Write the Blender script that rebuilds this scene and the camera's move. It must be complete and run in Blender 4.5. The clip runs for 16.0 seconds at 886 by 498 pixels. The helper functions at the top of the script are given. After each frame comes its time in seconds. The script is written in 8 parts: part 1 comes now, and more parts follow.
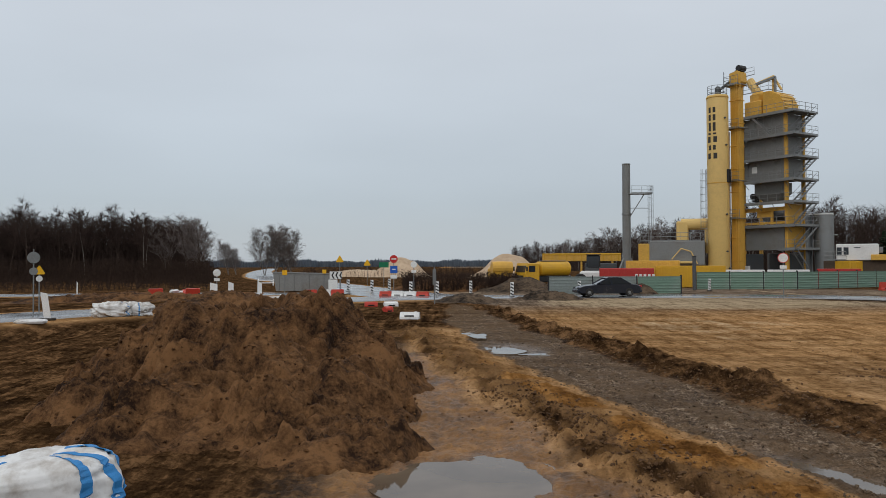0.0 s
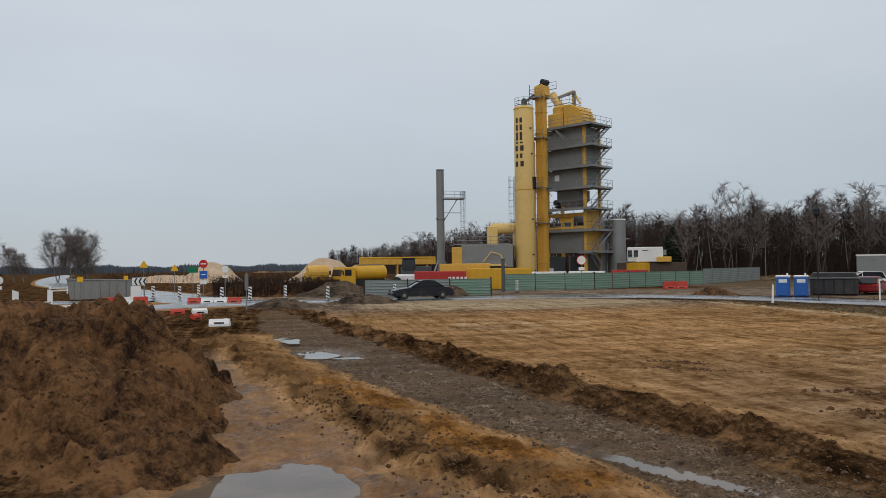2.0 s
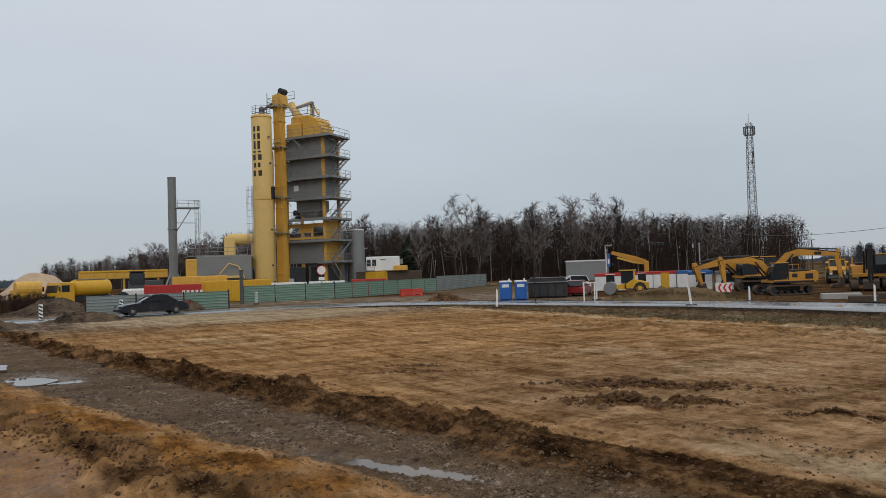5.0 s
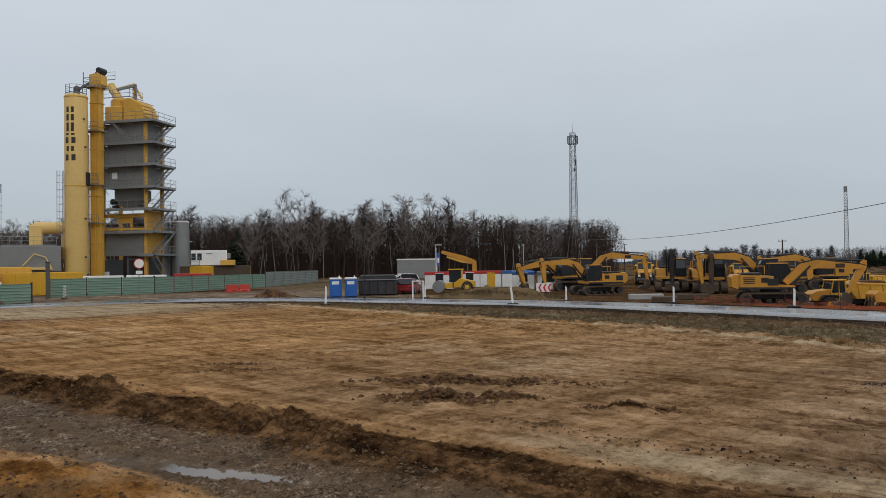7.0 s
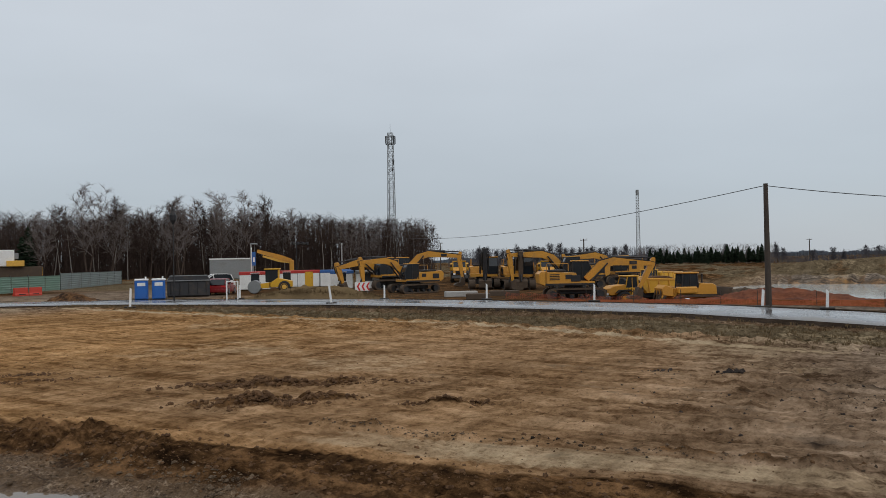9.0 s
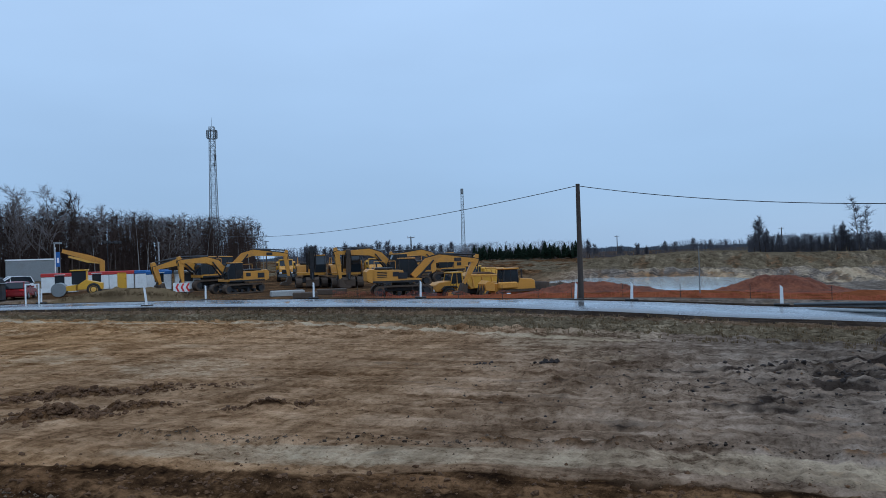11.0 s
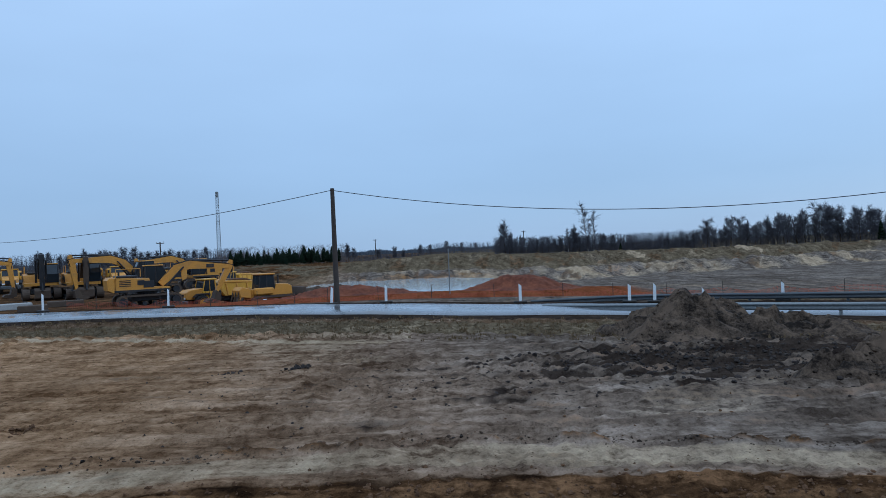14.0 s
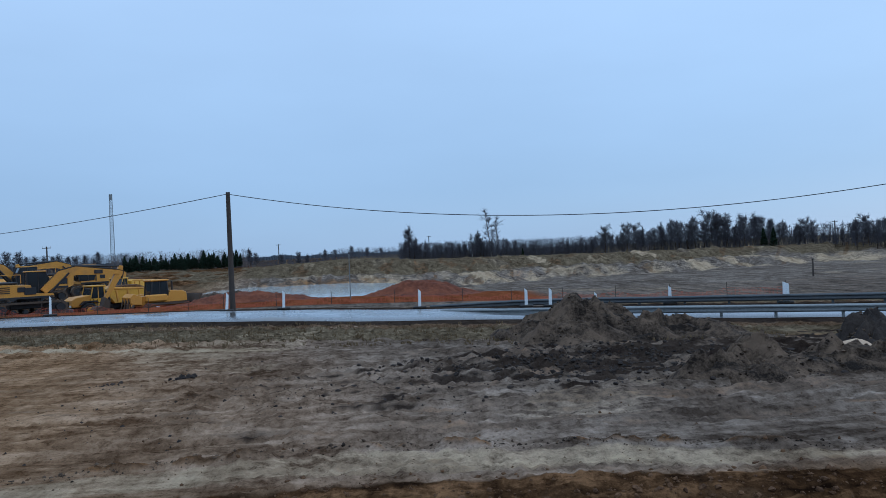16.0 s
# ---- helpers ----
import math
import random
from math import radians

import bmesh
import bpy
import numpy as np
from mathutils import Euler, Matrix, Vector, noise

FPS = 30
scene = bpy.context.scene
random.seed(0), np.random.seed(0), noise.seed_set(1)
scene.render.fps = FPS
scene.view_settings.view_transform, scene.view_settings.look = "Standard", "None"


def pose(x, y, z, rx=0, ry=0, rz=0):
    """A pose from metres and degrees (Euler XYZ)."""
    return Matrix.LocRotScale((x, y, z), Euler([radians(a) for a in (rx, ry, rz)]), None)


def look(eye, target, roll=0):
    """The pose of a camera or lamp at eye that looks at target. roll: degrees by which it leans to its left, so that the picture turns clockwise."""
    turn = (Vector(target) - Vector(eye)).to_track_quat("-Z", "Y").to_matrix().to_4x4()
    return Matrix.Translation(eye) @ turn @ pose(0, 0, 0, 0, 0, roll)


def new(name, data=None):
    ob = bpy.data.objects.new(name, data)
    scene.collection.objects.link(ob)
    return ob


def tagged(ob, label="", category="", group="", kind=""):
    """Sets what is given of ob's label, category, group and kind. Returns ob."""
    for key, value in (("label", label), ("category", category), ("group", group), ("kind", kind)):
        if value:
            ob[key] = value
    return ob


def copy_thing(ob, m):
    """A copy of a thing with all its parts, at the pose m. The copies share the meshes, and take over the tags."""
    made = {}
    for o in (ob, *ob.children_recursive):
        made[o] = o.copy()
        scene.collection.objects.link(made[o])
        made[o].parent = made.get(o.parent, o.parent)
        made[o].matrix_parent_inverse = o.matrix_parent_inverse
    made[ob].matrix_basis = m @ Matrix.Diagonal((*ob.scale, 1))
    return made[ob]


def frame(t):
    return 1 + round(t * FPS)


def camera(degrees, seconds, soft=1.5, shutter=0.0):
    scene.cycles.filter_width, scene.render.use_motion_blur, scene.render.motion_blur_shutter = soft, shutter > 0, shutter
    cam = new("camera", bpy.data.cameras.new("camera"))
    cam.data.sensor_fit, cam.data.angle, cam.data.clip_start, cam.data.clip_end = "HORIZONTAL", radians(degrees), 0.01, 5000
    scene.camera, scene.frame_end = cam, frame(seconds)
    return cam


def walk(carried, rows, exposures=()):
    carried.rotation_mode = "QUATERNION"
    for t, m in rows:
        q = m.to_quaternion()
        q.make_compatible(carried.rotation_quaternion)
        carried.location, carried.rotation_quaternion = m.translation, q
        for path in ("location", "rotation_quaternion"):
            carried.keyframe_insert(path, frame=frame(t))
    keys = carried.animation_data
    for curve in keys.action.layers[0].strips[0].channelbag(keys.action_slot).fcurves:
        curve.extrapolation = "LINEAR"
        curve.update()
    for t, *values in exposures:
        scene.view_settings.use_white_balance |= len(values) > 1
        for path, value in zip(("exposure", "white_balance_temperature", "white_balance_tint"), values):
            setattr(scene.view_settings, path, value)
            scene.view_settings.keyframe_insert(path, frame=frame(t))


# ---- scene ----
cam = camera(59.61, 16.0, soft=0.65)
PATH = [
    (0.0, -0.050, 0.009, 3.20, 91.211, 0.203, 0.620),
    (0.5, 0.000, 0.000, 3.20, 91.496, 0.410, 0.001),
    (1.0, 0.037, 0.011, 3.20, 91.475, 0.546, -3.649),
    (1.5, 0.118, 0.057, 3.20, 91.409, 0.558, -7.716),
    (2.0, 0.102, -0.015, 3.20, 91.388, 0.700, -12.823),
    (2.5, 0.051, -0.092, 3.20, 91.496, 1.228, -15.915),
    (3.0, 0.025, -0.176, 3.20, 91.605, 1.563, -20.459),
    (3.5, -0.022, -0.195, 3.20, 91.822, 1.798, -24.367),
    (4.0, -0.005, -0.197, 3.20, 91.665, 1.862, -28.916),
    (4.2, -0.005, -0.197, 3.20, 91.665, 1.862, -29.066),
    (6.5, 0.237, -0.377, 3.20, 91.457, 1.294, -41.741),
    (7.0, 0.294, -0.385, 3.20, 91.220, 0.795, -44.120),
    (7.5, 0.286, -0.388, 3.20, 91.218, 0.715, -48.037),
    (8.0, 0.302, -0.352, 3.20, 91.132, 1.122, -52.374),
    (8.5, 0.304, -0.354, 3.20, 91.056, 1.069, -54.729),
    (9.0, 0.330, -0.351, 3.20, 90.912, 1.162, -57.510),
    (9.2, 0.330, -0.351, 3.20, 90.912, 1.162, -59.110),
    (11.3, 0.433, -0.397, 3.20, 90.393, 1.758, -71.236),
    (11.5, 0.433, -0.397, 3.20, 90.393, 1.758, -71.856),
    (12.0, 0.436, -0.420, 3.20, 90.352, 1.758, -74.088),
    (12.5, 0.432, -0.453, 3.20, 90.252, 1.847, -77.720),
    (13.0, 0.442, -0.516, 3.20, 90.222, 1.979, -81.199),
    (13.5, 0.448, -0.577, 3.20, 90.212, 2.089, -83.926),
    (14.0, 0.473, -0.655, 3.20, 90.085, 2.519, -87.798),
    (14.5, 0.493, -0.736, 3.20, 89.863, 2.483, -92.172),
    (15.0, 0.547, -0.804, 3.20, 89.575, 2.931, -95.243),
    (15.5, 0.542, -0.905, 3.20, 89.673, 2.232, -94.958),
    (16.0, 0.525, -1.010, 3.20, 90.163, 2.486, -94.736),
]
walk(cam, [(t, pose(*v)) for t, *v in PATH],
     exposures=[(0.0, 0.0, 6650, 11), (9.0, 0.0, 6650, 11), (9.2, 0.1, 6900, 12), (11.3, -0.08, 4780, 5), (16.0, -0.08, 4780, 5)])

# ---- light: an overcast winter sky ----
world = bpy.data.worlds.new("overcast_sky")
scene.world = world
world.use_nodes = True
wn, wl = world.node_tree.nodes, world.node_tree.links
bg = wn["Background"]
sky = wn.new("ShaderNodeTexSky")
sky.sky_type, sky.sun_disc = "NISHITA", False
sky.sun_elevation, sky.sun_rotation = radians(24), radians(150)
coord = wn.new("ShaderNodeTexCoord")
split = wn.new("ShaderNodeSeparateXYZ")
wl.new(coord.outputs["Generated"], split.inputs[0])
ramp = wn.new("ShaderNodeValToRGB")
ramp.color_ramp.elements[0].position, ramp.color_ramp.elements[0].color = 0.0, (0.47, 0.53, 0.59, 1)
ramp.color_ramp.elements[1].position, ramp.color_ramp.elements[1].color = 1.0, (0.95, 0.98, 1.0, 1)
for p, c in ((0.08, (0.46, 0.53, 0.60, 1)), (0.2, (0.56, 0.63, 0.70, 1)), (0.38, (0.66, 0.72, 0.79, 1))):
    ramp.color_ramp.elements.new(p).color = c
wl.new(split.outputs["Z"], ramp.inputs[0])
stretch = wn.new("ShaderNodeMapping")
stretch.inputs["Scale"].default_value = (1.2, 1.2, 4.0)
wl.new(coord.outputs["Generated"], stretch.inputs[0])
cloud = wn.new("ShaderNodeTexNoise")
cloud.inputs["Scale"].default_value, cloud.inputs["Detail"].default_value = 1.6, 4.0
wl.new(stretch.outputs[0], cloud.inputs["Vector"])
cmap = wn.new("ShaderNodeMapRange")
cmap.inputs["From Min"].default_value, cmap.inputs["From Max"].default_value = 0.3, 0.7
cmap.inputs["To Min"].default_value, cmap.inputs["To Max"].default_value = 0.95, 1.05
wl.new(cloud.outputs[0], cmap.inputs["Value"])
tone = wn.new("ShaderNodeVectorMath")
tone.operation = "SCALE"
wl.new(ramp.outputs[0], tone.inputs[0])
wl.new(cmap.outputs[0], tone.inputs["Scale"])
dim = wn.new("ShaderNodeVectorMath")
dim.operation = "SCALE"
dim.inputs["Scale"].default_value = 0.1
wl.new(sky.outputs[0], dim.inputs[0])
mixw = wn.new("ShaderNodeMix")
mixw.data_type = "RGBA"
mixw.inputs["Factor"].default_value = 0.1
wl.new(tone.outputs[0], mixw.inputs["A"])
wl.new(dim.outputs[0], mixw.inputs["B"])
wl.new(mixw.outputs["Result"], bg.inputs["Color"])
bg.inputs["Strength"].default_value = 1.0
sun_data = bpy.data.lights.new("sun", "SUN")
sun_data.energy, sun_data.angle, sun_data.color = 0.5, radians(25), (1.0, 0.96, 0.9)
sun = new("sun", sun_data)
sun.matrix_world = look((-40, -60, 70), (0, 20, 0))


# ---- materials ----
def ramp_node(nt, fac, stops):
    r = nt.nodes.new("ShaderNodeValToRGB")
    r.color_ramp.elements[0].position, r.color_ramp.elements[0].color = stops[0][0], (*stops[0][1], 1)
    r.color_ramp.elements[1].position, r.color_ramp.elements[1].color = stops[-1][0], (*stops[-1][1], 1)
    for p, c in stops[1:-1]:
        r.color_ramp.elements.new(p).color = (*c, 1)
    nt.links.new(fac, r.inputs[0])
    return r.outputs[0]


def noise_node(nt, vec, scale, detail=4.0, rough=0.55):
    n = nt.nodes.new("ShaderNodeTexNoise")
    n.inputs["Scale"].default_value, n.inputs["Detail"].default_value, n.inputs["Roughness"].default_value = scale, detail, rough
    nt.links.new(vec, n.inputs["Vector"])
    return n.outputs[0]


def mix_node(nt, fac, a, b, mode="MIX"):
    m = nt.nodes.new("ShaderNodeMix")
    m.data_type, m.blend_type = "RGBA", mode
    for key, v in (("Factor", fac), ("A", a), ("B", b)):
        if isinstance(v, (int, float)):
            m.inputs[key].default_value = v
        elif isinstance(v, tuple):
            m.inputs[key].default_value = (*v, 1)
        else:
            nt.links.new(v, m.inputs[key])
    return m.outputs["Result"]


def math_node(nt, op, a, b=0.0, clamp=False):
    m = nt.nodes.new("ShaderNodeMath")
    m.operation, m.use_clamp = op, clamp
    for i, v in enumerate((a, b)):
        if isinstance(v, (int, float)):
            m.inputs[i].default_value = v
        else:
            nt.links.new(v, m.inputs[i])
    return m.outputs[0]


def material(name):
    m = bpy.data.materials.new(name)
    m.use_nodes = True
    nt = m.node_tree
    b = nt.nodes["Principled BSDF"]
    tc = nt.nodes.new("ShaderNodeTexCoord").outputs["Object"]
    return m, nt, b, tc


def bump(nt, b, height, strength, dist):
    n = nt.nodes.new("ShaderNodeBump")
    n.inputs["Strength"].default_value, n.inputs["Distance"].default_value = strength, dist
    nt.links.new(height, n.inputs["Height"])
    nt.links.new(n.outputs[0], b.inputs["Normal"])


def worn(name, colour, rough=0.55, metal=0.0, dirt=(0.16, 0.11, 0.07), amount=0.35, scale=1.2, vary=0.12, gloss=0.4):
    """Painted or bare surface with blotches, dust and a fine relief."""
    m, nt, b, tc = material(name)
    big = noise_node(nt, tc, scale, 5.0, 0.6)
    fine = noise_node(nt, tc, scale * 14, 3.0)
    lo = tuple(c * (1 - vary) for c in colour)
    hi = tuple(min(1, c * (1 + vary)) for c in colour)
    base = ramp_node(nt, fine, [(0.3, lo), (0.7, hi)])
    spots = ramp_node(nt, big, [(0.52, (0, 0, 0)), (0.78, (amount,) * 3)])
    nt.links.new(mix_node(nt, spots, base, dirt), b.inputs["Base Color"])
    rr = nt.nodes.new("ShaderNodeMapRange")
    rr.inputs["To Min"].default_value, rr.inputs["To Max"].default_value = max(0.05, rough - 0.12), min(1, rough + 0.18)
    nt.links.new(big, rr.inputs["Value"])
    nt.links.new(rr.outputs[0], b.inputs["Roughness"])
    b.inputs["Metallic"].default_value = metal
    b.inputs["Specular IOR Level"].default_value = gloss
    bump(nt, b, fine, 0.15, 0.01)
    return m


def soil(name, dark, light, scale=1.5, wet=0.25, clods=0.6, span=0.10):
    m, nt, b, tc = material(name)
    n1 = noise_node(nt, tc, scale, 6.0, 0.62)
    n2 = noise_node(nt, tc, scale * 4.5, 5.0, 0.68)
    n3 = noise_node(nt, tc, scale * 20, 4.0, 0.7)
    mixn = math_node(nt, "ADD", math_node(nt, "MULTIPLY", n1, 0.45), math_node(nt, "ADD", math_node(nt, "MULTIPLY", n2, 0.33), math_node(nt, "MULTIPLY", n3, 0.22)))
    mid = tuple((a + c) / 2 for a, c in zip(dark, light))
    nt.links.new(ramp_node(nt, mixn, [(0.5 - span, dark), (0.5, mid), (0.5 + span, light)]), b.inputs["Base Color"])
    nt.links.new(ramp_node(nt, n1, [(0.35, (0.95 - wet,) * 3), (0.65, (0.95,) * 3)]), b.inputs["Roughness"])
    bump(nt, b, mixn, clods, 0.08)
    b.inputs["Specular IOR Level"].default_value = 0.06
    return m


YELLOW = worn("yellow_plant_paint", (0.66, 0.37, 0.06), 0.5, amount=0.3, scale=0.5)
YELLOW_PALE = worn("pale_yellow_paint", (0.72, 0.49, 0.17), 0.5, amount=0.22, scale=0.4, vary=0.05)
YELLOW_DIG = worn("digger_yellow_paint", (0.54, 0.25, 0.03), 0.45, amount=0.45, scale=0.9)
YELLOW_BRIGHT = worn("bright_yellow_paint", (0.62, 0.34, 0.02), 0.4, amount=0.2, scale=0.8)
YELLOW_TRUCK = worn("dirty_truck_yellow_paint", (0.56, 0.29, 0.02), 0.45, amount=0.45, scale=0.9)
GREY_PANEL = worn("grey_steel_panel", (0.22, 0.225, 0.22), 0.55, 0.2, amount=0.4, scale=0.6)
GREY_STEEL = worn("galvanised_steel", (0.24, 0.25, 0.25), 0.45, 0.5, amount=0.3, scale=0.7)
GREY_DARK = worn("dark_grey_steel", (0.09, 0.095, 0.10), 0.55, 0.3, amount=0.3)
BLACK_RUBBER = worn("black_rubber", (0.022, 0.021, 0.02), 0.8, amount=0.5)
BLACK_METAL = worn("dark_machine_metal", (0.03, 0.03, 0.032), 0.5, 0.4, amount=0.35)
RUST = worn("muddy_track_steel", (0.085, 0.06, 0.042), 0.75, 0.3, amount=0.6, scale=2)
WHITE = worn("white_paint", (0.74, 0.74, 0.72), 0.5, amount=0.25)
WHITE_PLASTIC = worn("white_plastic", (0.78, 0.78, 0.77), 0.45, amount=0.25, scale=2)
RED = worn("red_plastic", (0.50, 0.045, 0.025), 0.45, amount=0.25, scale=2)
RED_PAINT = worn("red_container_paint", (0.42, 0.03, 0.025), 0.5, amount=0.2)
GREEN_SHEET = worn("green_trapezoid_sheet", (0.17, 0.27, 0.21), 0.45, 0.1, dirt=(0.3, 0.33, 0.30), amount=0.45, scale=0.5)
GREY_SHEET = worn("grey_trapezoid_sheet", (0.24, 0.28, 0.27), 0.42, 0.2, amount=0.35, scale=0.5)
BLUE = worn("blue_plastic", (0.02, 0.12, 0.42), 0.4, amount=0.15)
BLUE_PAINT = worn("blue_paint", (0.03, 0.11, 0.32), 0.5, amount=0.2)
ORANGE = worn("orange_mesh_plastic", (0.42, 0.085, 0.035), 0.6, amount=0.3, scale=2)
SIGN_YELLOW = worn("sign_yellow", (0.78, 0.42, 0.01), 0.4, amount=0.08)
SIGN_RED = worn("sign_red", (0.55, 0.02, 0.02), 0.4, amount=0.08)
SIGN_BLUE = worn("sign_blue", (0.01, 0.10, 0.45), 0.4, amount=0.08)
SIGN_GREEN = worn("sign_green", (0.0, 0.16, 0.07), 0.4, amount=0.1)
SIGN_GREY = worn("sign_back_grey", (0.2, 0.21, 0.21), 0.5, 0.4, amount=0.2)
LETTER_BLACK = worn("black_lettering", (0.035, 0.03, 0.025), 0.5, amount=0.1)
CAR_NAVY = worn("dark_navy_car_paint", (0.008, 0.012, 0.022), 0.2, amount=0.12)
CAR_RED = worn("dark_red_car_paint", (0.22, 0.012, 0.015), 0.25, amount=0.15)
CAR_WHITE = worn("white_car_paint", (0.75, 0.75, 0.74), 0.25, amount=0.12)
WOOD_POLE = worn("weathered_dark_pole_wood", (0.055, 0.042, 0.034), 0.85, amount=0.3, scale=2)
CONCRETE = worn("stained_concrete", (0.36, 0.35, 0.33), 0.85, amount=0.35)
TARP = worn("black_tarpaulin", (0.03, 0.03, 0.033), 0.45, amount=0.3)
STRAP_BLUE = worn("blue_webbing", (0.03, 0.22, 0.52), 0.6, amount=0.2, scale=6)
BARK = worn("dark_bark", (0.07, 0.052, 0.043), 0.9, amount=0.3, scale=2, gloss=0.0)
BARK_BIRCH = worn("birch_bark", (0.26, 0.235, 0.21), 0.8, dirt=(0.05, 0.04, 0.04), amount=0.75, scale=2.2, gloss=0.0)
TWIG = worn("bare_twigs", (0.060, 0.042, 0.036), 0.9, amount=0.25, scale=1.5, gloss=0.0)
TWIG_GREY = worn("grey_bare_twigs", (0.16, 0.135, 0.125), 0.9, amount=0.25, scale=1.5, gloss=0.0)
NEEDLE = worn("dark_spruce_needles", (0.022, 0.035, 0.022), 0.9, amount=0.3, scale=1.5, gloss=0.0)
SCRUB = worn("brown_scrub", (0.045, 0.030, 0.024), 0.95, amount=0.4, scale=1.0, gloss=0.0)
# twigs beyond the pit, lightened and blued in colour to stand for haze
TWIG_FAR_HAZED = worn("far_twigs_hazed", (0.098, 0.094, 0.104), 0.95, amount=0.2, scale=1.5, gloss=0.0)
# horizon trees: the haze of distance is mixed into this blue-grey base colour
FAR_WOOD_HAZED = worn("far_woodland_hazed", (0.10, 0.12, 0.145), 1.0, amount=0.3, scale=0.02, gloss=0.0)
DRY_GRASS = worn("dry_grass", (0.15, 0.105, 0.058), 0.95, dirt=(0.085, 0.065, 0.03), amount=0.6, scale=1.0, gloss=0.0)

m_, nt_, b_, tc_ = material("dark_window_glass")
b_.inputs["Base Color"].default_value = (0.02, 0.025, 0.03, 1)
b_.inputs["Roughness"].default_value = 0.06
bump(nt_, b_, noise_node(nt_, tc_, 1.5, 2.0), 0.03, 0.02)
GLASS = m_

m_, nt_, b_, tc_ = material("muddy_water")
nt_.links.new(ramp_node(nt_, noise_node(nt_, tc_, 0.6, 3.0), [(0.35, (0.09, 0.065, 0.045)), (0.65, (0.16, 0.12, 0.085))]), b_.inputs["Base Color"])
b_.inputs["Roughness"].default_value = 0.04
b_.inputs["IOR"].default_value = 1.33
bump(nt_, b_, noise_node(nt_, tc_, 5.0, 3.0), 0.05, 0.01)
WATER = m_

# pond water: pale base colour carries part of the sky's reflection
m_, nt_, b_, tc_ = material("pond_water_sky_sheen")
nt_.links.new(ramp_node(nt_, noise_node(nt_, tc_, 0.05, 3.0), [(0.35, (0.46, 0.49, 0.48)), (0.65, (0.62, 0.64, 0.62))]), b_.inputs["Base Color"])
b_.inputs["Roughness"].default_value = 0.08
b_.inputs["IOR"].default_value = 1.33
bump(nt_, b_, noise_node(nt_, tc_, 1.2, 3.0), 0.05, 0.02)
POND_SHEEN = m_

# white woven polypropylene of the big bags
m_, nt_, b_, tc_ = material("white_woven_sack")
wv = nt_.nodes.new("ShaderNodeTexWave")
wv.inputs["Scale"].default_value, wv.inputs["Distortion"].default_value = 60.0, 1.0
nt_.links.new(tc_, wv.inputs["Vector"])
st = noise_node(nt_, tc_, 2.2, 5.0, 0.6)
nt_.links.new(ramp_node(nt_, st, [(0.35, (0.42, 0.38, 0.34)), (0.55, (0.74, 0.74, 0.73)), (0.75, (0.80, 0.80, 0.80))]), b_.inputs["Base Color"])
b_.inputs["Roughness"].default_value = 0.5
bump(nt_, b_, math_node(nt_, "ADD", math_node(nt_, "MULTIPLY", wv.outputs[0], 0.05), noise_node(nt_, tc_, 7.0, 4.0)), 0.35, 0.03)
SACK = m_

# asphalt: wet grey, with mud dragged over it
m_, nt_, b_, tc_ = material("wet_asphalt")
n1 = noise_node(nt_, tc_, 0.35, 5.0, 0.6)
n2 = noise_node(nt_, tc_, 30.0, 3.0)
asp = ramp_node(nt_, n2, [(0.3, (0.09, 0.09, 0.092)), (0.7, (0.17, 0.17, 0.172))])
nt_.links.new(mix_node(nt_, ramp_node(nt_, n1, [(0.56, (0, 0, 0)), (0.78, (0.4,) * 3)]), asp, (0.24, 0.19, 0.13)), b_.inputs["Base Color"])
nt_.links.new(ramp_node(nt_, n1, [(0.35, (0.10,) * 3), (0.7, (0.38,) * 3)]), b_.inputs["Roughness"])
b_.inputs["Specular IOR Level"].default_value = 0.8
bump(nt_, b_, n2, 0.06, 0.004)
ASPHALT = m_

MUD_DARK = soil("dark_brown_soil", (0.020, 0.010, 0.0055), (0.180, 0.091, 0.040), 0.8, clods=1.0, span=0.075)
MUD_BLACK = soil("black_topsoil", (0.018, 0.015, 0.014), (0.07, 0.055, 0.045), 1.2)
MUD_GREY = soil("grey_brown_soil", (0.016, 0.012, 0.009), (0.135, 0.095, 0.064), 0.9, clods=1.0, span=0.07)
CLAY_RED = soil("red_clay", (0.075, 0.026, 0.015), (0.21, 0.078, 0.042), 0.8)
SAND_PALE = soil("pale_sand", (0.42, 0.30, 0.20), (0.58, 0.44, 0.31), 0.3, 0.1, 0.3)
CLOD = soil("brown_clods", (0.05, 0.027, 0.015), (0.17, 0.096, 0.05), 2.5)
STONE = soil("grey_gravel_stones", (0.04, 0.027, 0.017), (0.21, 0.15, 0.10), 3.0, 0.4)


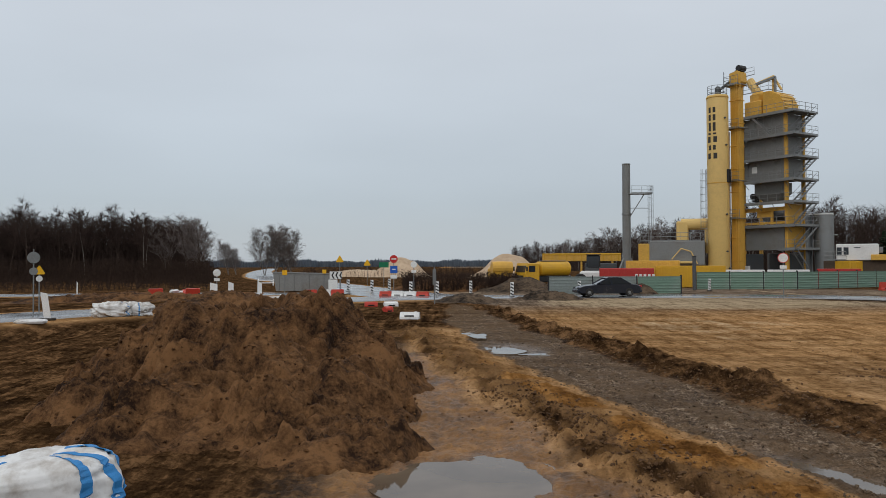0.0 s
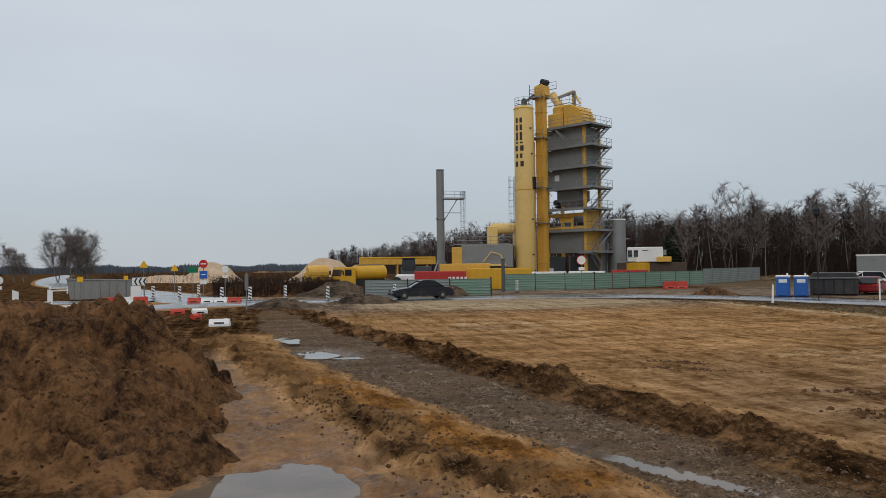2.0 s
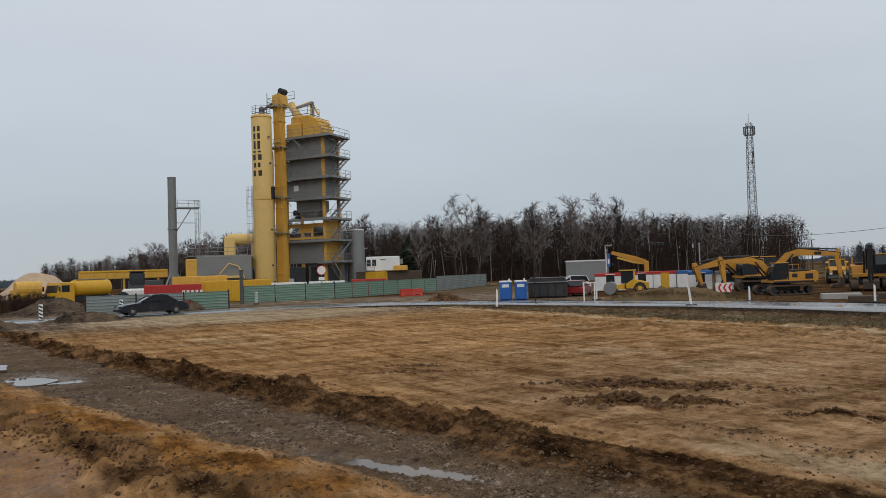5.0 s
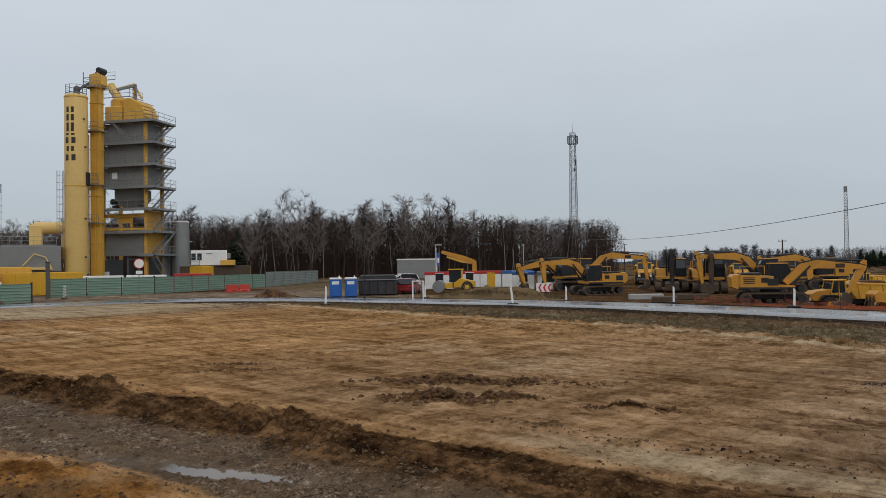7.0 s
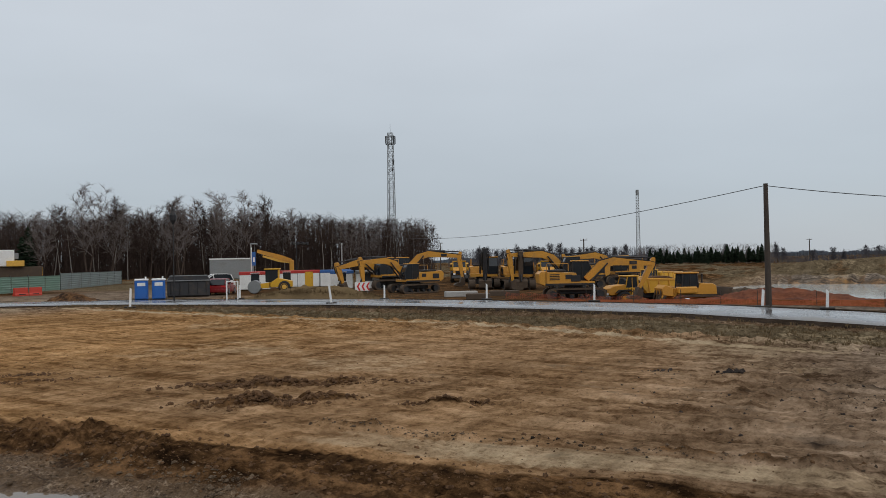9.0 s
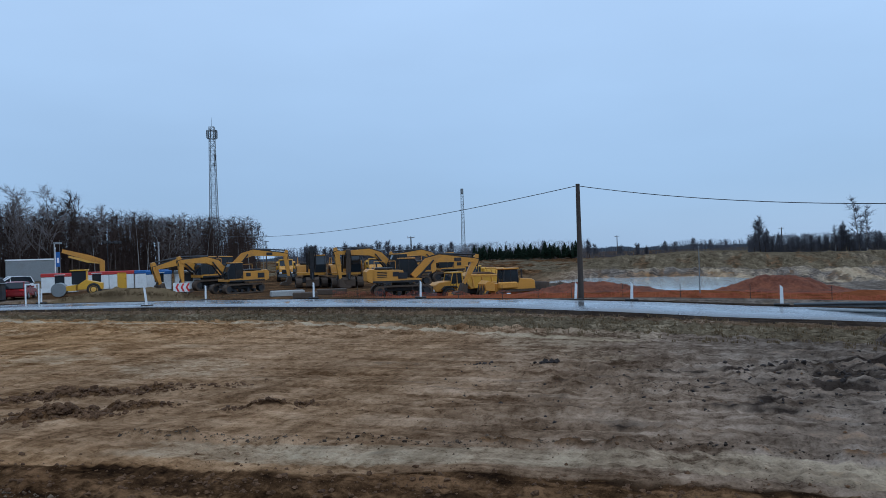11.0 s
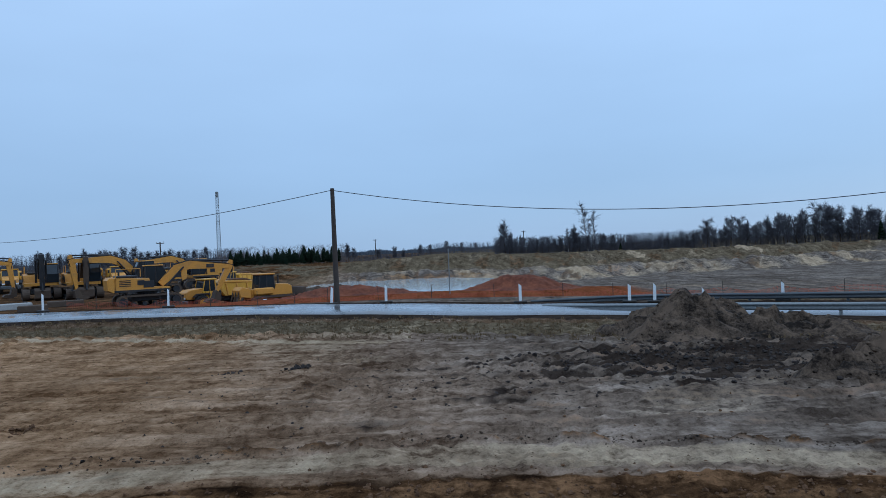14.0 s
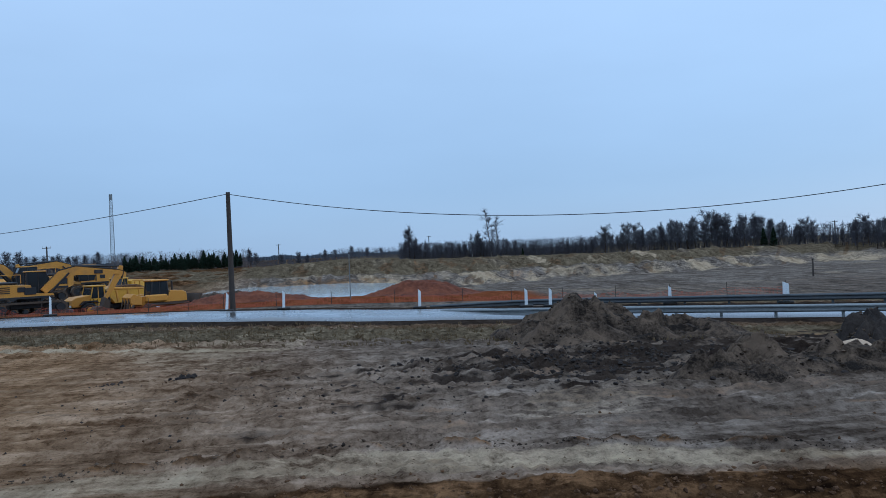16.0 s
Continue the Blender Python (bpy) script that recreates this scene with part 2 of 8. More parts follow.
# the ground sheet: zones come from the mesh's own masks
def ground_material():
    m, nt, b, tc = material("site_ground")
    za = nt.nodes.new("ShaderNodeAttribute")
    za.attribute_name = "zone_a"
    zb = nt.nodes.new("ShaderNodeAttribute")
    zb.attribute_name = "zone_b"
    sa = nt.nodes.new("ShaderNodeSeparateColor")
    sb = nt.nodes.new("ShaderNodeSeparateColor")
    nt.links.new(za.outputs["Color"], sa.inputs[0])
    nt.links.new(zb.outputs["Color"], sb.inputs[0])
    n0 = noise_node(nt, tc, 0.09, 5.0, 0.6)
    n1 = noise_node(nt, tc, 0.9, 6.0, 0.62)
    n2 = noise_node(nt, tc, 4.5, 6.0, 0.68)
    n3 = noise_node(nt, tc, 24.0, 3.0, 0.6)
    mixn = math_node(nt, "ADD", math_node(nt, "MULTIPLY", n1, 0.55), math_node(nt, "MULTIPLY", n2, 0.45))
    sm = nt.nodes.new("ShaderNodeMapping")
    sm.inputs["Scale"].default_value = (2.6, 0.28, 1.0)
    sm.inputs["Rotation"].default_value = (0, 0, 0.08)
    nt.links.new(tc, sm.inputs[0])
    streak = noise_node(nt, sm.outputs[0], 1.0, 5.0, 0.68)
    mixn = math_node(nt, "ADD", math_node(nt, "MULTIPLY", mixn, 0.6), math_node(nt, "MULTIPLY", streak, 0.4))
    sand = ramp_node(nt, mixn, [(0.41, (0.132, 0.068, 0.027)), (0.5, (0.268, 0.153, 0.070)), (0.59, (0.372, 0.228, 0.115))])
    zc = nt.nodes.new("ShaderNodeAttribute")
    zc.attribute_name = "zone_c"
    dull = ramp_node(nt, mixn, [(0.41, (0.046, 0.037, 0.030)), (0.5, (0.128, 0.105, 0.086)), (0.59, (0.222, 0.187, 0.157))])
    sand = mix_node(nt, zc.outputs["Fac"], sand, dull)
    broad = ramp_node(nt, n0, [(0.35, (0.92, 0.90, 0.87)), (0.65, (1.28, 1.26, 1.22))])
    col = mix_node(nt, 1.0, sand, broad, "MULTIPLY")
    dark = ramp_node(nt, mixn, [(0.42, (0.016, 0.009, 0.005)), (0.5, (0.062, 0.033, 0.015)), (0.58, (0.175, 0.096, 0.045))])
    stones = ramp_node(nt, math_node(nt, "ADD", math_node(nt, "MULTIPLY", n2, 0.5), math_node(nt, "MULTIPLY", n3, 0.5)),
                       [(0.38, (0.026, 0.016, 0.010)), (0.5, (0.105, 0.066, 0.039)), (0.60, (0.27, 0.205, 0.145))])
    mudw = ramp_node(nt, streak, [(0.40, (0, 0, 0)), (0.54, (0.85,) * 3)])
    stones = mix_node(nt, mudw, stones, (0.108, 0.068, 0.038))
    rust = ramp_node(nt, mixn, [(0.41, (0.085, 0.038, 0.013)), (0.5, (0.20, 0.093, 0.028)), (0.59, (0.31, 0.158, 0.055))])
    pale = ramp_node(nt, mixn, [(0.32, (0.296, 0.216, 0.134)), (0.66, (0.411, 0.320, 0.208))])
    black = ramp_node(nt, mixn, [(0.34, (0.014, 0.010, 0.009)), (0.68, (0.066, 0.049, 0.036))])
    grass = ramp_node(nt, math_node(nt, "ADD", math_node(nt, "MULTIPLY", n1, 0.5), math_node(nt, "MULTIPLY", n2, 0.5)),
                      [(0.36, (0.040, 0.030, 0.018)), (0.5, (0.115, 0.087, 0.053)), (0.66, (0.215, 0.170, 0.110))])
    clay = ramp_node(nt, mixn, [(0.32, (0.111, 0.034, 0.014)), (0.66, (0.208, 0.075, 0.031))])

    def edge(mask):
        # ragged border between two soils
        s = math_node(nt, "ADD", mask, math_node(nt, "MULTIPLY", math_node(nt, "SUBTRACT", mixn, 0.5), 1.3))
        return ramp_node(nt, s, [(0.35, (0, 0, 0)), (0.65, (1, 1, 1))])
    for mask, c in ((sb.outputs[1], grass), (za.outputs["Alpha"], pale), (sa.outputs[0], dark), (sa.outputs[1], stones), (sa.outputs[2], rust),
                    (sb.outputs[0], black), (sb.outputs[2], clay)):
        col = mix_node(nt, edge(mask), col, c)
    speck = math_node(nt, "ADD", math_node(nt, "MULTIPLY", n2, 0.5), math_node(nt, "MULTIPLY", n3, 0.5))
    grit = ramp_node(nt, speck, [(0.38, (0.66, 0.64, 0.62)), (0.46, (1.0, 1.0, 1.0)), (0.62, (1.22, 1.21, 1.20))])
    col = mix_node(nt, 1.0, col, grit, "MULTIPLY")
    sm2 = nt.nodes.new("ShaderNodeMapping")
    sm2.inputs["Scale"].default_value = (0.10, 1.1, 1.0)
    sm2.inputs["Rotation"].default_value = (0, 0, -0.35)
    nt.links.new(tc, sm2.inputs[0])
    drag = ramp_node(nt, noise_node(nt, sm2.outputs[0], 1.0, 5.0, 0.6), [(0.36, (0.72, 0.70, 0.68)), (0.5, (1.0, 1.0, 1.0)), (0.64, (1.2, 1.2, 1.2))])
    col = mix_node(nt, 1.0, col, drag, "MULTIPLY")
    nt.links.new(col, b.inputs["Base Color"])
    wet = math_node(nt, "MULTIPLY", zb.outputs["Alpha"], 0.42)
    rough = math_node(nt, "SUBTRACT", ramp_node(nt, n1, [(0.35, (0.72,) * 3), (0.65, (0.95,) * 3)]), wet)
    nt.links.new(rough, b.inputs["Roughness"])
    nt.links.new(math_node(nt, "MULTIPLY", zb.outputs["Alpha"], 0.35), b.inputs["Specular IOR Level"])
    hh = math_node(nt, "ADD", math_node(nt, "MULTIPLY", n2, 0.7), math_node(nt, "MULTIPLY", n3, 0.3))
    bump(nt, b, hh, 1.0, 0.11)
    return m


GROUND = ground_material()


# ---- mesh building ----
class Geo:
    """Collects faces of one mesh."""

    def __init__(self):
        self.v, self.f = [], []

    def add(self, verts, faces, m=None):
        o = len(self.v)
        self.v += [tuple(m @ Vector(p)) for p in verts] if m is not None else [tuple(p) for p in verts]
        self.f += [tuple(i + o for i in f) for f in faces]
        return self

    def box(self, size, centre, rot=(0, 0, 0), bevel=None):
        sx, sy, sz = (s / 2 for s in size)
        b = min(sx, sy, sz) * 0.25 if bevel is None else min(bevel, sx * 0.9, sy * 0.9, sz * 0.9)
        m = pose(*centre, *rot)
        verts, index = [], {}
        for i in (-1, 1):
            for j in (-1, 1):
                for k in (-1, 1):
                    for a in range(3):
                        p = [i * sx - i * b, j * sy - j * b, k * sz - k * b]
                        p[a] = (i * sx, j * sy, k * sz)[a]
                        index[i, j, k, a] = len(verts)
                        verts.append(p)
        faces = []
        for a in range(3):
            u, w = (a + 1) % 3, (a + 2) % 3
            for s in (-1, 1):
                ring = []
                for du, dw in ((-1, -1), (1, -1), (1, 1), (-1, 1)):
                    c = [0, 0, 0]
                    c[a], c[u], c[w] = s, du, dw
                    ring.append(index[(*c, a)])
                faces.append(ring if s > 0 else ring[::-1])
            for du in (-1, 1):
                for dw in (-1, 1):
                    c0, c1 = [0, 0, 0], [0, 0, 0]
                    c0[a], c1[a] = -1, 1
                    c0[u] = c1[u] = du
                    c0[w] = c1[w] = dw
                    q = [index[(*c0, u)], index[(*c1, u)], index[(*c1, w)], index[(*c0, w)]]
                    faces.append(q if du * dw > 0 else q[::-1])
        for i in (-1, 1):
            for j in (-1, 1):
                for k in (-1, 1):
                    t = [index[i, j, k, a] for a in range(3)]
                    faces.append(t if i * j * k > 0 else t[::-1])
        return self.add(verts, faces, m)

    def rod(self, p0, p1, r0, r1=None, n=8, caps=True):
        r1 = r0 if r1 is None else r1
        p0, p1 = Vector(p0), Vector(p1)
        d = (p1 - p0)
        if d.length < 1e-6:
            return self
        d.normalize()
        u = d.orthogonal().normalized()
        w = d.cross(u)
        verts = []
        for p, r in ((p0, r0), (p1, r1)):
            verts += [p + (u * math.cos(2 * math.pi * i / n) + w * math.sin(2 * math.pi * i / n)) * r for i in range(n)]
        faces = [(i, (i + 1) % n, n + (i + 1) % n, n + i) for i in range(n)]
        if caps:
            faces += [tuple(range(n - 1, -1, -1)), tuple(range(n, 2 * n))]
        return self.add(verts, faces)

    def path(self, pts, r, n=6):
        for a, b in zip(pts, pts[1:]):
            self.rod(a, b, r, r, n)
        return self

    def prism(self, profile, y0, y1, m=None, inset=0.0):
        """A side profile (x, z) drawn out from y0 to y1; inset draws the two flanks in, as a chamfer."""
        n = len(profile)
        cx, cz = sum(p[0] for p in profile) / n, sum(p[1] for p in profile) / n
        s = 1 if y1 > y0 else -1
        rings = []
        if inset:
            small = [(cx + (x - cx) * (1 - inset), cz + (z - cz) * (1 - inset)) for x, z in profile]
            e = abs(y1 - y0) * 0.06 * s
            rings = [(small, y0), (profile, y0 + e), (profile, y1 - e), (small, y1)]
        else:
            rings = [(profile, y0), (profile, y1)]
        verts = [(x, y, z) for ring, y in rings for x, z in ring]
        faces = []
        for k in range(len(rings) - 1):
            for i in range(n):
                j = (i + 1) % n
                faces.append((k * n + i, k * n + j, (k + 1) * n + j, (k + 1) * n + i))
        faces += [tuple(range(n - 1, -1, -1)), tuple(range((len(rings) - 1) * n, len(rings) * n))]
        return self.add(verts, faces, m)

    def wheel(self, centre, r, w, n=20):
        """A rounded disc on the y axis."""
        x, y, z = centre
        prof = [(0.0, -w / 2), (r * 0.82, -w / 2), (r * 0.97, -w * 0.36), (r, -w * 0.15), (r, w * 0.15), (r * 0.97, w * 0.36), (r * 0.82, w / 2), (0.0, w / 2)]
        return self.lathe([(a, b) for a, b in prof], (x, y, z), "y", n)

    def lathe(self, prof, centre, axis="z", n=24):
        cx, cy, cz = centre
        verts, faces = [], []
        for r, h in prof:
            for i in range(n):
                a = 2 * math.pi * i / n
                verts.append((cx + r * math.cos(a), cy + r * math.sin(a), cz + h) if axis == "z" else (cx + r * math.cos(a), cy + h, cz + r * math.sin(a)))
        for k in range(len(prof) - 1):
            for i in range(n):
                j = (i + 1) % n
                faces.append((k * n + i, k * n + j, (k + 1) * n + j, (k + 1) * n + i))
        return self.add(verts, faces)

    def mesh(self, name, smooth=False):
        me = bpy.data.meshes.new(name)
        me.from_pydata(self.v, [], self.f)
        bm = bmesh.new()
        bm.from_mesh(me)
        bmesh.ops.recalc_face_normals(bm, faces=bm.faces)
        bm.to_mesh(me)
        bm.free()
        if smooth:
            me.polygons.foreach_set("use_smooth", [True] * len(me.polygons))
        me.update()
        return me


def thing(name, m, label, category, group="", kind=""):
    """An empty at the base of a thing; its parts hang under it."""
    ob = new(name)
    ob.matrix_world = m
    return tagged(ob, label, category, group, kind)


def part(name, geo, mat, parent=None, label="", smooth=False):
    me = geo.mesh(name, smooth)
    me.materials.append(mat)
    ob = new(name, me)
    if parent is not None:
        ob.parent = parent
    if label:
        ob["label"] = label
    return ob


def single(name, geo, mat, m, label, category, group="", kind="", smooth=False):
    ob = part(name, geo, mat, None, "", smooth)
    ob.matrix_world = m
    return tagged(ob, label, category, group, kind)


# ---- ground shape ----
def smooth(x, a, b):
    t = np.clip((x - a) / (b - a), 0, 1)
    return t * t * (3 - 2 * t)


_g = np.random.RandomState(5)
_perm = np.concatenate([_g.permutation(256)] * 2)
_grad = _g.uniform(0, 2 * np.pi, 256)


def perlin(x, y):
    x, y = np.asarray(x, float), np.asarray(y, float)
    xi, yi = np.floor(x).astype(int), np.floor(y).astype(int)
    xf, yf = x - xi, y - yi
    u, v = xf ** 3 * (xf * (xf * 6 - 15) + 10), yf ** 3 * (yf * (yf * 6 - 15) + 10)

    def dot(i, j):
        a = _grad[_perm[(_perm[(xi + i) & 255] + yi + j) & 255]]
        return np.cos(a) * (xf - i) + np.sin(a) * (yf - j)
    top = dot(0, 0) * (1 - u) + dot(1, 0) * u
    bot = dot(0, 1) * (1 - u) + dot(1, 1) * u
    return (top * (1 - v) + bot * v) * 1.5


def fbm(x, y, octaves=4, gain=0.5):
    total, amp = 0, 1.0
    for k in range(octaves):
        total = total + amp * perlin(x * 2 ** k + 17.3 * k, y * 2 ** k - 9.1 * k)
        amp *= gain
    return total


def billow(x, y):
    """Rounded lumps with creases between them."""
    return np.abs(perlin(x, y)) * 2 - 0.45


def ridged(x, y, octaves=4):
    total, amp = 0, 1.0
    for k in range(octaves):
        total = total + amp * (1 - np.abs(perlin(x * 2 ** k + 7.7 * k, y * 2 ** k + 3.3 * k)) * 2)
        amp *= 0.5
    return total


def spline(pts, step=1.0):
    """Points along a smooth line through pts (x, y, z)."""
    p = [Vector(q) for q in pts]
    p = [p[0] * 2 - p[1]] + p + [p[-1] * 2 - p[-2]]
    out = []
    for i in range(1, len(p) - 2):
        n = max(2, int((p[i + 1] - p[i]).length / step))
        for k in range(n):
            t = k / n
            out.append(0.5 * ((2 * p[i]) + (p[i + 1] - p[i - 1]) * t + (2 * p[i - 1] - 5 * p[i] + 4 * p[i + 1] - p[i + 2]) * t * t
                              + (3 * p[i] - p[i - 1] - 3 * p[i + 1] + p[i + 2]) * t ** 3))
    return out + [p[-2]]


# centre lines of the roads
ROAD_SITE = spline([(20, -60, -0.3), (27, -34, -0.15), (31.6, -21, -0.05), (34.6, -13, 0.05), (37.2, -0.8, 0.32), (39.4, 7.3, 0.48), (40.3, 16, 0.58),
                    (40.3, 30, 0.62), (38.3, 42, 0.62), (35.6, 50, 0.64), (31, 56.5, 0.68), (25, 60, 0.7), (15, 61, 0.7), (5, 60.5, 0.72), (-4, 57.5, 0.74),
                    (-12, 51.5, 0.74), (-19.0, 41.5, 0.72), (-26, 31, 0.7), (-36, 17, 0.6), (-60, -15, 0.5)], 2.0)
ROAD_NORTH = spline([(-2, 59, 0.73), (-7, 72, 0.75), (-13, 88, 0.8), (-23, 115, 0.85), (-42, 172, 0.9), (-76, 310, 1.0), (-130, 560, 1.2)], 4.0)
ROAD_WEST = spline([(-9, 66, 0.72), (-17, 68, 0.72), (-25, 68.5, 0.72), (-40, 66, 0.72), (-90, 60, 0.7)], 3.0)


def road_field(x, y, line):
    """Distance to a road's centre line, and its height there."""
    best, hz = np.full(x.shape, 1e9), np.zeros(x.shape)
    for a, b in zip(line, line[1:]):
        dx, dy = b.x - a.x, b.y - a.y
        t = np.clip(((x - a.x) * dx + (y - a.y) * dy) / (dx * dx + dy * dy), 0, 1)
        d = np.hypot(x - a.x - t * dx, y - a.y - t * dy)
        near = d < best
        best = np.where(near, d, best)
        hz = np.where(near, a.z + (b.z - a.z) * t, hz)
    return best, hz


def cut_edge(y):
    """x of the top of the bank between the trench and the field."""
    return np.interp(y, [-60, -12, -7, -3, 0, 2.4, 5, 8.5, 11.5, 13.5, 17.4, 20.3, 25, 30, 36, 42, 56, 70],
                     [11.0, 9.3, 9.8, 10.3, 10.5, 10.35, 9.8, 9.3, 9.05, 8.8, 8.1, 7.65, 7.0, 6.3, 4.8, 3.4, 1.2, -1])


def windrow(y):
    """x of the low ragged ridge left by the grader's blade along the field."""
    return np.interp(y, [-20, -7.5, -3.5, -0.3, 1.2, 4.4, 6.3, 8.5, 10], [8.8, 10.4, 11.6, 12.05, 11.75, 11.35, 11.05, 10.9, 10.8])


def rust_ridge(y):
    return np.interp(y, [-5, 5, 11.2, 13.4, 18, 22.8, 31, 40], [6.4, 5.4, 4.1, 3.6, 2.4, 1.3, -0.4, -1.6])


# tyre tracks pressed into the field: points, and half the width between the two ruts
TYRES = [([(7.6, 17.0), (8.9, 12.2), (9.35, 9.6), (9.3, 7.4), (8.9, 5.6)], 0.0),
         ([(9.2, 13.2), (9.7, 10.6), (9.8, 8.4), (9.4, 6.2), (9.0, 5.2)], 0.0),
         ([(10.6, 9.6), (10.5, 7.6), (10.1, 5.8), (9.5, 4.2)], 0.0),
         ([(10.95, 8.6), (10.75, 6.6), (10.3, 4.9), (9.8, 3.6)], 0.0),
         ([(11.2, 2.6), (11.35, -0.6), (10.9, -3.8), (9.9, -7.6), (8.6, -12)], 0.0),
         ([(10.9, 1.4), (10.95, -1.0), (10.5, -4.0), (9.6, -7.8), (8.3, -12)], 0.0),
         ([(11, 30), (14.5, 22), (18, 12), (19, 4), (18.4, -4), (16, -12)], 0.9),
         ([(13, 32), (17.4, 23), (21.4, 12), (22.2, 4), (21, -3)], 0.9),
         ([(15, 40), (16, 24), (15.2, 10), (14.4, 2), (13.2, -10)], 0.9),
         ([(24, 34), (25.5, 22), (24.5, 10), (22, 1), (18, -8)], 0.9),
         ([(13, 46), (20, 34), (26, 26), (29, 15), (26, 6)], 0.9),
         ([(8, 44), (14, 36), (20, 31), (27, 30)], 0.9)]


def tyre_field(x, y):
    """Depth of the tread marks at each place, 0 to 1, and their lugs."""
    deep, lug = np.zeros(x.shape), np.zeros(x.shape)
    for pts, half in TYRES:
        line = spline([(px, py, 0) for px, py in pts], 0.8)
        run = 0.0
        best, arc = np.full(x.shape, 1e9), np.zeros(x.shape)
        for a, b in zip(line, line[1:]):
            dx, dy = b.x - a.x, b.y - a.y
            length = math.hypot(dx, dy)
            u = np.clip(((x - a.x) * dx + (y - a.y) * dy) / (length * length), 0, 1)
            d = np.hypot(x - a.x - u * dx, y - a.y - u * dy)
            near = d < best
            best, arc = np.where(near, d, best), np.where(near, run + u * length, arc)
            run += length
        fade = smooth(arc, 0.0, 0.15 * run) * smooth(arc, run, 0.85 * run)
        m = np.exp(-((best - half) / 0.24) ** 4) * fade
        deep = np.maximum(deep, m)
        lug = np.where(m >= deep, np.sin(arc * 2 * np.pi / 0.26 + 9 * (best - half)), lug)
    return deep, lug


def land(x, y, detail=True):
    """Height of the ground, and the masks of its soils."""
    x, y = np.asarray(x, float), np.asarray(y, float)
    wob = fbm(x * 0.35, y * 0.35, 3) * (0.2 + 0.5 * smooth(y, 5, 12))
    field = 0.3 + 0.38 * smooth(y, 25, 58) - 0.4 * smooth(-y, -6, 16) * smooth(x, 14, 30)
    low = 0.7 * smooth(y, 27, 50)
    t = x - cut_edge(y) + wob
    t = x - cut_edge(y) + wob * 0.55
    graded = smooth(y, 13, 9)
    z = low + (field - low) * smooth(t, -1.5 - 0.9 * graded, 0.15 + 0.25 * graded)
    trench = smooth(y, 60, 42)
    heap = np.exp(-((t + 0.45) / 0.7) ** 2) * smooth(y, 52, 44) * (0.25 + 0.75 * smooth(y, 9, 14))
    rough = ridged(x * 0.9, y * 0.9, 4)
    lump = billow(x * 1.3, y * 1.3) + 0.5 * billow(x * 3.1 + 5, y * 3.1) + 0.3 * billow(x * 6.3, y * 6.3 + 9)
    z = z + heap * (0.02 + 0.05 * rough + 0.11 * lump) * (0.5 + smooth(fbm(x * 0.15, y * 0.22, 3), -0.3, 0.4))
    r = x - rust_ridge(y) + wob * 0.5
    ridge = np.exp(-(r / 0.8) ** 2) * smooth(y, 42, 34)
    z = z + ridge * (0.10 + 0.03 * rough + 0.06 * lump)
    blade = np.exp(-((x - windrow(y) - 0.18 + 0.12 * wob) / 0.22) ** 2) * smooth(y, 11, 8.5) * smooth(fbm(x * 0.4, y * 0.7, 3), -0.5, 0.2)
    z = z + blade * (0.04 + 0.09 * np.maximum(0, lump + 0.3))
    churned = np.exp(-((x - 13.8 + 0.72 * (y - 13.2) + 0.6 * wob) / 0.75) ** 2 - ((y - 13.0) / 1.6) ** 2)
    churned = np.maximum(churned, np.exp(-((x - 12.0 + 0.85 * (y - 11.5) + 0.6 * wob) / 0.7) ** 2 - ((y - 11.4) / 1.3) ** 2))
    churned = np.maximum(churned, 0.7 * np.exp(-((x - 13.6 + 0.7 * (y - 8.0)) / 0.3) ** 2 - ((y - 8.0) / 0.9) ** 2))
    churned = churned * smooth(lump, -0.25, 0.35)
    z = z + churned * (0.05 + 0.13 * np.maximum(0, lump + 0.25))
    dark_r = np.exp(-((r + 1.0) / 0.6) ** 2) * smooth(y, 42, 34)
    z = z + dark_r * (0.05 * rough + 0.15 * lump)
    # muddy lane between the ridge and the mound, with ruts along it
    lane = smooth(r, -1.2, -1.9) * smooth(x, -3.2, -1.2) * smooth(y, 34, 26)
    rut = np.sin((r) * 5.5 + wob * 2)
    z = z + lane * (0.035 * rut - 0.05)
    # distant ground and the sand pit beyond the road
    z = z + 0.25 * fbm(x * 0.01, y * 0.01, 3) * smooth(np.hypot(x, y), 120, 400)
    pit = smooth(x + 0.1 * y + fbm(x * 0.05, y * 0.05, 3) * 4, 56, 66) * smooth(y + x * 0.02, 30, 17)
    z = z - 1.55 * pit
    crest = x + 0.28 * y + fbm(x * 0.04, y * 0.04, 3) * 5
    bank = pit * smooth(crest, 106, 114) * 1.25 + pit * smooth(crest, 120, 131) * (2.0 - 0.4 * smooth(-y, 0, 50))
    ruff = (smooth(crest, 102, 110) - smooth(crest, 134, 156)) * pit
    z = z + bank + ruff * (0.40 * ridged(x * 0.10, y * 0.10, 5) + 0.42 * ridged(x * 0.33, y * 0.33, 4) - 0.6)
    hum = smooth(np.hypot(x, y), 92, 110) * smooth(x, 70, 90) * smooth(x, 330, 230) * (1 - pit)
    z = z + hum * (0.42 * ridged(x * 0.07, y * 0.07, 4) + 0.2 * ridged(x * 0.3, y * 0.3, 3) - 0.4)
    # roads lie level on it, with a low bank beside the site road
    d1, h1 = road_field(x, y, ROAD_SITE)
    d2, h2 = road_field(x, y, ROAD_NORTH)
    d3, h3 = road_field(x, y, ROAD_WEST)
    w1 = smooth(d1, 6.5, 4.2)
    z = z * (1 - w1) + h1 * w1
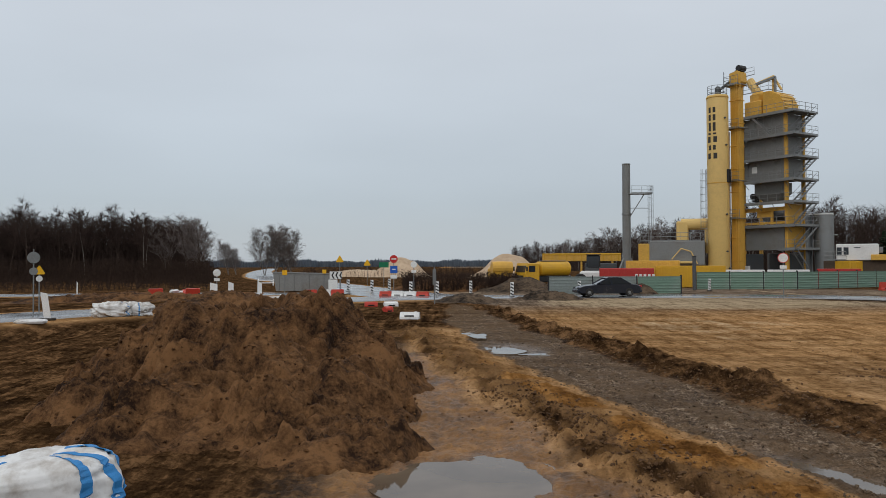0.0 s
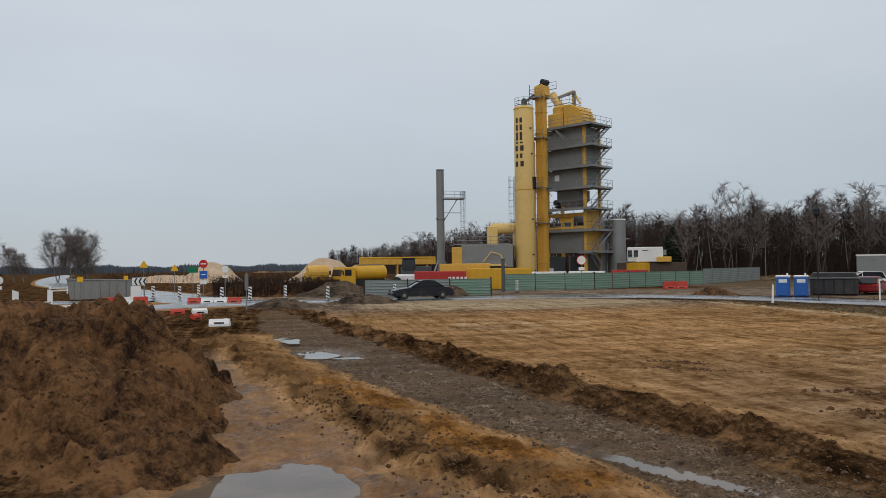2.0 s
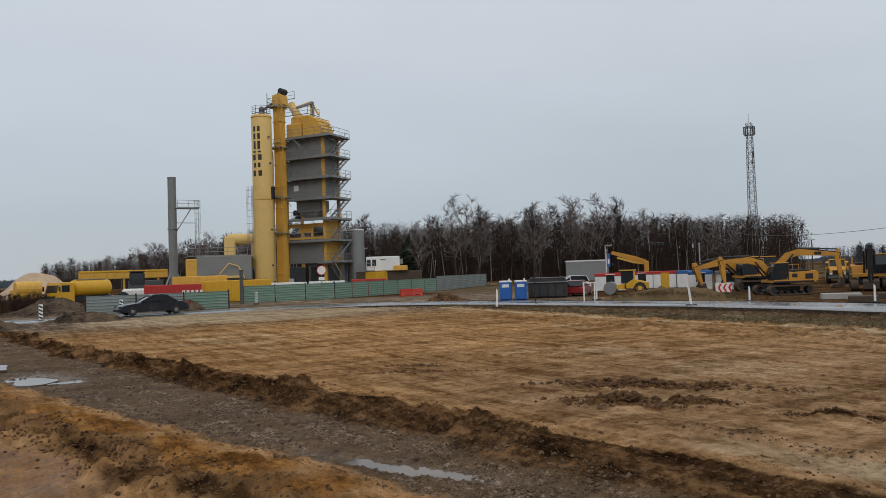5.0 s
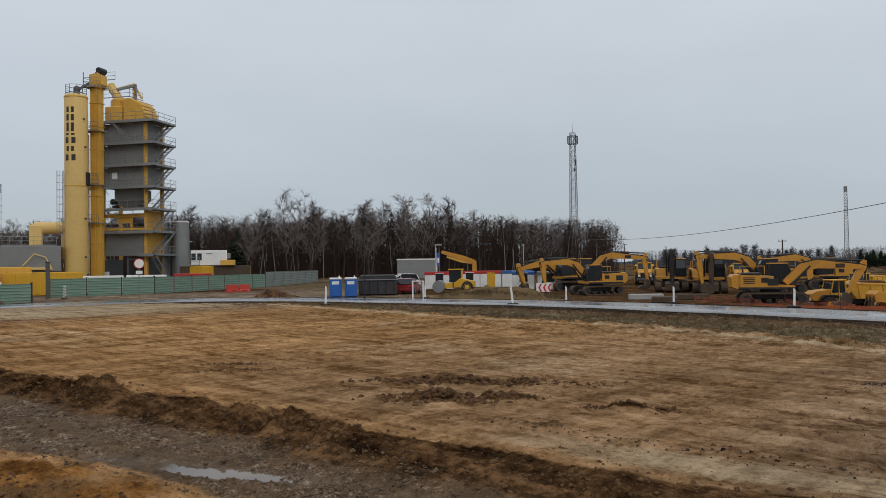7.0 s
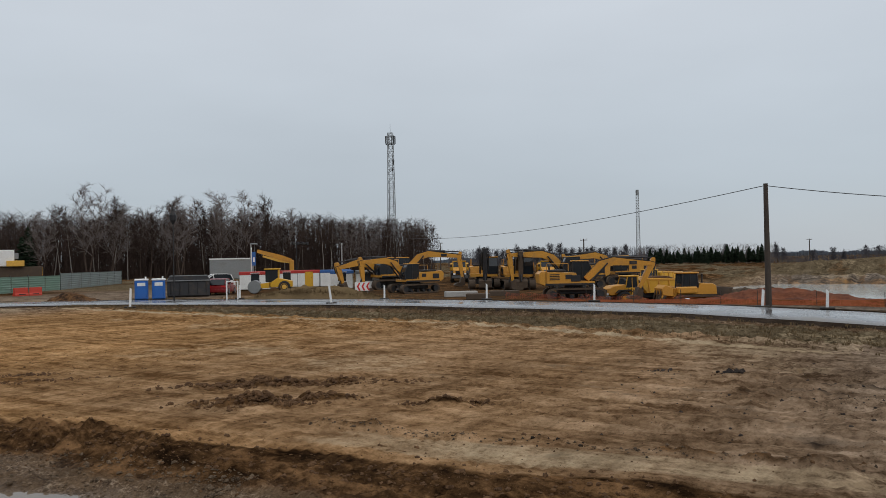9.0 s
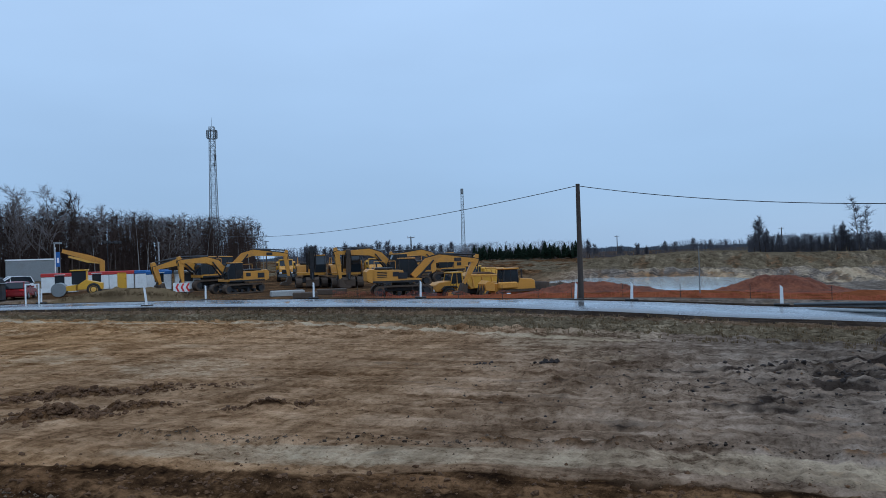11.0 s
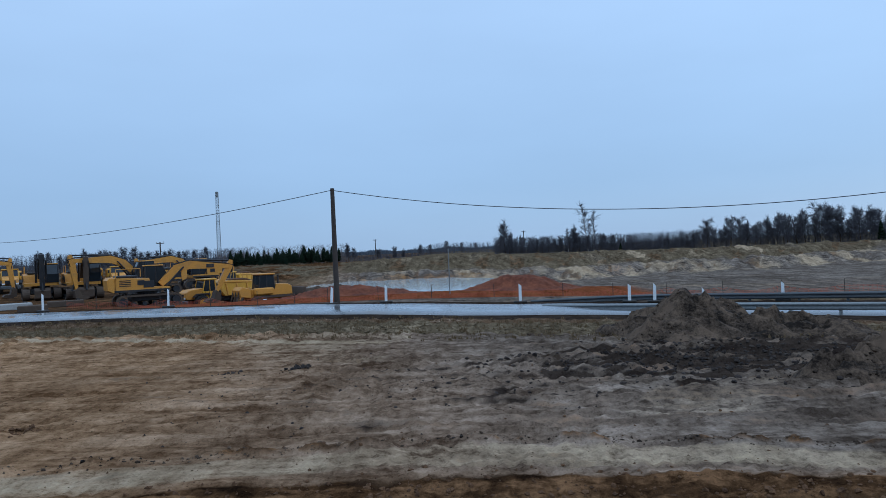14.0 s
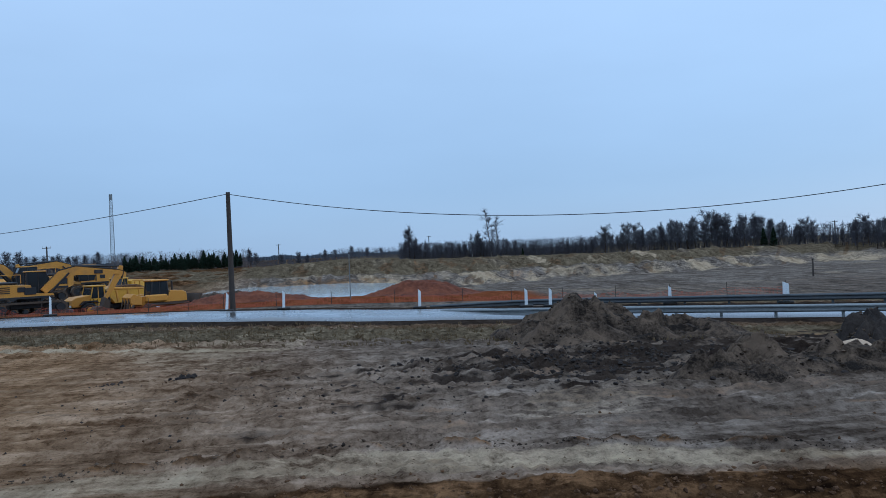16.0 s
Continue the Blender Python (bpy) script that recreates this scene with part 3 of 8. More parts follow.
    w2, w3 = smooth(d2, 7, 4.5), smooth(d3, 6, 3.8)
    z = z * (1 - w2) + h2 * w2
    z = z * (1 - w3) + h3 * w3
    near_road = np.minimum(d1, np.minimum(d2, d3))
    off = smooth(near_road, 3.6, 5.5)
    # puddles
    pud = np.exp(-(((x - 0.2) / 1.15) ** 2 + ((y - 11.7) / 1.5) ** 2) ** 1.5)
    pud2 = np.exp(-(((x - 6.15 - 0.42 * (11.4 - y)) / 0.38) ** 2 + ((y - 11.4) / 1.9) ** 2) ** 1.5)
    pud3 = np.exp(-(((x - cut_edge(y) + 4.0) / 1.1) ** 2 + ((y - 29.5) / 2.2) ** 2) ** 2)
    z = z - 0.15 * pud - 0.12 * pud2 - 0.10 * pud3
    if detail:
        far = smooth(np.hypot(x, y), 90, 30)
        churn = smooth(fbm(x * 0.22 + 3, y * 0.22, 3), -0.1, 0.5) * (0.25 + 0.75 * smooth(y, 11, 3))
        z = z + off * far * (0.022 * fbm(x * 0.8, y * 0.8, 3) + (0.006 + 0.035 * churn) * (ridged(x * 2.2, y * 2.2, 4) - 0.9))
        side = smooth(x, 24, 28) * smooth(x, 42, 38) * smooth(y, 58, 50)
        z = z + off * far * side * (0.08 * billow(x * 0.9, y * 0.9) + 0.06 * billow(x * 2.3, y * 2.3) + 0.03 * billow(x * 5, y * 5))
        wet_l = smooth(x - cut_edge(y), 0.0, -0.8) * smooth(y, 40, 30) * (1 - pud) * (1 - pud2)
        z = z + off * far * wet_l * (0.02 * fbm(x * 3.1, y * 3.1, 3) + 0.03 * billow(x * 2.4, y * 1.7) + 0.03 * billow(x * 6.1, y * 5.2))
        # grader and wheel marks that run along the field
        comb = smooth(t, 1.6, 2.6) * smooth(x, 28, 22) * smooth(y, 8, 1)
        z = z + comb * far * (0.075 * ridged(x * 1.3 + 0.3 * wob, y * 0.2, 4) - 0.075 + 0.04 * np.maximum(0, lump))
        deep, lug = tyre_field(x, y)
        z = z + far * deep * (-0.035 + 0.016 * lug)
        z = z + far * 0.10 * np.maximum(0, lump + 0.2) * np.exp(-((x - 20.3 + 0.3 * (y + 5)) / 3.6) ** 2 - ((y + 6) / 8.0) ** 2)
    else:
        deep = np.zeros(x.shape)
    # masks
    gravel = smooth(t, -1.0, -1.9) * smooth(r, 0.9, 1.7) * smooth(y, 56, 44)
    gravel = np.maximum(gravel, smooth(near_road, 6.2, 5.0) * (near_road == d1) * (x > 20) * (y < 54))
    slope_ = smooth(t, 0.15, -0.25) * smooth(t, -2.1 - 1.2 * graded, -1.2 - 0.9 * graded)
    darkm = np.clip(slope_ * (0.95 + 0.35 * fbm(x * 0.6, y * 0.6, 3)) * smooth(y, 56, 46) + dark_r * (0.5 + 0.6 * fbm(x * 0.7 + 3, y * 0.7, 3)) * smooth(y, 40, 30), 0, 1)
    darkm = np.maximum(darkm, 0.72 * smooth(x, -0.9, -2.4) * smooth(y, 45, 30))
    darkm = np.maximum(darkm, np.maximum(0.62 * blade * smooth(lump, -0.6, 0.2), 0.9 * smooth(churned, 0.2, 0.55)))
    darkm = np.maximum(darkm, 0.42 * deep * smooth(fbm(x * 0.5, y * 0.5, 2), -0.4, 0.3))
    darkm = np.maximum(darkm, 0.75 * smooth(x, -5, -9) * smooth(y, 66, 50))
    rust = np.clip(np.exp(-((r - 0.25) / 0.72) ** 2) * 1.1 * smooth(y, 30, 20) * (0.75 + 0.8 * fbm(x * 0.5, y * 0.5, 3)), 0, 1)
    tracks = smooth(t, 0.1, 0.5) * smooth(x - windrow(y), 0.1, -0.15) * smooth(y, 11, 7)
    edge_w = np.exp(-((x - np.interp(y, [-20, 3, 10, 18, 40, 60], [22, 25.5, 28.2, 31.0, 30.5, 29]) + 0.3 * wob) / 0.45) ** 2) * smooth(y, -1, 4)
    patch = smooth(fbm(x * 0.13 + 4, y * 0.13, 3), 0.25, 0.6) * smooth(t, 1, 4)
    junction = smooth(np.hypot((x - 17) / 14, (y - 52) / 8), 1.15, 0.6)
    darkm = np.maximum(darkm, 0.85 * smooth(np.hypot((x + 2.5) / 6.5, (y - 45) / 11), 1.15, 0.7))
    palem = np.clip(np.maximum(np.maximum(0.52 * tracks, 0.8 * edge_w), np.maximum(0.4 * patch, 0.6 * junction)), 0, 1)
    smear = fbm(x * 1.1, y * 0.3, 4)
    flecks = fbm(x * 1.6 + 4, y * 0.55, 4, 0.7)
    black = smooth(np.hypot((x - 20.0 + 0.3 * (y + 6)) / 4.0, (y + 9.0) / 9.0) + smear * 0.5 + flecks * 0.5, 1.3, 0.2)
    black = np.maximum(black, 0.45 * smooth(np.hypot((x - 17.5) / 4.2, (y + 1.0) / 9.0) + smear * 0.8 + flecks * 0.9, 0.9, 0.2))
    grey = np.maximum(0.3 * smooth(y, 26, 12), 0.92 * smooth(y - 0.2 * (x - 18), 15.0, -5.0)) * smooth(x, 8, 11) * smooth(x, 40, 34)
    darkm = np.maximum(darkm, 0.42 * smooth(y, 3, -3) * smooth(x - windrow(y), 0.2, 1.5) * smooth(x, 30, 26) * smooth(smear, -0.5, 0.3))
    strip = off * smooth(x - np.interp(y, [-20, 3, 10, 18, 40, 60], [22, 26, 28.7, 31.5, 31.0, 29.5]), 0, 1.5) * (d1 < 9.5) * (x < 42) * (x > 12) * smooth(y, 58, 50)
    grass = np.maximum(strip, 0.9 * smooth(np.hypot(x, y), 75, 110) * (1 - 0.75 * pit) * smooth(x, 40, 60))
    darkm = np.maximum(darkm, smooth(np.hypot(x, y), 76, 96) * smooth(x, 60, 40) * smooth(np.hypot(x, y), 900, 500))
    darkm = np.maximum(darkm, smooth(x, -10, -16) * smooth(y, 42, 50))
    grass = np.maximum(grass, 0.7 * smooth(y, 62, 70) * off * smooth(x, 40, 60))
    clay = smooth(x, 46, 50) * smooth(x, 72, 62) * smooth(y, 26, 18) * smooth(y, -16, -8) * smooth(near_road, 4, 6)
    scar = fbm(x * 0.05 + 5, y * 0.16, 4)
    palem = np.maximum(palem, pit * smooth(crest, 104, 107) * smooth(crest, 121, 118) * (0.45 + 0.5 * scar))
    palem = np.maximum(palem, 0.55 * pit * smooth(crest, 121, 124) * smooth(scar, 0.05, 0.5) * smooth(-y, 5, 30))
    rust = np.maximum(rust, pit * smooth(crest, 104, 108) * smooth(crest, 115, 111) * (0.35 + 0.5 * fbm(x * 0.03, y * 0.03, 3)) * smooth(y, -40, -10))
    grass = np.maximum(grass, pit * smooth(crest, 118, 122) * (0.85 + 0.3 * scar))
    wet = np.clip(0.25 * gravel * smooth(y, 50, 20) * smooth(x, 14, 10) + 0.75 * lane + pud + pud2 + pud3, 0, 1)
    black = np.maximum(0.86 * black, 0.75 * smooth(d1, 5.4, 4.4) * (x > 14) * (y < 56))
    grey = np.maximum(grey, np.maximum(pit, smooth(x, 38, 42) * smooth(y, 18, 10)))
    darkm = np.maximum(darkm, 0.35 * smooth(x, 38, 42) * smooth(y, 18, 10) * (1 - pit))
    darkm = np.maximum(darkm, 0.28 * lane)
    darkm = np.maximum(darkm, 0.52 * np.exp(-((r + 0.4) / 1.3) ** 2) * smooth(y, 42, 34))
    rust = np.maximum(rust, 0.6 * lane)
    grey = np.maximum(grey, 0.85 * smooth(y, 40, 52) * smooth(x, -4, 2) * smooth(x, 62, 50))
    yard_m = smooth(x, 44, 48) * smooth(x, 104, 94) * smooth(y, 15, 20) * smooth(y, 66, 58)
    darkm = np.maximum(darkm, 0.62 * yard_m)
    grey = np.maximum(grey, 0.8 * yard_m)
    far_e = smooth(np.hypot(x, y), 88, 105) * smooth(x, 62, 80)
    darkm = np.maximum(darkm, 0.75 * far_e * (1 - pit) * smooth(fbm(x * 0.06, y * 0.06, 5, 0.65), -0.5, 0.1))
    darkm = np.maximum(darkm, 0.5 * pit * smooth(crest, 100, 108) * smooth(fbm(x * 0.12 + 20, y * 0.30, 5, 0.65), 0.1, 0.5))
    masks = [darkm * off, gravel, rust * off, palem, black, grass, clay, wet, grey]
    return z, masks


def ground_z(x, y):
    return float(land(np.array([x]), np.array([y]), False)[0][0])


def build_ground():
    # rings round the standpoint, fine towards the site and coarse behind
    ang = np.concatenate([np.arange(-36, 130, 0.18), np.arange(130, 324, 3.0)])
    rad = [2.0, 4.0, 6.0, 7.5, 8.5]
    while rad[-1] < 4500:
        r = rad[-1]
        rad.append(r * (1.0058 if r < 60 else 1.016 if r < 160 else 1.06))
    rad = np.array(rad)
    A, Rr = np.meshgrid(np.radians(ang), rad)
    x, y = Rr * np.sin(A), Rr * np.cos(A)
    xs, ys = x.ravel(), y.ravel()
    zs, masks = [], []
    for i in range(0, len(xs), 60000):
        z, mk = land(xs[i:i + 60000], ys[i:i + 60000])
        zs.append(z)
        masks.append(np.stack(mk, 1))
    z, mk = np.concatenate(zs), np.clip(np.concatenate(masks), 0, 1)
    nr, na = A.shape
    verts = np.stack([xs, ys, z], 1)
    i, j = np.meshgrid(np.arange(nr - 1), np.arange(na), indexing="ij")
    j2 = (j + 1) % na
    faces = np.stack([i * na + j, (i + 1) * na + j, (i + 1) * na + j2, i * na + j2], -1).reshape(-1, 4)
    verts = np.vstack([verts, [[0, 0, float(z[:na].mean())]]])
    mk = np.vstack([mk, mk[:1]])
    me = bpy.data.meshes.new("ground")
    nq = len(faces)
    tri = np.stack([np.full(na, len(verts) - 1), np.arange(na), (np.arange(na) + 1) % na], 1)
    me.vertices.add(len(verts))
    me.vertices.foreach_set("co", verts.ravel())
    loops = np.concatenate([faces.ravel(), tri.ravel()])
    me.loops.add(len(loops))
    me.loops.foreach_set("vertex_index", loops)
    starts = np.concatenate([np.arange(nq) * 4, nq * 4 + np.arange(na) * 3])
    me.polygons.add(len(starts))
    me.polygons.foreach_set("loop_start", starts)
    me.polygons.foreach_set("use_smooth", np.ones(len(starts), bool))
    for nm, cols in (("zone_a", (0, 1, 2, 3)), ("zone_b", (4, 5, 6, 7))):
        at = me.attributes.new(nm, "FLOAT_COLOR", "POINT")
        at.data.foreach_set("color", mk[:, cols].astype(np.float32).ravel())
    at = me.attributes.new("zone_c", "FLOAT", "POINT")
    at.data.foreach_set("value", mk[:, 8].astype(np.float32))
    me.update(calc_edges=True)
    me.validate()
    me.materials.append(GROUND)
    return tagged(new("ground", me), "bare brown mud and sand ground of a building site with wheel ruts", "ground", kind="structure")


ground = build_ground()


def build_road(name, line, half, label):
    g = Geo()
    prof = [(-half - 0.25, -0.06), (-half, 0.05), (-half * 0.5, 0.08), (0, 0.10), (half * 0.5, 0.08), (half, 0.05), (half + 0.25, -0.06)]
    n = len(prof)
    verts, faces = [], []
    for i, p in enumerate(line):
        a, b = line[max(0, i - 1)], line[min(len(line) - 1, i + 1)]
        d = Vector((b.x - a.x, b.y - a.y, 0)).normalized()
        side = Vector((d.y, -d.x, 0))
        wv = 0.18 * math.sin(i * 1.7) + 0.12 * math.sin(i * 0.61)
        for k, (o, h) in enumerate(prof):
            q = p + side * (o + (wv if abs(o) >= half else 0))
            verts.append((q.x, q.y, p.z + h))
    for i in range(len(line) - 1):
        for k in range(n - 1):
            faces.append((i * n + k, i * n + k + 1, (i + 1) * n + k + 1, (i + 1) * n + k))
    g.add(verts, faces)
    return single(name, g, ASPHALT, Matrix(), label, "road", kind="structure", smooth=True)


build_road("road", ROAD_SITE, 2.75, "wet grey asphalt site road smeared with mud")
build_road("road_north", ROAD_NORTH, 3.6, "wet grey asphalt road leading away past the barriers")
build_road("road_west", ROAD_WEST, 2.6, "pale asphalt side road at the woodland edge")


def water(name, cx, cy, rx, ry, z, mat, label, seed):
    rnd = random.Random(seed)
    g = Geo()
    n = 40
    ph = [rnd.uniform(0, 6.3) for _ in range(4)]
    ring = []
    for i in range(n):
        a = 2 * math.pi * i / n
        k = 1 + 0.12 * math.sin(2 * a + ph[0]) + 0.09 * math.sin(3 * a + ph[1]) + 0.05 * math.sin(7 * a + ph[2])
        ring.append((rx * k * math.cos(a), ry * k * math.sin(a), 0))
    g.add(ring + [(x * 0.97, y * 0.97, -0.3) for x, y, _ in ring], [tuple(range(n))] + [(i, (i + 1) % n, n + (i + 1) % n, n + i) for i in range(n)])
    return single(name, g, mat, pose(cx, cy, z), label, "water", kind="structure")
water("water", 0.2, 11.7, 1.3, 1.75, -0.075, WATER, "shallow brown puddle reflecting the grey sky", 1)
water("water", 6.15, 11.4, 0.5, 2.3, -0.06, WATER, "long narrow puddle in the gravel trench", 2).rotation_euler = (0, 0, radians(22.8))
water("water", 1.5, 29.2, 1.1, 1.4, -0.01, WATER, "thin puddles across the gravel track", 3)
water("water", 3.3, 28.0, 1.0, 0.3, -0.02, WATER, "thin strip of standing water on the gravel track", 6)
water("water", 0.7, 35.2, 0.5, 3.4, 0.17, WATER, "narrow wet strip along the gravel track", 7).rotation_euler = (0, 0, radians(10))
water("water", 66.5, -12.5, 3.5, 7.0, -0.85, POND_SHEEN, "strip of standing water at the foot of the bank, painted pale with sky sheen", 9)
water("water", 88, 9, 23, 15, -0.62, POND_SHEEN, "pond water in the sand pit, painted pale grey with sky sheen", 4)


# ---- heaps of earth ----
def heap(name, cx, cy, rx, ry, height, mat, label, seed, turn=0.0, peak=(0.0, 0.0), flat=0.9, rough=0.1, step=0.15, category="earth heap"):
    rnd = np.random.RandomState(seed)
    ox, oy = rnd.uniform(0, 50, 2)
    nx, ny = max(8, int(2.3 * rx / step)), max(8, int(2.3 * ry / step))
    X, Y = np.meshgrid(np.linspace(-1.15, 1.15, nx), np.linspace(-1.15, 1.15, ny), indexing="ij")
    lx, ly = X * rx, Y * ry
    c, s = math.cos(radians(turn)), math.sin(radians(turn))
    wx, wy = cx + lx * c - ly * s, cy + lx * s + ly * c
    gz = land(wx.ravel(), wy.ravel(), False)[0].reshape(X.shape)
    e = 0.13 * fbm(wx / rx * 1.2 + ox, wy / rx * 1.2 + oy, 3)
    px, py = X - peak[0] * (1 - np.abs(X)), Y - peak[1] * (1 - np.abs(Y))
    q = 1 - (np.abs(px) ** 2.3 + np.abs(py) ** 2.3) ** (1 / 2.3) + e
    body = smooth(q, -0.02, flat)
    wx2, wy2 = wx + 0.5 * fbm(wx * 0.7, wy * 0.7 + ox, 3), wy + 0.5 * fbm(wx * 0.7 + oy, wy * 0.7, 3)
    ridge = fbm(wx2 * 0.55 + ox, wy2 * 0.55 + oy, 3) * 1.3
    lumps = np.abs(perlin(wx2 * 1.5 + oy, wy2 * 1.5 + ox)) + 0.5 * np.abs(perlin(wx2 * 3.4 + ox, wy2 * 3.4)) + 0.30 * np.abs(perlin(wx2 * 7.5, wy2 * 7.5 + oy)) + 0.16 * np.abs(perlin(wx * 16, wy * 16)) - 0.5
    gully = np.abs(perlin(wx2 * 0.8 + 3 * ox, wy2 * 0.6 + oy))
    h = height * body * (1 + 0.05 * fbm(wx * 0.3 + ox, wy * 0.3, 3)) + smooth(q, 0.0, 0.2) * rough * (0.6 * ridge + 1.25 * lumps - 0.5 * smooth(gully, 0.12, 0.0))
    z = gz + np.where(q > 0, h, -0.05 + q * 0.5)
    g = Geo()
    verts = np.stack([wx - cx, wy - cy, z - gz[nx // 2, ny // 2]], -1).reshape(-1, 3)
    faces = [(i * ny + j, (i + 1) * ny + j, (i + 1) * ny + j + 1, i * ny + j + 1) for i in range(nx - 1) for j in range(ny - 1)
             if q[i:i + 2, j:j + 2].max() > -0.12]
    me = bpy.data.meshes.new(name)
    me.from_pydata([tuple(v) for v in verts], [], faces)
    me.polygons.foreach_set("use_smooth", [True] * len(faces))
    bm = bmesh.new()
    bm.from_mesh(me)
    bmesh.ops.delete(bm, geom=[v for v in bm.verts if not v.link_faces], context="VERTS")
    bm.to_mesh(me)
    bm.free()
    me.materials.append(mat)
    ob = new(name, me)
    ob.location = (cx, cy, float(gz[nx // 2, ny // 2]))
    return tagged(ob, label, category)


def tipped_mound(name, tips, mat, label, seed, step=0.05, rough=1.0, soft=0.10):
    """A heap left by several tipped loads: (x, y, height, slope) each, run together and broken up by lumps."""
    rnd = np.random.RandomState(seed)
    ox, oy = rnd.uniform(0, 50, 2)
    x0, x1 = min(t[0] - t[2] / t[3] for t in tips) - 0.6, max(t[0] + t[2] / t[3] for t in tips) + 0.6
    y0, y1 = min(t[1] - t[2] / t[3] for t in tips) - 0.6, max(t[1] + t[2] / t[3] for t in tips) + 0.6
    X, Y = np.meshgrid(np.arange(x0, x1, step), np.arange(y0, y1, step * 1.3), indexing="ij")
    wx, wy = X + 0.45 * fbm(X * 0.6 + ox, Y * 0.6, 3), Y + 0.45 * fbm(X * 0.6, Y * 0.6 + oy, 3)
    total = np.zeros(X.shape)
    for tx, ty, th, ts in tips:
        total = total + np.exp((th - ts * ((np.hypot(wx - tx, wy - ty) ** 2 + 0.12) ** 0.5 - 0.3)) / soft)
    h = soft * np.log(total + 1e-9)
    gz = land(X.ravel(), Y.ravel(), False)[0].reshape(X.shape)
    body = smooth(h, 0.0, 0.35)
    crumbly = smooth(fbm(X * 0.5 + oy, Y * 0.5 + ox, 3), -0.35, 0.35)
    b1 = np.abs(perlin(wx * 0.9 + ox, wy * 0.9)) * 2 - 0.5
    b2 = np.abs(perlin(wx * 2.1, wy * 2.1 + oy)) * 2 - 0.5
    b3 = np.abs(perlin(X * 4.7 + oy, Y * 4.7)) * 2 - 0.5
    b4 = np.abs(perlin(X * 10.0, Y * 10.0 + ox)) * 2 - 0.5
    lumps = 0.30 * b1 + (0.3 + 0.9 * crumbly) * (0.22 * b2 + 0.085 * b3 + 0.035 * b4)
    z = gz + np.where(h > 0, h, 0) * 1.0 + body * rough * lumps - 0.08 * smooth(h, 0.12, -0.05)
    keep = h > -0.12
    nx, ny = X.shape
    idx = np.arange(nx * ny).reshape(nx, ny)
    q = np.stack([idx[:-1, :-1], idx[1:, :-1], idx[1:, 1:], idx[:-1, 1:]], -1)[keep[:-1, :-1] & keep[1:, 1:] & keep[1:, :-1] & keep[:-1, 1:]]
    used, inv = np.unique(q.ravel(), return_inverse=True)
    cx, cy = sum(t[0] for t in tips) / len(tips), sum(t[1] for t in tips) / len(tips)
    cz = ground_z(cx, cy)
    verts = np.stack([X.ravel() - cx, Y.ravel() - cy, z.ravel() - cz], 1)[used]
    me = bpy.data.meshes.new(name)
    me.from_pydata(verts.tolist(), [], inv.reshape(-1, 4).tolist())
    me.polygons.foreach_set("use_smooth", [True] * len(me.polygons))
    me.materials.append(mat)
    ob = new(name, me)
    ob.location = (cx, cy, cz)
    return tagged(ob, label, "earth heap")


big_mound = tipped_mound("soil_mound", [(-4.1, 20.7, 2.5, 0.85), (-6.4, 19.4, 2.4, 0.8), (-5.0, 18.2, 2.0, 0.7), (-2.6, 20.4, 1.6, 0.95), (-8.0, 19.6, 1.35, 0.75), (-5.3, 20.0, 2.3, 0.8),
                                        (-3.3, 14.9, 0.85, 0.5), (-1.9, 13.5, 0.65, 0.55), (-5.6, 15.4, 0.95, 0.5), (-7.4, 17.0, 0.7, 0.5), (-2.2, 16.6, 1.05, 0.8),
                                        (-4.4, 24.5, 2.3, 0.8), (-5.0, 28.0, 1.5, 0.7)],
                         MUD_DARK, "large mound of dug brown soil with clods and roots", 3, 0.05)
side_mound = tipped_mound("soil_mound", [(26.7, -7.5, 1.5, 0.8), (26.4, -8.7, 1.2, 0.75), (25.9, -10.2, 0.85, 0.6), (25.4, -11.8, 0.55, 0.45), (25.4, -7.2, 0.7, 0.4), (26.4, -5.9, 0.5, 0.5)],
                          MUD_GREY, "low heap of dark earth beside the site road", 5, 0.07, 0.7)
rubble = tipped_mound("soil_mound", [(16.7, -8.2, 0.4, 0.45), (17.0, -9.6, 0.52, 0.5), (16.9, -11.2, 0.5, 0.45), (16.6, -12.8, 0.45, 0.4)],
                      MUD_GREY, "rough low pile of mixed brown earth and rubble", 6, 0.06, 0.9)
black_pile = tipped_mound("soil_mound", [(21.4, -15.0, 0.75, 0.9), (21.0, -16.4, 0.65, 0.7), (20.2, -14.6, 0.4, 0.5), (19.4, -16.0, 0.35, 0.4)],
                          MUD_BLACK, "lumpy pile of black topsoil", 7, 0.06, 1.4)
heap("sand_pile", 18.5, -12.4, 0.6, 0.95, 0.4, SAND_PALE, "small tipped pile of pale sand", 8, rough=0.05, step=0.08)
heap("clay_heap", 57.5, 9.2, 4.0, 7.0, 0.85, CLAY_RED, "long heap of wet red clay behind netting", 9, rough=0.12, step=0.2)
heap("clay_heap", 58.0, -4.0, 3.6, 4.8, 0.95, CLAY_RED, "broad heap of red clay behind netting", 10, rough=0.12, step=0.2)
heap("soil_mound", 63.0, 11.0, 3.6, 6.0, 1.7, MUD_GREY, "dark earth heap at the edge of the pit", 11, rough=0.2, step=0.25)
heap("sand_pile", 10.5, 150, 9.0, 7.5, 4.7, SAND_PALE, "tall cone of pale washed sand", 12, flat=1.0, rough=0.06, step=0.5)
heap("sand_pile", 18.5, 152, 6.0, 5.0, 2.9, SAND_PALE, "lower cone of pale washed sand", 13, flat=1.0, rough=0.06, step=0.5)
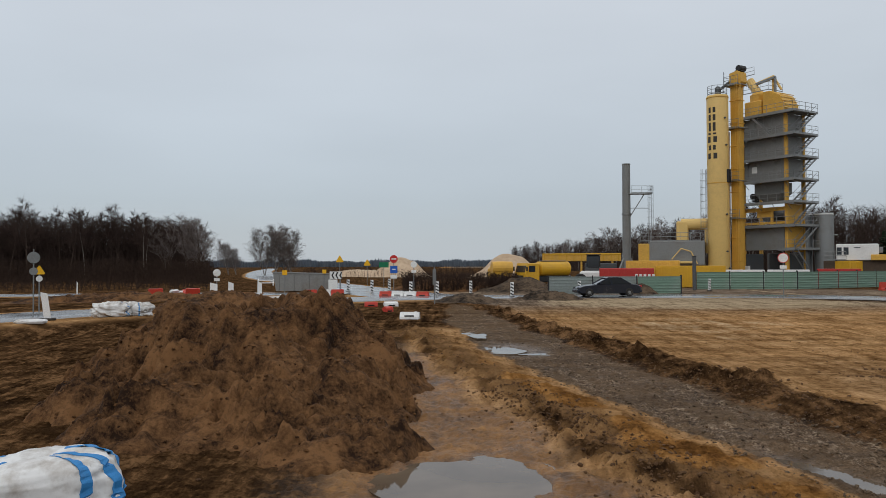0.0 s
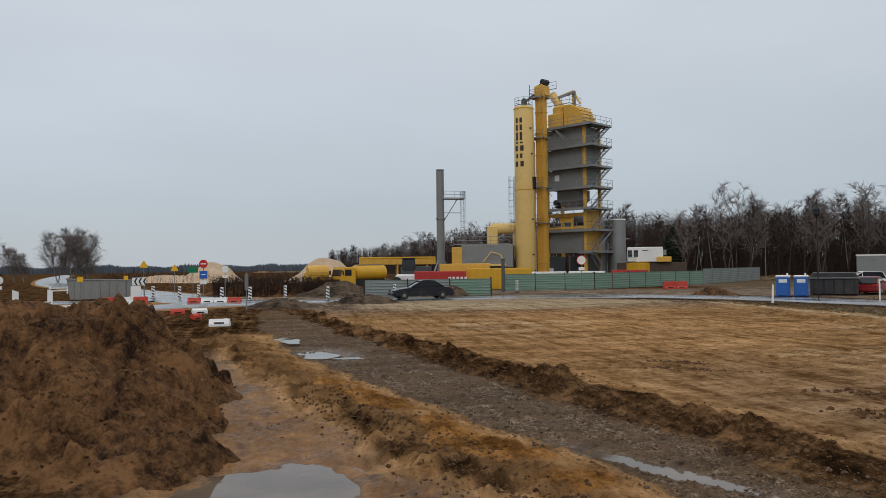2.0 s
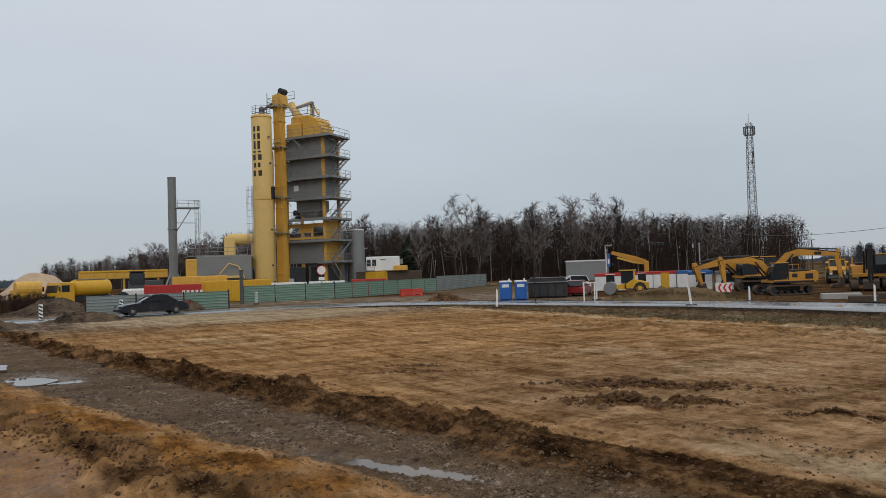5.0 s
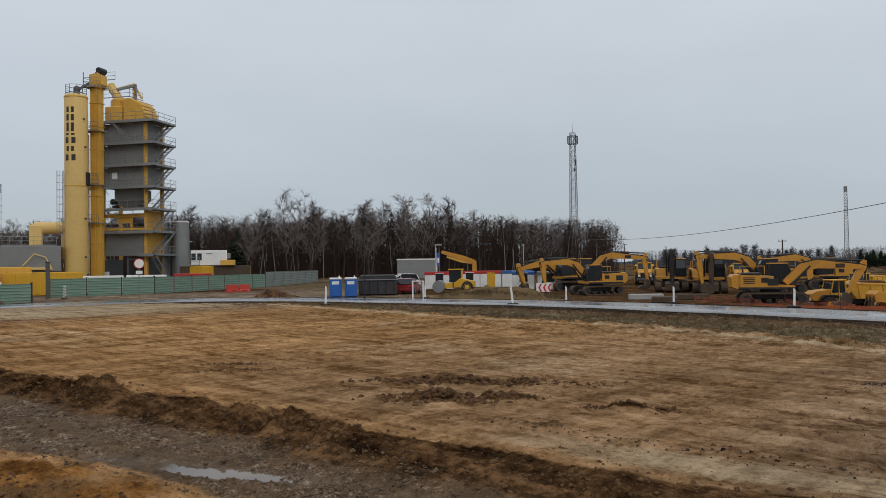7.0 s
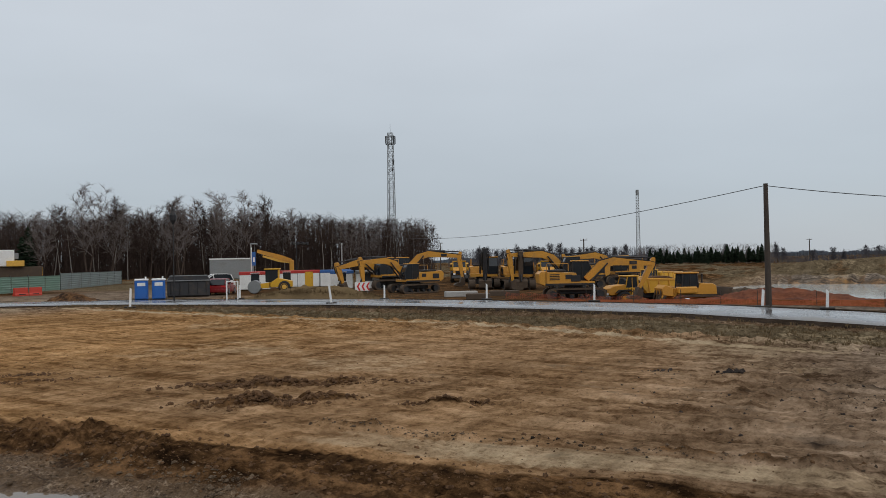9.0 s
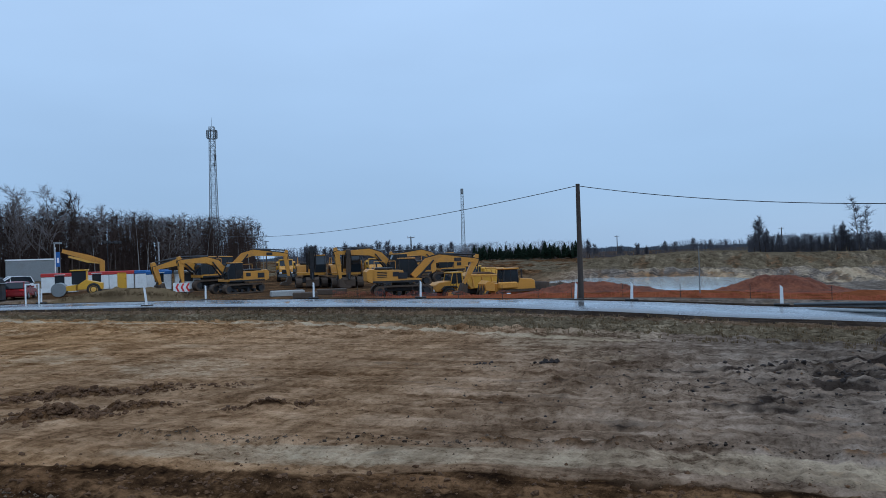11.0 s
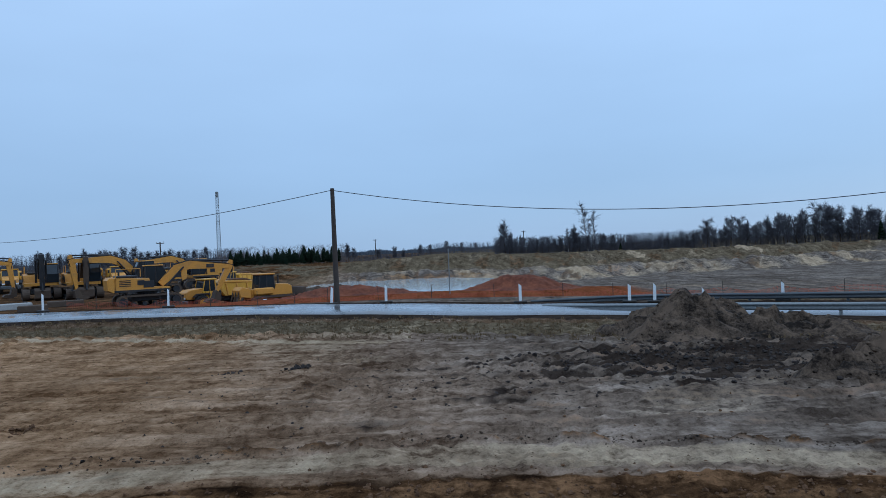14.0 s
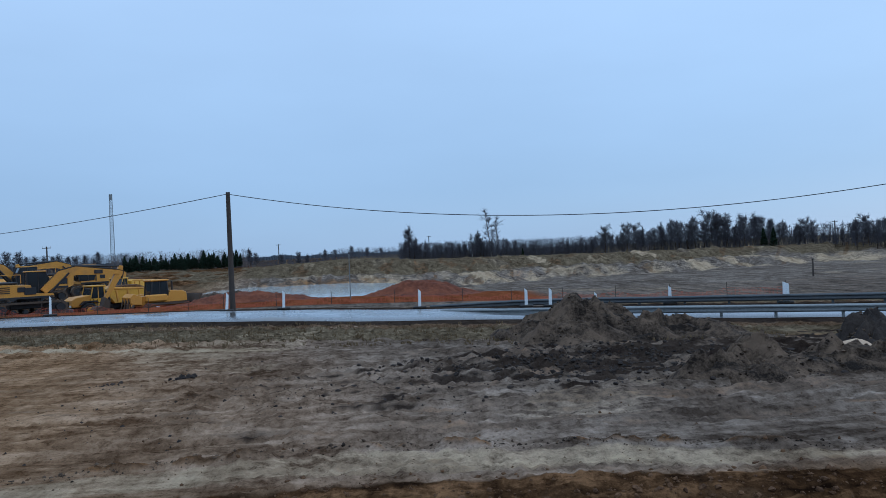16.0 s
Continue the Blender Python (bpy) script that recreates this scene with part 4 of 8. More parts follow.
heap("sand_pile", -11.6, 172, 8.0, 7.5, 4.6, SAND_PALE, "cone of pale sand beside the far road", 14, flat=1.0, rough=0.06, step=0.5)
heap("sand_pile", -22, 180, 12.0, 6.0, 1.5, SAND_PALE, "long low stockpile of pale sand", 15, flat=0.9, rough=0.2, step=0.5)
heap("soil_mound", 6.5, 73.5, 4.2, 4.0, 1.3, MUD_GREY, "dark earth bank with dry scrub at the fence", 16, rough=0.15, step=0.2)
heap("soil_mound", -0.5, 77, 6.0, 4.0, 1.4, MUD_DARK, "low earth bank under brown scrub", 17, rough=0.15, step=0.25)
heap("soil_mound", 16.0, 66.2, 1.9, 1.5, 0.85, MUD_GREY, "small dark earth pile in front of the fence", 18, rough=0.08, step=0.12)
heap("grass_bank", 46.6, 41.0, 2.4, 5.6, 0.85, DRY_GRASS, "low bank with dry tufted grass beside the road", 19, turn=33, flat=0.7, rough=0.14, step=0.15, category="grass bank")
heap("soil_mound", 36.3, 57.5, 1.8, 2.6, 0.6, MUD_DARK, "low earth spill with dry grass", 20, rough=0.1, step=0.15)
heap("soil_mound", 7.0, 56.5, 3.0, 1.6, 0.55, MUD_GREY, "trampled earth pile beside the junction", 21, rough=0.14, step=0.12)
heap("soil_mound", 1.0, 53.0, 2.6, 2.0, 0.5, MUD_GREY, "dark earth pile at the road edge", 22, rough=0.14, step=0.12)
heap("soil_mound", -13.5, 45.0, 6.0, 2.6, 1.0, MUD_DARK, "earth bank in front of the old road", 23, turn=52, rough=0.2, step=0.15)
heap("soil_mound", -24.0, 56.5, 8.0, 3.0, 0.55, MUD_DARK, "dark earth strip between the two roads", 24, turn=20, rough=0.2, step=0.2)
heap("soil_mound", -10.8, 13.0, 0.8, 0.8, 0.25, MUD_DARK, "small dark clump of earth", 25, rough=0.1, step=0.08)


def scatter(name, spots, mat, label, category, seed):
    """Many small lumps in one mesh: (x, y, size) each."""
    rnd = random.Random(seed)
    t = (1 + 5 ** 0.5) / 2
    ico = [Vector(v).normalized() for v in ((-1, t, 0), (1, t, 0), (-1, -t, 0), (1, -t, 0), (0, -1, t), (0, 1, t), (0, -1, -t), (0, 1, -t), (t, 0, -1), (t, 0, 1), (-t, 0, -1), (-t, 0, 1))]
    tris = ((0, 11, 5), (0, 5, 1), (0, 1, 7), (0, 7, 10), (0, 10, 11), (1, 5, 9), (5, 11, 4), (11, 10, 2), (10, 7, 6), (7, 1, 8),
            (3, 9, 4), (3, 4, 2), (3, 2, 6), (3, 6, 8), (3, 8, 9), (4, 9, 5), (2, 4, 11), (6, 2, 10), (8, 6, 7), (9, 8, 1))
    octa = [Vector(v) for v in ((1, 0, 0), (-1, 0, 0), (0, 1, 0), (0, -1, 0), (0, 0, 1), (0, 0, -1))]
    octf = ((0, 2, 4), (2, 1, 4), (1, 3, 4), (3, 0, 4), (2, 0, 5), (1, 2, 5), (3, 1, 5), (0, 3, 5))
    verts, faces = [], []
    for x, y, z, s in spots:
        a = rnd.uniform(0, 6.3)
        ca, sa = math.cos(a), math.sin(a)
        sx, sy, sz = s * rnd.uniform(0.7, 1.3), s * rnd.uniform(0.6, 1.1), s * rnd.uniform(0.5, 0.9)
        o = len(verts)
        small = s < 0.04
        for v in (octa if small else ico):
            k = rnd.uniform(0.6, 1.25)
            vx, vy, vz = v.x * sx * k, v.y * sy * k, v.z * sz * k
            verts.append((x + vx * ca - vy * sa, y + vx * sa + vy * ca, z + vz + sz * 0.15))
        faces += [(a0 + o, b0 + o, c0 + o) for a0, b0, c0 in (octf if small else tris)]
    me = bpy.data.meshes.new(name)
    me.from_pydata(verts, [], faces)
    me.materials.append(mat)
    return tagged(new(name, me), label, category, kind="stuff")


def on_ground(xy, sizes):
    xs, ys = np.array([p[0] for p in xy]), np.array([p[1] for p in xy])
    zs = land(xs, ys)[0]
    return [(x, y, z, s) for x, y, z, s in zip(xs, ys, zs, sizes)]


_r = random.Random(11)


def strewn(ob, n, lo, hi):
    """Places for lumps on a heap's own surface."""
    vs = [v.co for v in ob.data.vertices if v.normal.z > 0.2]
    out = []
    for _ in range(n):
        p = vs[_r.randrange(len(vs))] + ob.location
        out.append((p.x + _r.gauss(0, 0.03), p.y + _r.gauss(0, 0.03), p.z - 0.01, lo + (hi - lo) * _r.random() ** 3))
    return out



def cluster(cx, cy, rx, ry, n, lo, hi, turn=0.0):
    pts, sz = [], []
    c, s = math.cos(radians(turn)), math.sin(radians(turn))
    for _ in range(n):
        u, v = _r.gauss(0, 0.5) * rx, _r.gauss(0, 0.5) * ry
        pts.append((cx + u * c - v * s, cy + u * s + v * c))
        sz.append(lo + (hi - lo) * _r.random() ** 3)
    return pts, sz


def gather(*sets):
    pts, sz = [], []
    for p, s in sets:
        pts += p
        sz += s
    return on_ground(pts, sz)


scatter("soil_clods", strewn(big_mound, 10000, 0.006, 0.055),
        MUD_DARK, "brown crumbs and clods on the mounds of soil", "clods", 7)
scatter("soil_clods", strewn(side_mound, 1500, 0.008, 0.06) + strewn(rubble, 1500, 0.008, 0.07) + strewn(black_pile, 1000, 0.01, 0.09), MUD_GREY, "dark grey-brown crumbs on the low heaps", "clods", 9)
# churned clods on the field
scatter("soil_clods", gather(cluster(13.8, 13.2, 1.9, 0.42, 1300, 0.012, 0.085, -52), cluster(12.0, 11.5, 1.4, 0.45, 1100, 0.012, 0.085, -50),
                             cluster(13.6, 8.1, 1.0, 0.22, 260, 0.012, 0.07, -55), cluster(11.5, 19.5, 1.6, 0.4, 220, 0.012, 0.07, -40),
                             cluster(12.2, 20.9, 1.0, 0.3, 160, 0.012, 0.07, -40), cluster(15.6, 10.8, 1.2, 0.4, 160, 0.012, 0.06, -50), cluster(13, 22, 5, 7, 500, 0.01, 0.04)),
        CLOD, "churned dark brown clods lying on the sandy field", "clods", 1)
row_ = []
for _ in range(1100):
    y_ = _r.uniform(-9, 9.5)
    row_.append((float(windrow(y_)) + 0.18 + _r.gauss(0, 0.13), y_))
scatter("soil_clods", on_ground(row_, [0.006 + 0.035 * _r.random() ** 3 for _ in row_]), MUD_GREY, "ragged line of small clods left by a grader blade", "clods", 8)
scatter("soil_clods", gather(cluster(20.5, 4.0, 0.4, 0.3, 60, 0.03, 0.12), cluster(19.8, 5.6, 0.5, 0.3, 40, 0.02, 0.09), cluster(17.5, 1.0, 4.0, 5.0, 700, 0.01, 0.05),
                             cluster(19.5, -6.5, 3.0, 5.0, 2600, 0.012, 0.085), cluster(16.9, -10.4, 1.4, 3.0, 700, 0.012, 0.09), cluster(24, -9, 2.5, 5.0, 500, 0.015, 0.09)),
        MUD_BLACK, "black and dark grey lumps of topsoil spread on the ground", "clods", 2)
bank = []
for _ in range(5200):
    y_ = _r.uniform(-9, 46) if _r.random() < 0.45 else _r.uniform(-9, 22)
    bank.append((float(cut_edge(y_)) - 0.7 + _r.gauss(0, 0.45), y_))
scatter("soil_clods", on_ground(bank, [0.008 + 0.05 * _r.random() ** 4 for _ in bank]), CLOD, "dark crumbled clods along the trench bank", "clods", 3)
bank = []
for _ in range(6000):
    y_ = _r.uniform(9.5, 36) if _r.random() < 0.3 else _r.uniform(9.5, 20)
    bank.append((float(rust_ridge(y_)) - 0.8 + _r.gauss(0, 0.45), y_))
scatter("soil_clods", on_ground(bank, [0.006 + 0.045 * _r.random() ** 4 for _ in bank]), CLOD, "brown crumbs of soil along the rust-coloured ridge", "clods", 4)
grav = []
for _ in range(5200):
    y_ = 8 + 24 * _r.random() ** 1.7
    grav.append((_r.uniform(float(rust_ridge(y_)) + 1.0, float(cut_edge(y_)) - 1.0), y_))
scatter("gravel", on_ground(grav, [0.012 + 0.04 * _r.random() ** 4 for _ in grav]), STONE, "grey broken stones of the gravel track", "gravel", 5)
floor_ = []
for _ in range(4200):
    a_, d_ = radians(_r.uniform(-34, 128)), 9.5 + 32 * _r.random() ** 1.6
    floor_.append((d_ * math.sin(a_), d_ * math.cos(a_)))
scatter("soil_clods", on_ground(floor_, [0.008 + 0.035 * _r.random() ** 4 for _ in floor_]), CLOD, "loose crumbs of earth strewn over the site", "clods", 6)


# ---- trees ----
def limb(verts, faces, path, radii, n):
    o = len(verts)
    for i, (p, r) in enumerate(zip(path, radii)):
        d = (path[min(i + 1, len(path) - 1)] - path[max(0, i - 1)])
        d = d.normalized() if d.length > 1e-6 else Vector((0, 0, 1))
        u = d.orthogonal().normalized()
        w = d.cross(u)
        for k in range(n):
            a = 2 * math.pi * k / n
            verts.append(p + (u * math.cos(a) + w * math.sin(a)) * r)
    for i in range(len(path) - 1):
        for k in range(n):
            j = (k + 1) % n
            faces.append((o + i * n + k, o + i * n + j, o + (i + 1) * n + j, o + (i + 1) * n + k))


def cone(verts, faces, p, e, r):
    """A fine tapered twig ending in a point."""
    d = e - p
    u = d.orthogonal().normalized()
    w = d.cross(u).normalized()
    o = len(verts)
    verts += [p + u * r, p - u * r * 0.5 + w * r * 0.87, p - u * r * 0.5 - w * r * 0.87, e]
    faces += [(o, o + 1, o + 3), (o + 1, o + 2, o + 3), (o + 2, o, o + 3)]


def bent(rnd, start, way, length, steps, wander, lift):
    p, d = start.copy(), way.normalized()
    out = [p.copy()]
    for _ in range(steps):
        d = (d + Vector((rnd.gauss(0, wander), rnd.gauss(0, wander), rnd.gauss(0, wander) + lift))).normalized()
        p = p + d * (length / steps)
        out.append(p.copy())
    return out


def bare_tree(seed, height, spread, bole, limbs, boughs, twigs, bark, twig, label, droop=0.0, forks=1, thick=0.011, fine=0.024):
    """A leafless tree: trunk, limbs, and a crown of fine twigs."""
    rnd = random.Random(seed)
    tv, tf, cv, cf = [], [], [], []
    tops = []
    r0 = height * thick
    for f in range(forks):
        lean = Vector((rnd.gauss(0, 0.05 + 0.12 * (forks > 1)), rnd.gauss(0, 0.05 + 0.12 * (forks > 1)), 1))
        trunk = bent(rnd, Vector((0, 0, -0.2)), lean, height * (0.92 if f == 0 else rnd.uniform(0.75, 0.95)), 9, 0.035, 0.02)
        limb(tv, tf, trunk, [r0 * (1 - 0.93 * i / 9) for i in range(10)], 6)
        tops.append(trunk)
    for k in range(limbs):
        trunk = tops[k % forks]
        t = bole + (0.985 - bole) * (k + rnd.random()) / limbs
        i = min(8, int(t * 9))
        p = trunk[i].lerp(trunk[i + 1], t * 9 - i)
        az = k * 2.4 + rnd.uniform(-0.6, 0.6)
        up = rnd.uniform(0.55, 1.1) + 0.8 * t
        length = spread * (1.12 - 0.68 * t) * rnd.uniform(0.65, 1.15)
        arm = bent(rnd, p, Vector((math.cos(az), math.sin(az), up)), length, 4, 0.14, 0.08 - droop * 0.5)
        ra = r0 * (1 - t) * 0.42 + 0.012
        limb(cv, cf, arm, [ra * (1 - 0.19 * j) for j in range(5)], 3)
        for b in range(boughs):
            s = rnd.uniform(0.2, 1.0)
            j = min(3, int(s * 4))
            q = arm[j].lerp(arm[j + 1], s * 4 - j)
            way = (arm[j + 1] - arm[j]).normalized() + Vector((rnd.gauss(0, 0.6), rnd.gauss(0, 0.6), rnd.gauss(0.15, 0.5)))
            bough = bent(rnd, q, way, length * rnd.uniform(0.3, 0.6), 2, 0.2, 0.05 - droop)
            cone(cv, cf, bough[0], bough[2], 0.03)
            for _ in range(twigs):
                s2 = rnd.uniform(0.1, 1.0)
                j2 = min(1, int(s2 * 2))
                q2 = bough[j2].lerp(bough[j2 + 1], s2 * 2 - j2)
                w2 = (bough[j2 + 1] - bough[j2]).normalized() + Vector((rnd.gauss(0, 0.7), rnd.gauss(0, 0.7), rnd.gauss(0.1, 0.5) - droop * 2))
                e = q2 + w2.normalized() * rnd.uniform(0.5, 1.5)
                cone(cv, cf, q2, e, fine)
    root = thing("bare_tree", pose(0, 0, 0), label, "tree", "trees of the wood")
    for nm, v, f, mat in (("trunk", tv, tf, bark), ("crown", cv, cf, twig)):
        me = bpy.data.meshes.new(nm)
        me.from_pydata([tuple(p) for p in v], [], f)
        me.materials.append(mat)
        ob = new(nm, me)
        ob.parent = root
    return root


def spruce(seed, height, label):
    rnd = random.Random(seed)
    root = thing("conifer_tree", pose(0, 0, 0), label, "tree", "trees of the wood")
    tv, tf, cv, cf = [], [], [], []
    limb(tv, tf, [Vector((0, 0, -0.2)), Vector((0, 0, height))], [height * 0.014, 0.02], 6)
    for k in range(280):
        t = rnd.random() ** 0.8
        z = height * (0.12 + 0.87 * t)
        r = height * 0.25 * (1 - t) ** 0.6 * rnd.uniform(0.6, 1.1) + 0.1
        a = rnd.uniform(0, 6.3)
        d = Vector((math.cos(a), math.sin(a), rnd.uniform(-0.35, 0.1)))
        p = Vector((0, 0, z))
        e = p + d * r
        s = Vector((-math.sin(a), math.cos(a), 0)) * (0.2 + r * 0.3)
        o = len(cv)
        m = p.lerp(e, 0.6)
        cv += [p, m + s, e, m - s, m + Vector((0, 0, 0.18)), m - Vector((0, 0, 0.22))]
        cf += [(o, o + 1, o + 4), (o + 1, o + 2, o + 4), (o + 2, o + 3, o + 4), (o + 3, o, o + 4), (o + 1, o, o + 5), (o + 2, o + 1, o + 5), (o + 3, o + 2, o + 5), (o, o + 3, o + 5)]
    for nm, v, f, mat in (("trunk", tv, tf, BARK), ("crown", cv, cf, NEEDLE)):
        me = bpy.data.meshes.new(nm)
        me.from_pydata([tuple(p) for p in v], [], f)
        me.materials.append(mat)
        ob = new(nm, me)
        ob.parent = root
    return root


T_ASPEN = [bare_tree(s, 14.5, 3.6, 0.38, 20, 5, 7, BARK, TWIG, "tall leafless tree with a thin dark trunk in the wood") for s in (1, 2, 3)]
T_BIRCH = [bare_tree(s, 14.0, 3.3, 0.42, 20, 5, 7, BARK_BIRCH, TWIG, "leafless birch with a slender pale trunk in the wood", 0.06, thick=0.008) for s in (4, 5, 6)]
T_WIDE = [bare_tree(s, 16.0, 5.2, 0.28, 30, 6, 8, BARK, TWIG_GREY, "broad leafless tree with a fine spreading crown", 0.03, forks=2) for s in (7, 8)]
T_ROUND = [bare_tree(s, 13.0, 5.0, 0.14, 60, 10, 12, BARK_BIRCH, TWIG_GREY, "full-crowned leafless birch beside the far road", 0.10, forks=2, fine=0.012) for s in (17,)]
T_THIN = [bare_tree(s, 13.0, 2.4, 0.45, 13, 4, 4, BARK if s % 2 else BARK_BIRCH, TWIG, "thin young leafless tree deep in the wood", thick=0.008) for s in (9, 10, 11, 12)]
T_CONE = [spruce(13, 13.0, "dark green conifer among the bare trees"), spruce(14, 10.0, "dark green conifer at the edge of the field")]
_t = random.Random(21)


def plant(kind, x, y, scale=1.0):
    src = kind[_t.randrange(len(kind))]
    z = ground_z(x, y)
    s = scale * _t.uniform(0.88, 1.12)
    m = pose(x, y, z - 0.05, _t.gauss(0, 1.2), _t.gauss(0, 1.2), _t.uniform(0, 360)) @ Matrix.Diagonal((s, s, s, 1))
    if not src.get("used"):
        src["used"] = 1
        src.matrix_basis = m
        return src
    ob = copy_thing(src, m)
    ob.matrix_basis = m
    return ob


def polar(az, d):
    return d * math.sin(radians(az)), d * math.cos(radians(az))


def wood_front(az):
    return float(np.interp(az, [4, 7, 10, 14, 20, 28, 38, 46, 52, 57], [470, 380, 300, 240, 195, 176, 168, 178, 192, 205]))


# the wood behind the plant and the yard
az_ = 5.0
while az_ < 57.2:
    d0 = wood_front(az_)
    rows = 2
    for k in range(rows):
        a = az_ + _t.uniform(-0.5, 0.5)
        if a > 57.3:
            continue
        d = d0 + k * 9 + _t.uniform(-3, 5)
        x_, y_ = polar(a, d)
        sc = 1.0 if a > 16 else 0.9
        pick = _t.random()
        if k == 0:
            kind = T_BIRCH if pick < 0.5 else T_ASPEN if pick < 0.85 else T_WIDE
        else:
            kind = T_ASPEN if pick < 0.55 else T_BIRCH if pick < 0.8 else T_WIDE
        if 27.5 < a < 31 and k < 2 and pick < 0.35:
            kind = T_CONE
        if a > 53:
            kind = T_BIRCH if pick < 0.7 else T_THIN
        hill = 1.0 + (0.10 * math.sin(a * 1.3) + 0.08 * math.sin(a * 3.1 + 1)) - (0.12 if a > 47 else 0)
        plant(kind, x_, y_, sc * hill * 0.98)
    az_ += 0.85 if az_ > 14 else 0.6
# the tall spreading trees at its edge
for a, d, s in ((33.0, 160, 1.05), (34.3, 162, 1.0), (38.9, 158, 0.98), (41.5, 165, 1.05), (43.4, 168, 1.08), (30.2, 170, 0.95), (18.4, 190, 1.0)):
    plant(T_WIDE, *polar(a, d), s)
# the dark wood on the left
az_ = -34.0
while az_ < -16.8:
    for k in range(2):
        a = az_ + _t.uniform(-0.5, 0.5)
        d = 150 + k * 8 + _t.uniform(-3, 4)
        if a > -17.6:
            continue
        pick = _t.random()
        kind = T_BIRCH if pick < 0.12 else T_ASPEN
        fall = 1.0 - 0.26 * float(smooth(np.array(a), -22.5, -19.5)) + 0.05 * math.sin(a * 2.1)
        plant(kind, *polar(a, d), 0.86 * fall)
    az_ += 0.75
for a, d, s in ((-18.0, 140, 0.72), (-17.6, 142, 0.66), (-18.8, 141, 0.7), (-20.1, 146, 0.76)):
    plant(T_WIDE, *polar(a, d), s)
# single birches by the far road
for a, d, s in ((-12.9, 188, 0.95), (-13.6, 190, 0.85), (-12.2, 191, 0.86), (-11.7, 187, 0.72), (-16.1, 240, 0.72), (-15.6, 238, 0.62)):
    plant(T_ROUND, *polar(a, d), s)


def thicket(name, spots, mat, label, seed, tall, twigs=5, low=0.45):
    """Dense thin stems with side shoots, one mesh."""
    rnd = random.Random(seed)
    v, f = [], []
    for x, y, z in spots:
        h = tall * rnd.uniform(low, 1.1)
        p = Vector((x, y, z - 0.1))
        top = p + Vector((rnd.gauss(0, 0.09) * h, rnd.gauss(0, 0.09) * h, h))
        limb(v, f, [p, p.lerp(top, 0.5) + Vector((rnd.gauss(0, 0.06), rnd.gauss(0, 0.06), 0)), top], [0.018 * h ** 0.6, 0.013 * h ** 0.6, 0.006], 3)
        for _ in range(twigs):
            s = 1 - 0.86 * rnd.random() ** 1.5
            q = p.lerp(top, s)
            k = 0.16 if h < 7 else 0.095
            e = q + Vector((rnd.gauss(0, k) * h, rnd.gauss(0, k) * h, rnd.uniform(0.02, 0.12 if h > 7 else 0.25) * h))
            cone(v, f, q, e, 0.017 * h ** 0.32)
    me = bpy.data.meshes.new(name)
    me.from_pydata([tuple(p) for p in v], [], f)
    me.materials.append(mat)
    return tagged(new(name, me), label, "undergrowth", kind="stuff")


def spots_in(n, lo, hi, near, depth, rnd):
    out = []
    for _ in range(n):
        a = rnd.uniform(lo, hi)
        x, y = polar(a, near(a) + depth * rnd.random())
        out.append((x, y))
    xs, ys = np.array(out).T
    return list(zip(xs, ys, land(xs, ys, False)[0]))


thicket("wood_interior", spots_in(4600, 14, 56.6, lambda a: wood_front(a) + 8, 40, _t), TWIG, "close-set thin leafless trees filling the wood", 37, 13.4, 16, 0.78)
thicket("wood_interior", spots_in(1500, 4.5, 14, lambda a: wood_front(a) + 6, 40, _t), TWIG, "close-set thin leafless trees of the far wood", 38, 12.0, 14, 0.7)
thicket("wood_interior", spots_in(3600, -35, -18.4, lambda a: 154, 34, _t), TWIG, "close-set thin leafless trees of the dark wood", 39, 11.0, 14, 0.7)
thicket("undergrowth", spots_in(3000, 5, 57, lambda a: wood_front(a) + 2, 36, _t), TWIG, "dense brown undergrowth and saplings filling the wood", 31, 6.0, 8)
thicket("undergrowth", spots_in(1700, 12, 57, lambda a: wood_front(a) - 2, 30, _t), SCRUB, "low brown brambles and scrub at the wood's foot", 32, 2.6, 8)
thicket("undergrowth", spots_in(3200, -35, -17.4, lambda a: 148, 36, _t), TWIG, "dense dark undergrowth filling the wood on the road's far side", 33, 5.2, 6)
thicket("scrub", spots_in(1600, -36, -17.0, lambda a: 128 - 14 * smooth(np.array(a), -26, -19), 20, _t), SCRUB, "dark brown scrub in front of the wood", 34, 3.4, 9)
thicket("scrub", spots_in(1400, -36, -17.5, lambda a: 84, 44, _t), SCRUB, "low dark scrub between the side road and the wood", 45, 1.3, 8)
thicket("scrub", spots_in(1200, -11, 8, lambda a: 150, 180, _t), SCRUB, "dark hedges and scrub on the distant plain", 46, 2.2, 8)
thicket("scrub", spots_in(1500, -3.6, 4.8, lambda a: 73.5, 8, _t), SCRUB, "brown leafless scrub on the earth bank", 35, 1.7, 9)
thicket("scrub", spots_in(260, 4.4, 7.2, lambda a: 72, 4, _t), SCRUB, "dry brown weeds on the earth bank", 36, 0.8, 8)


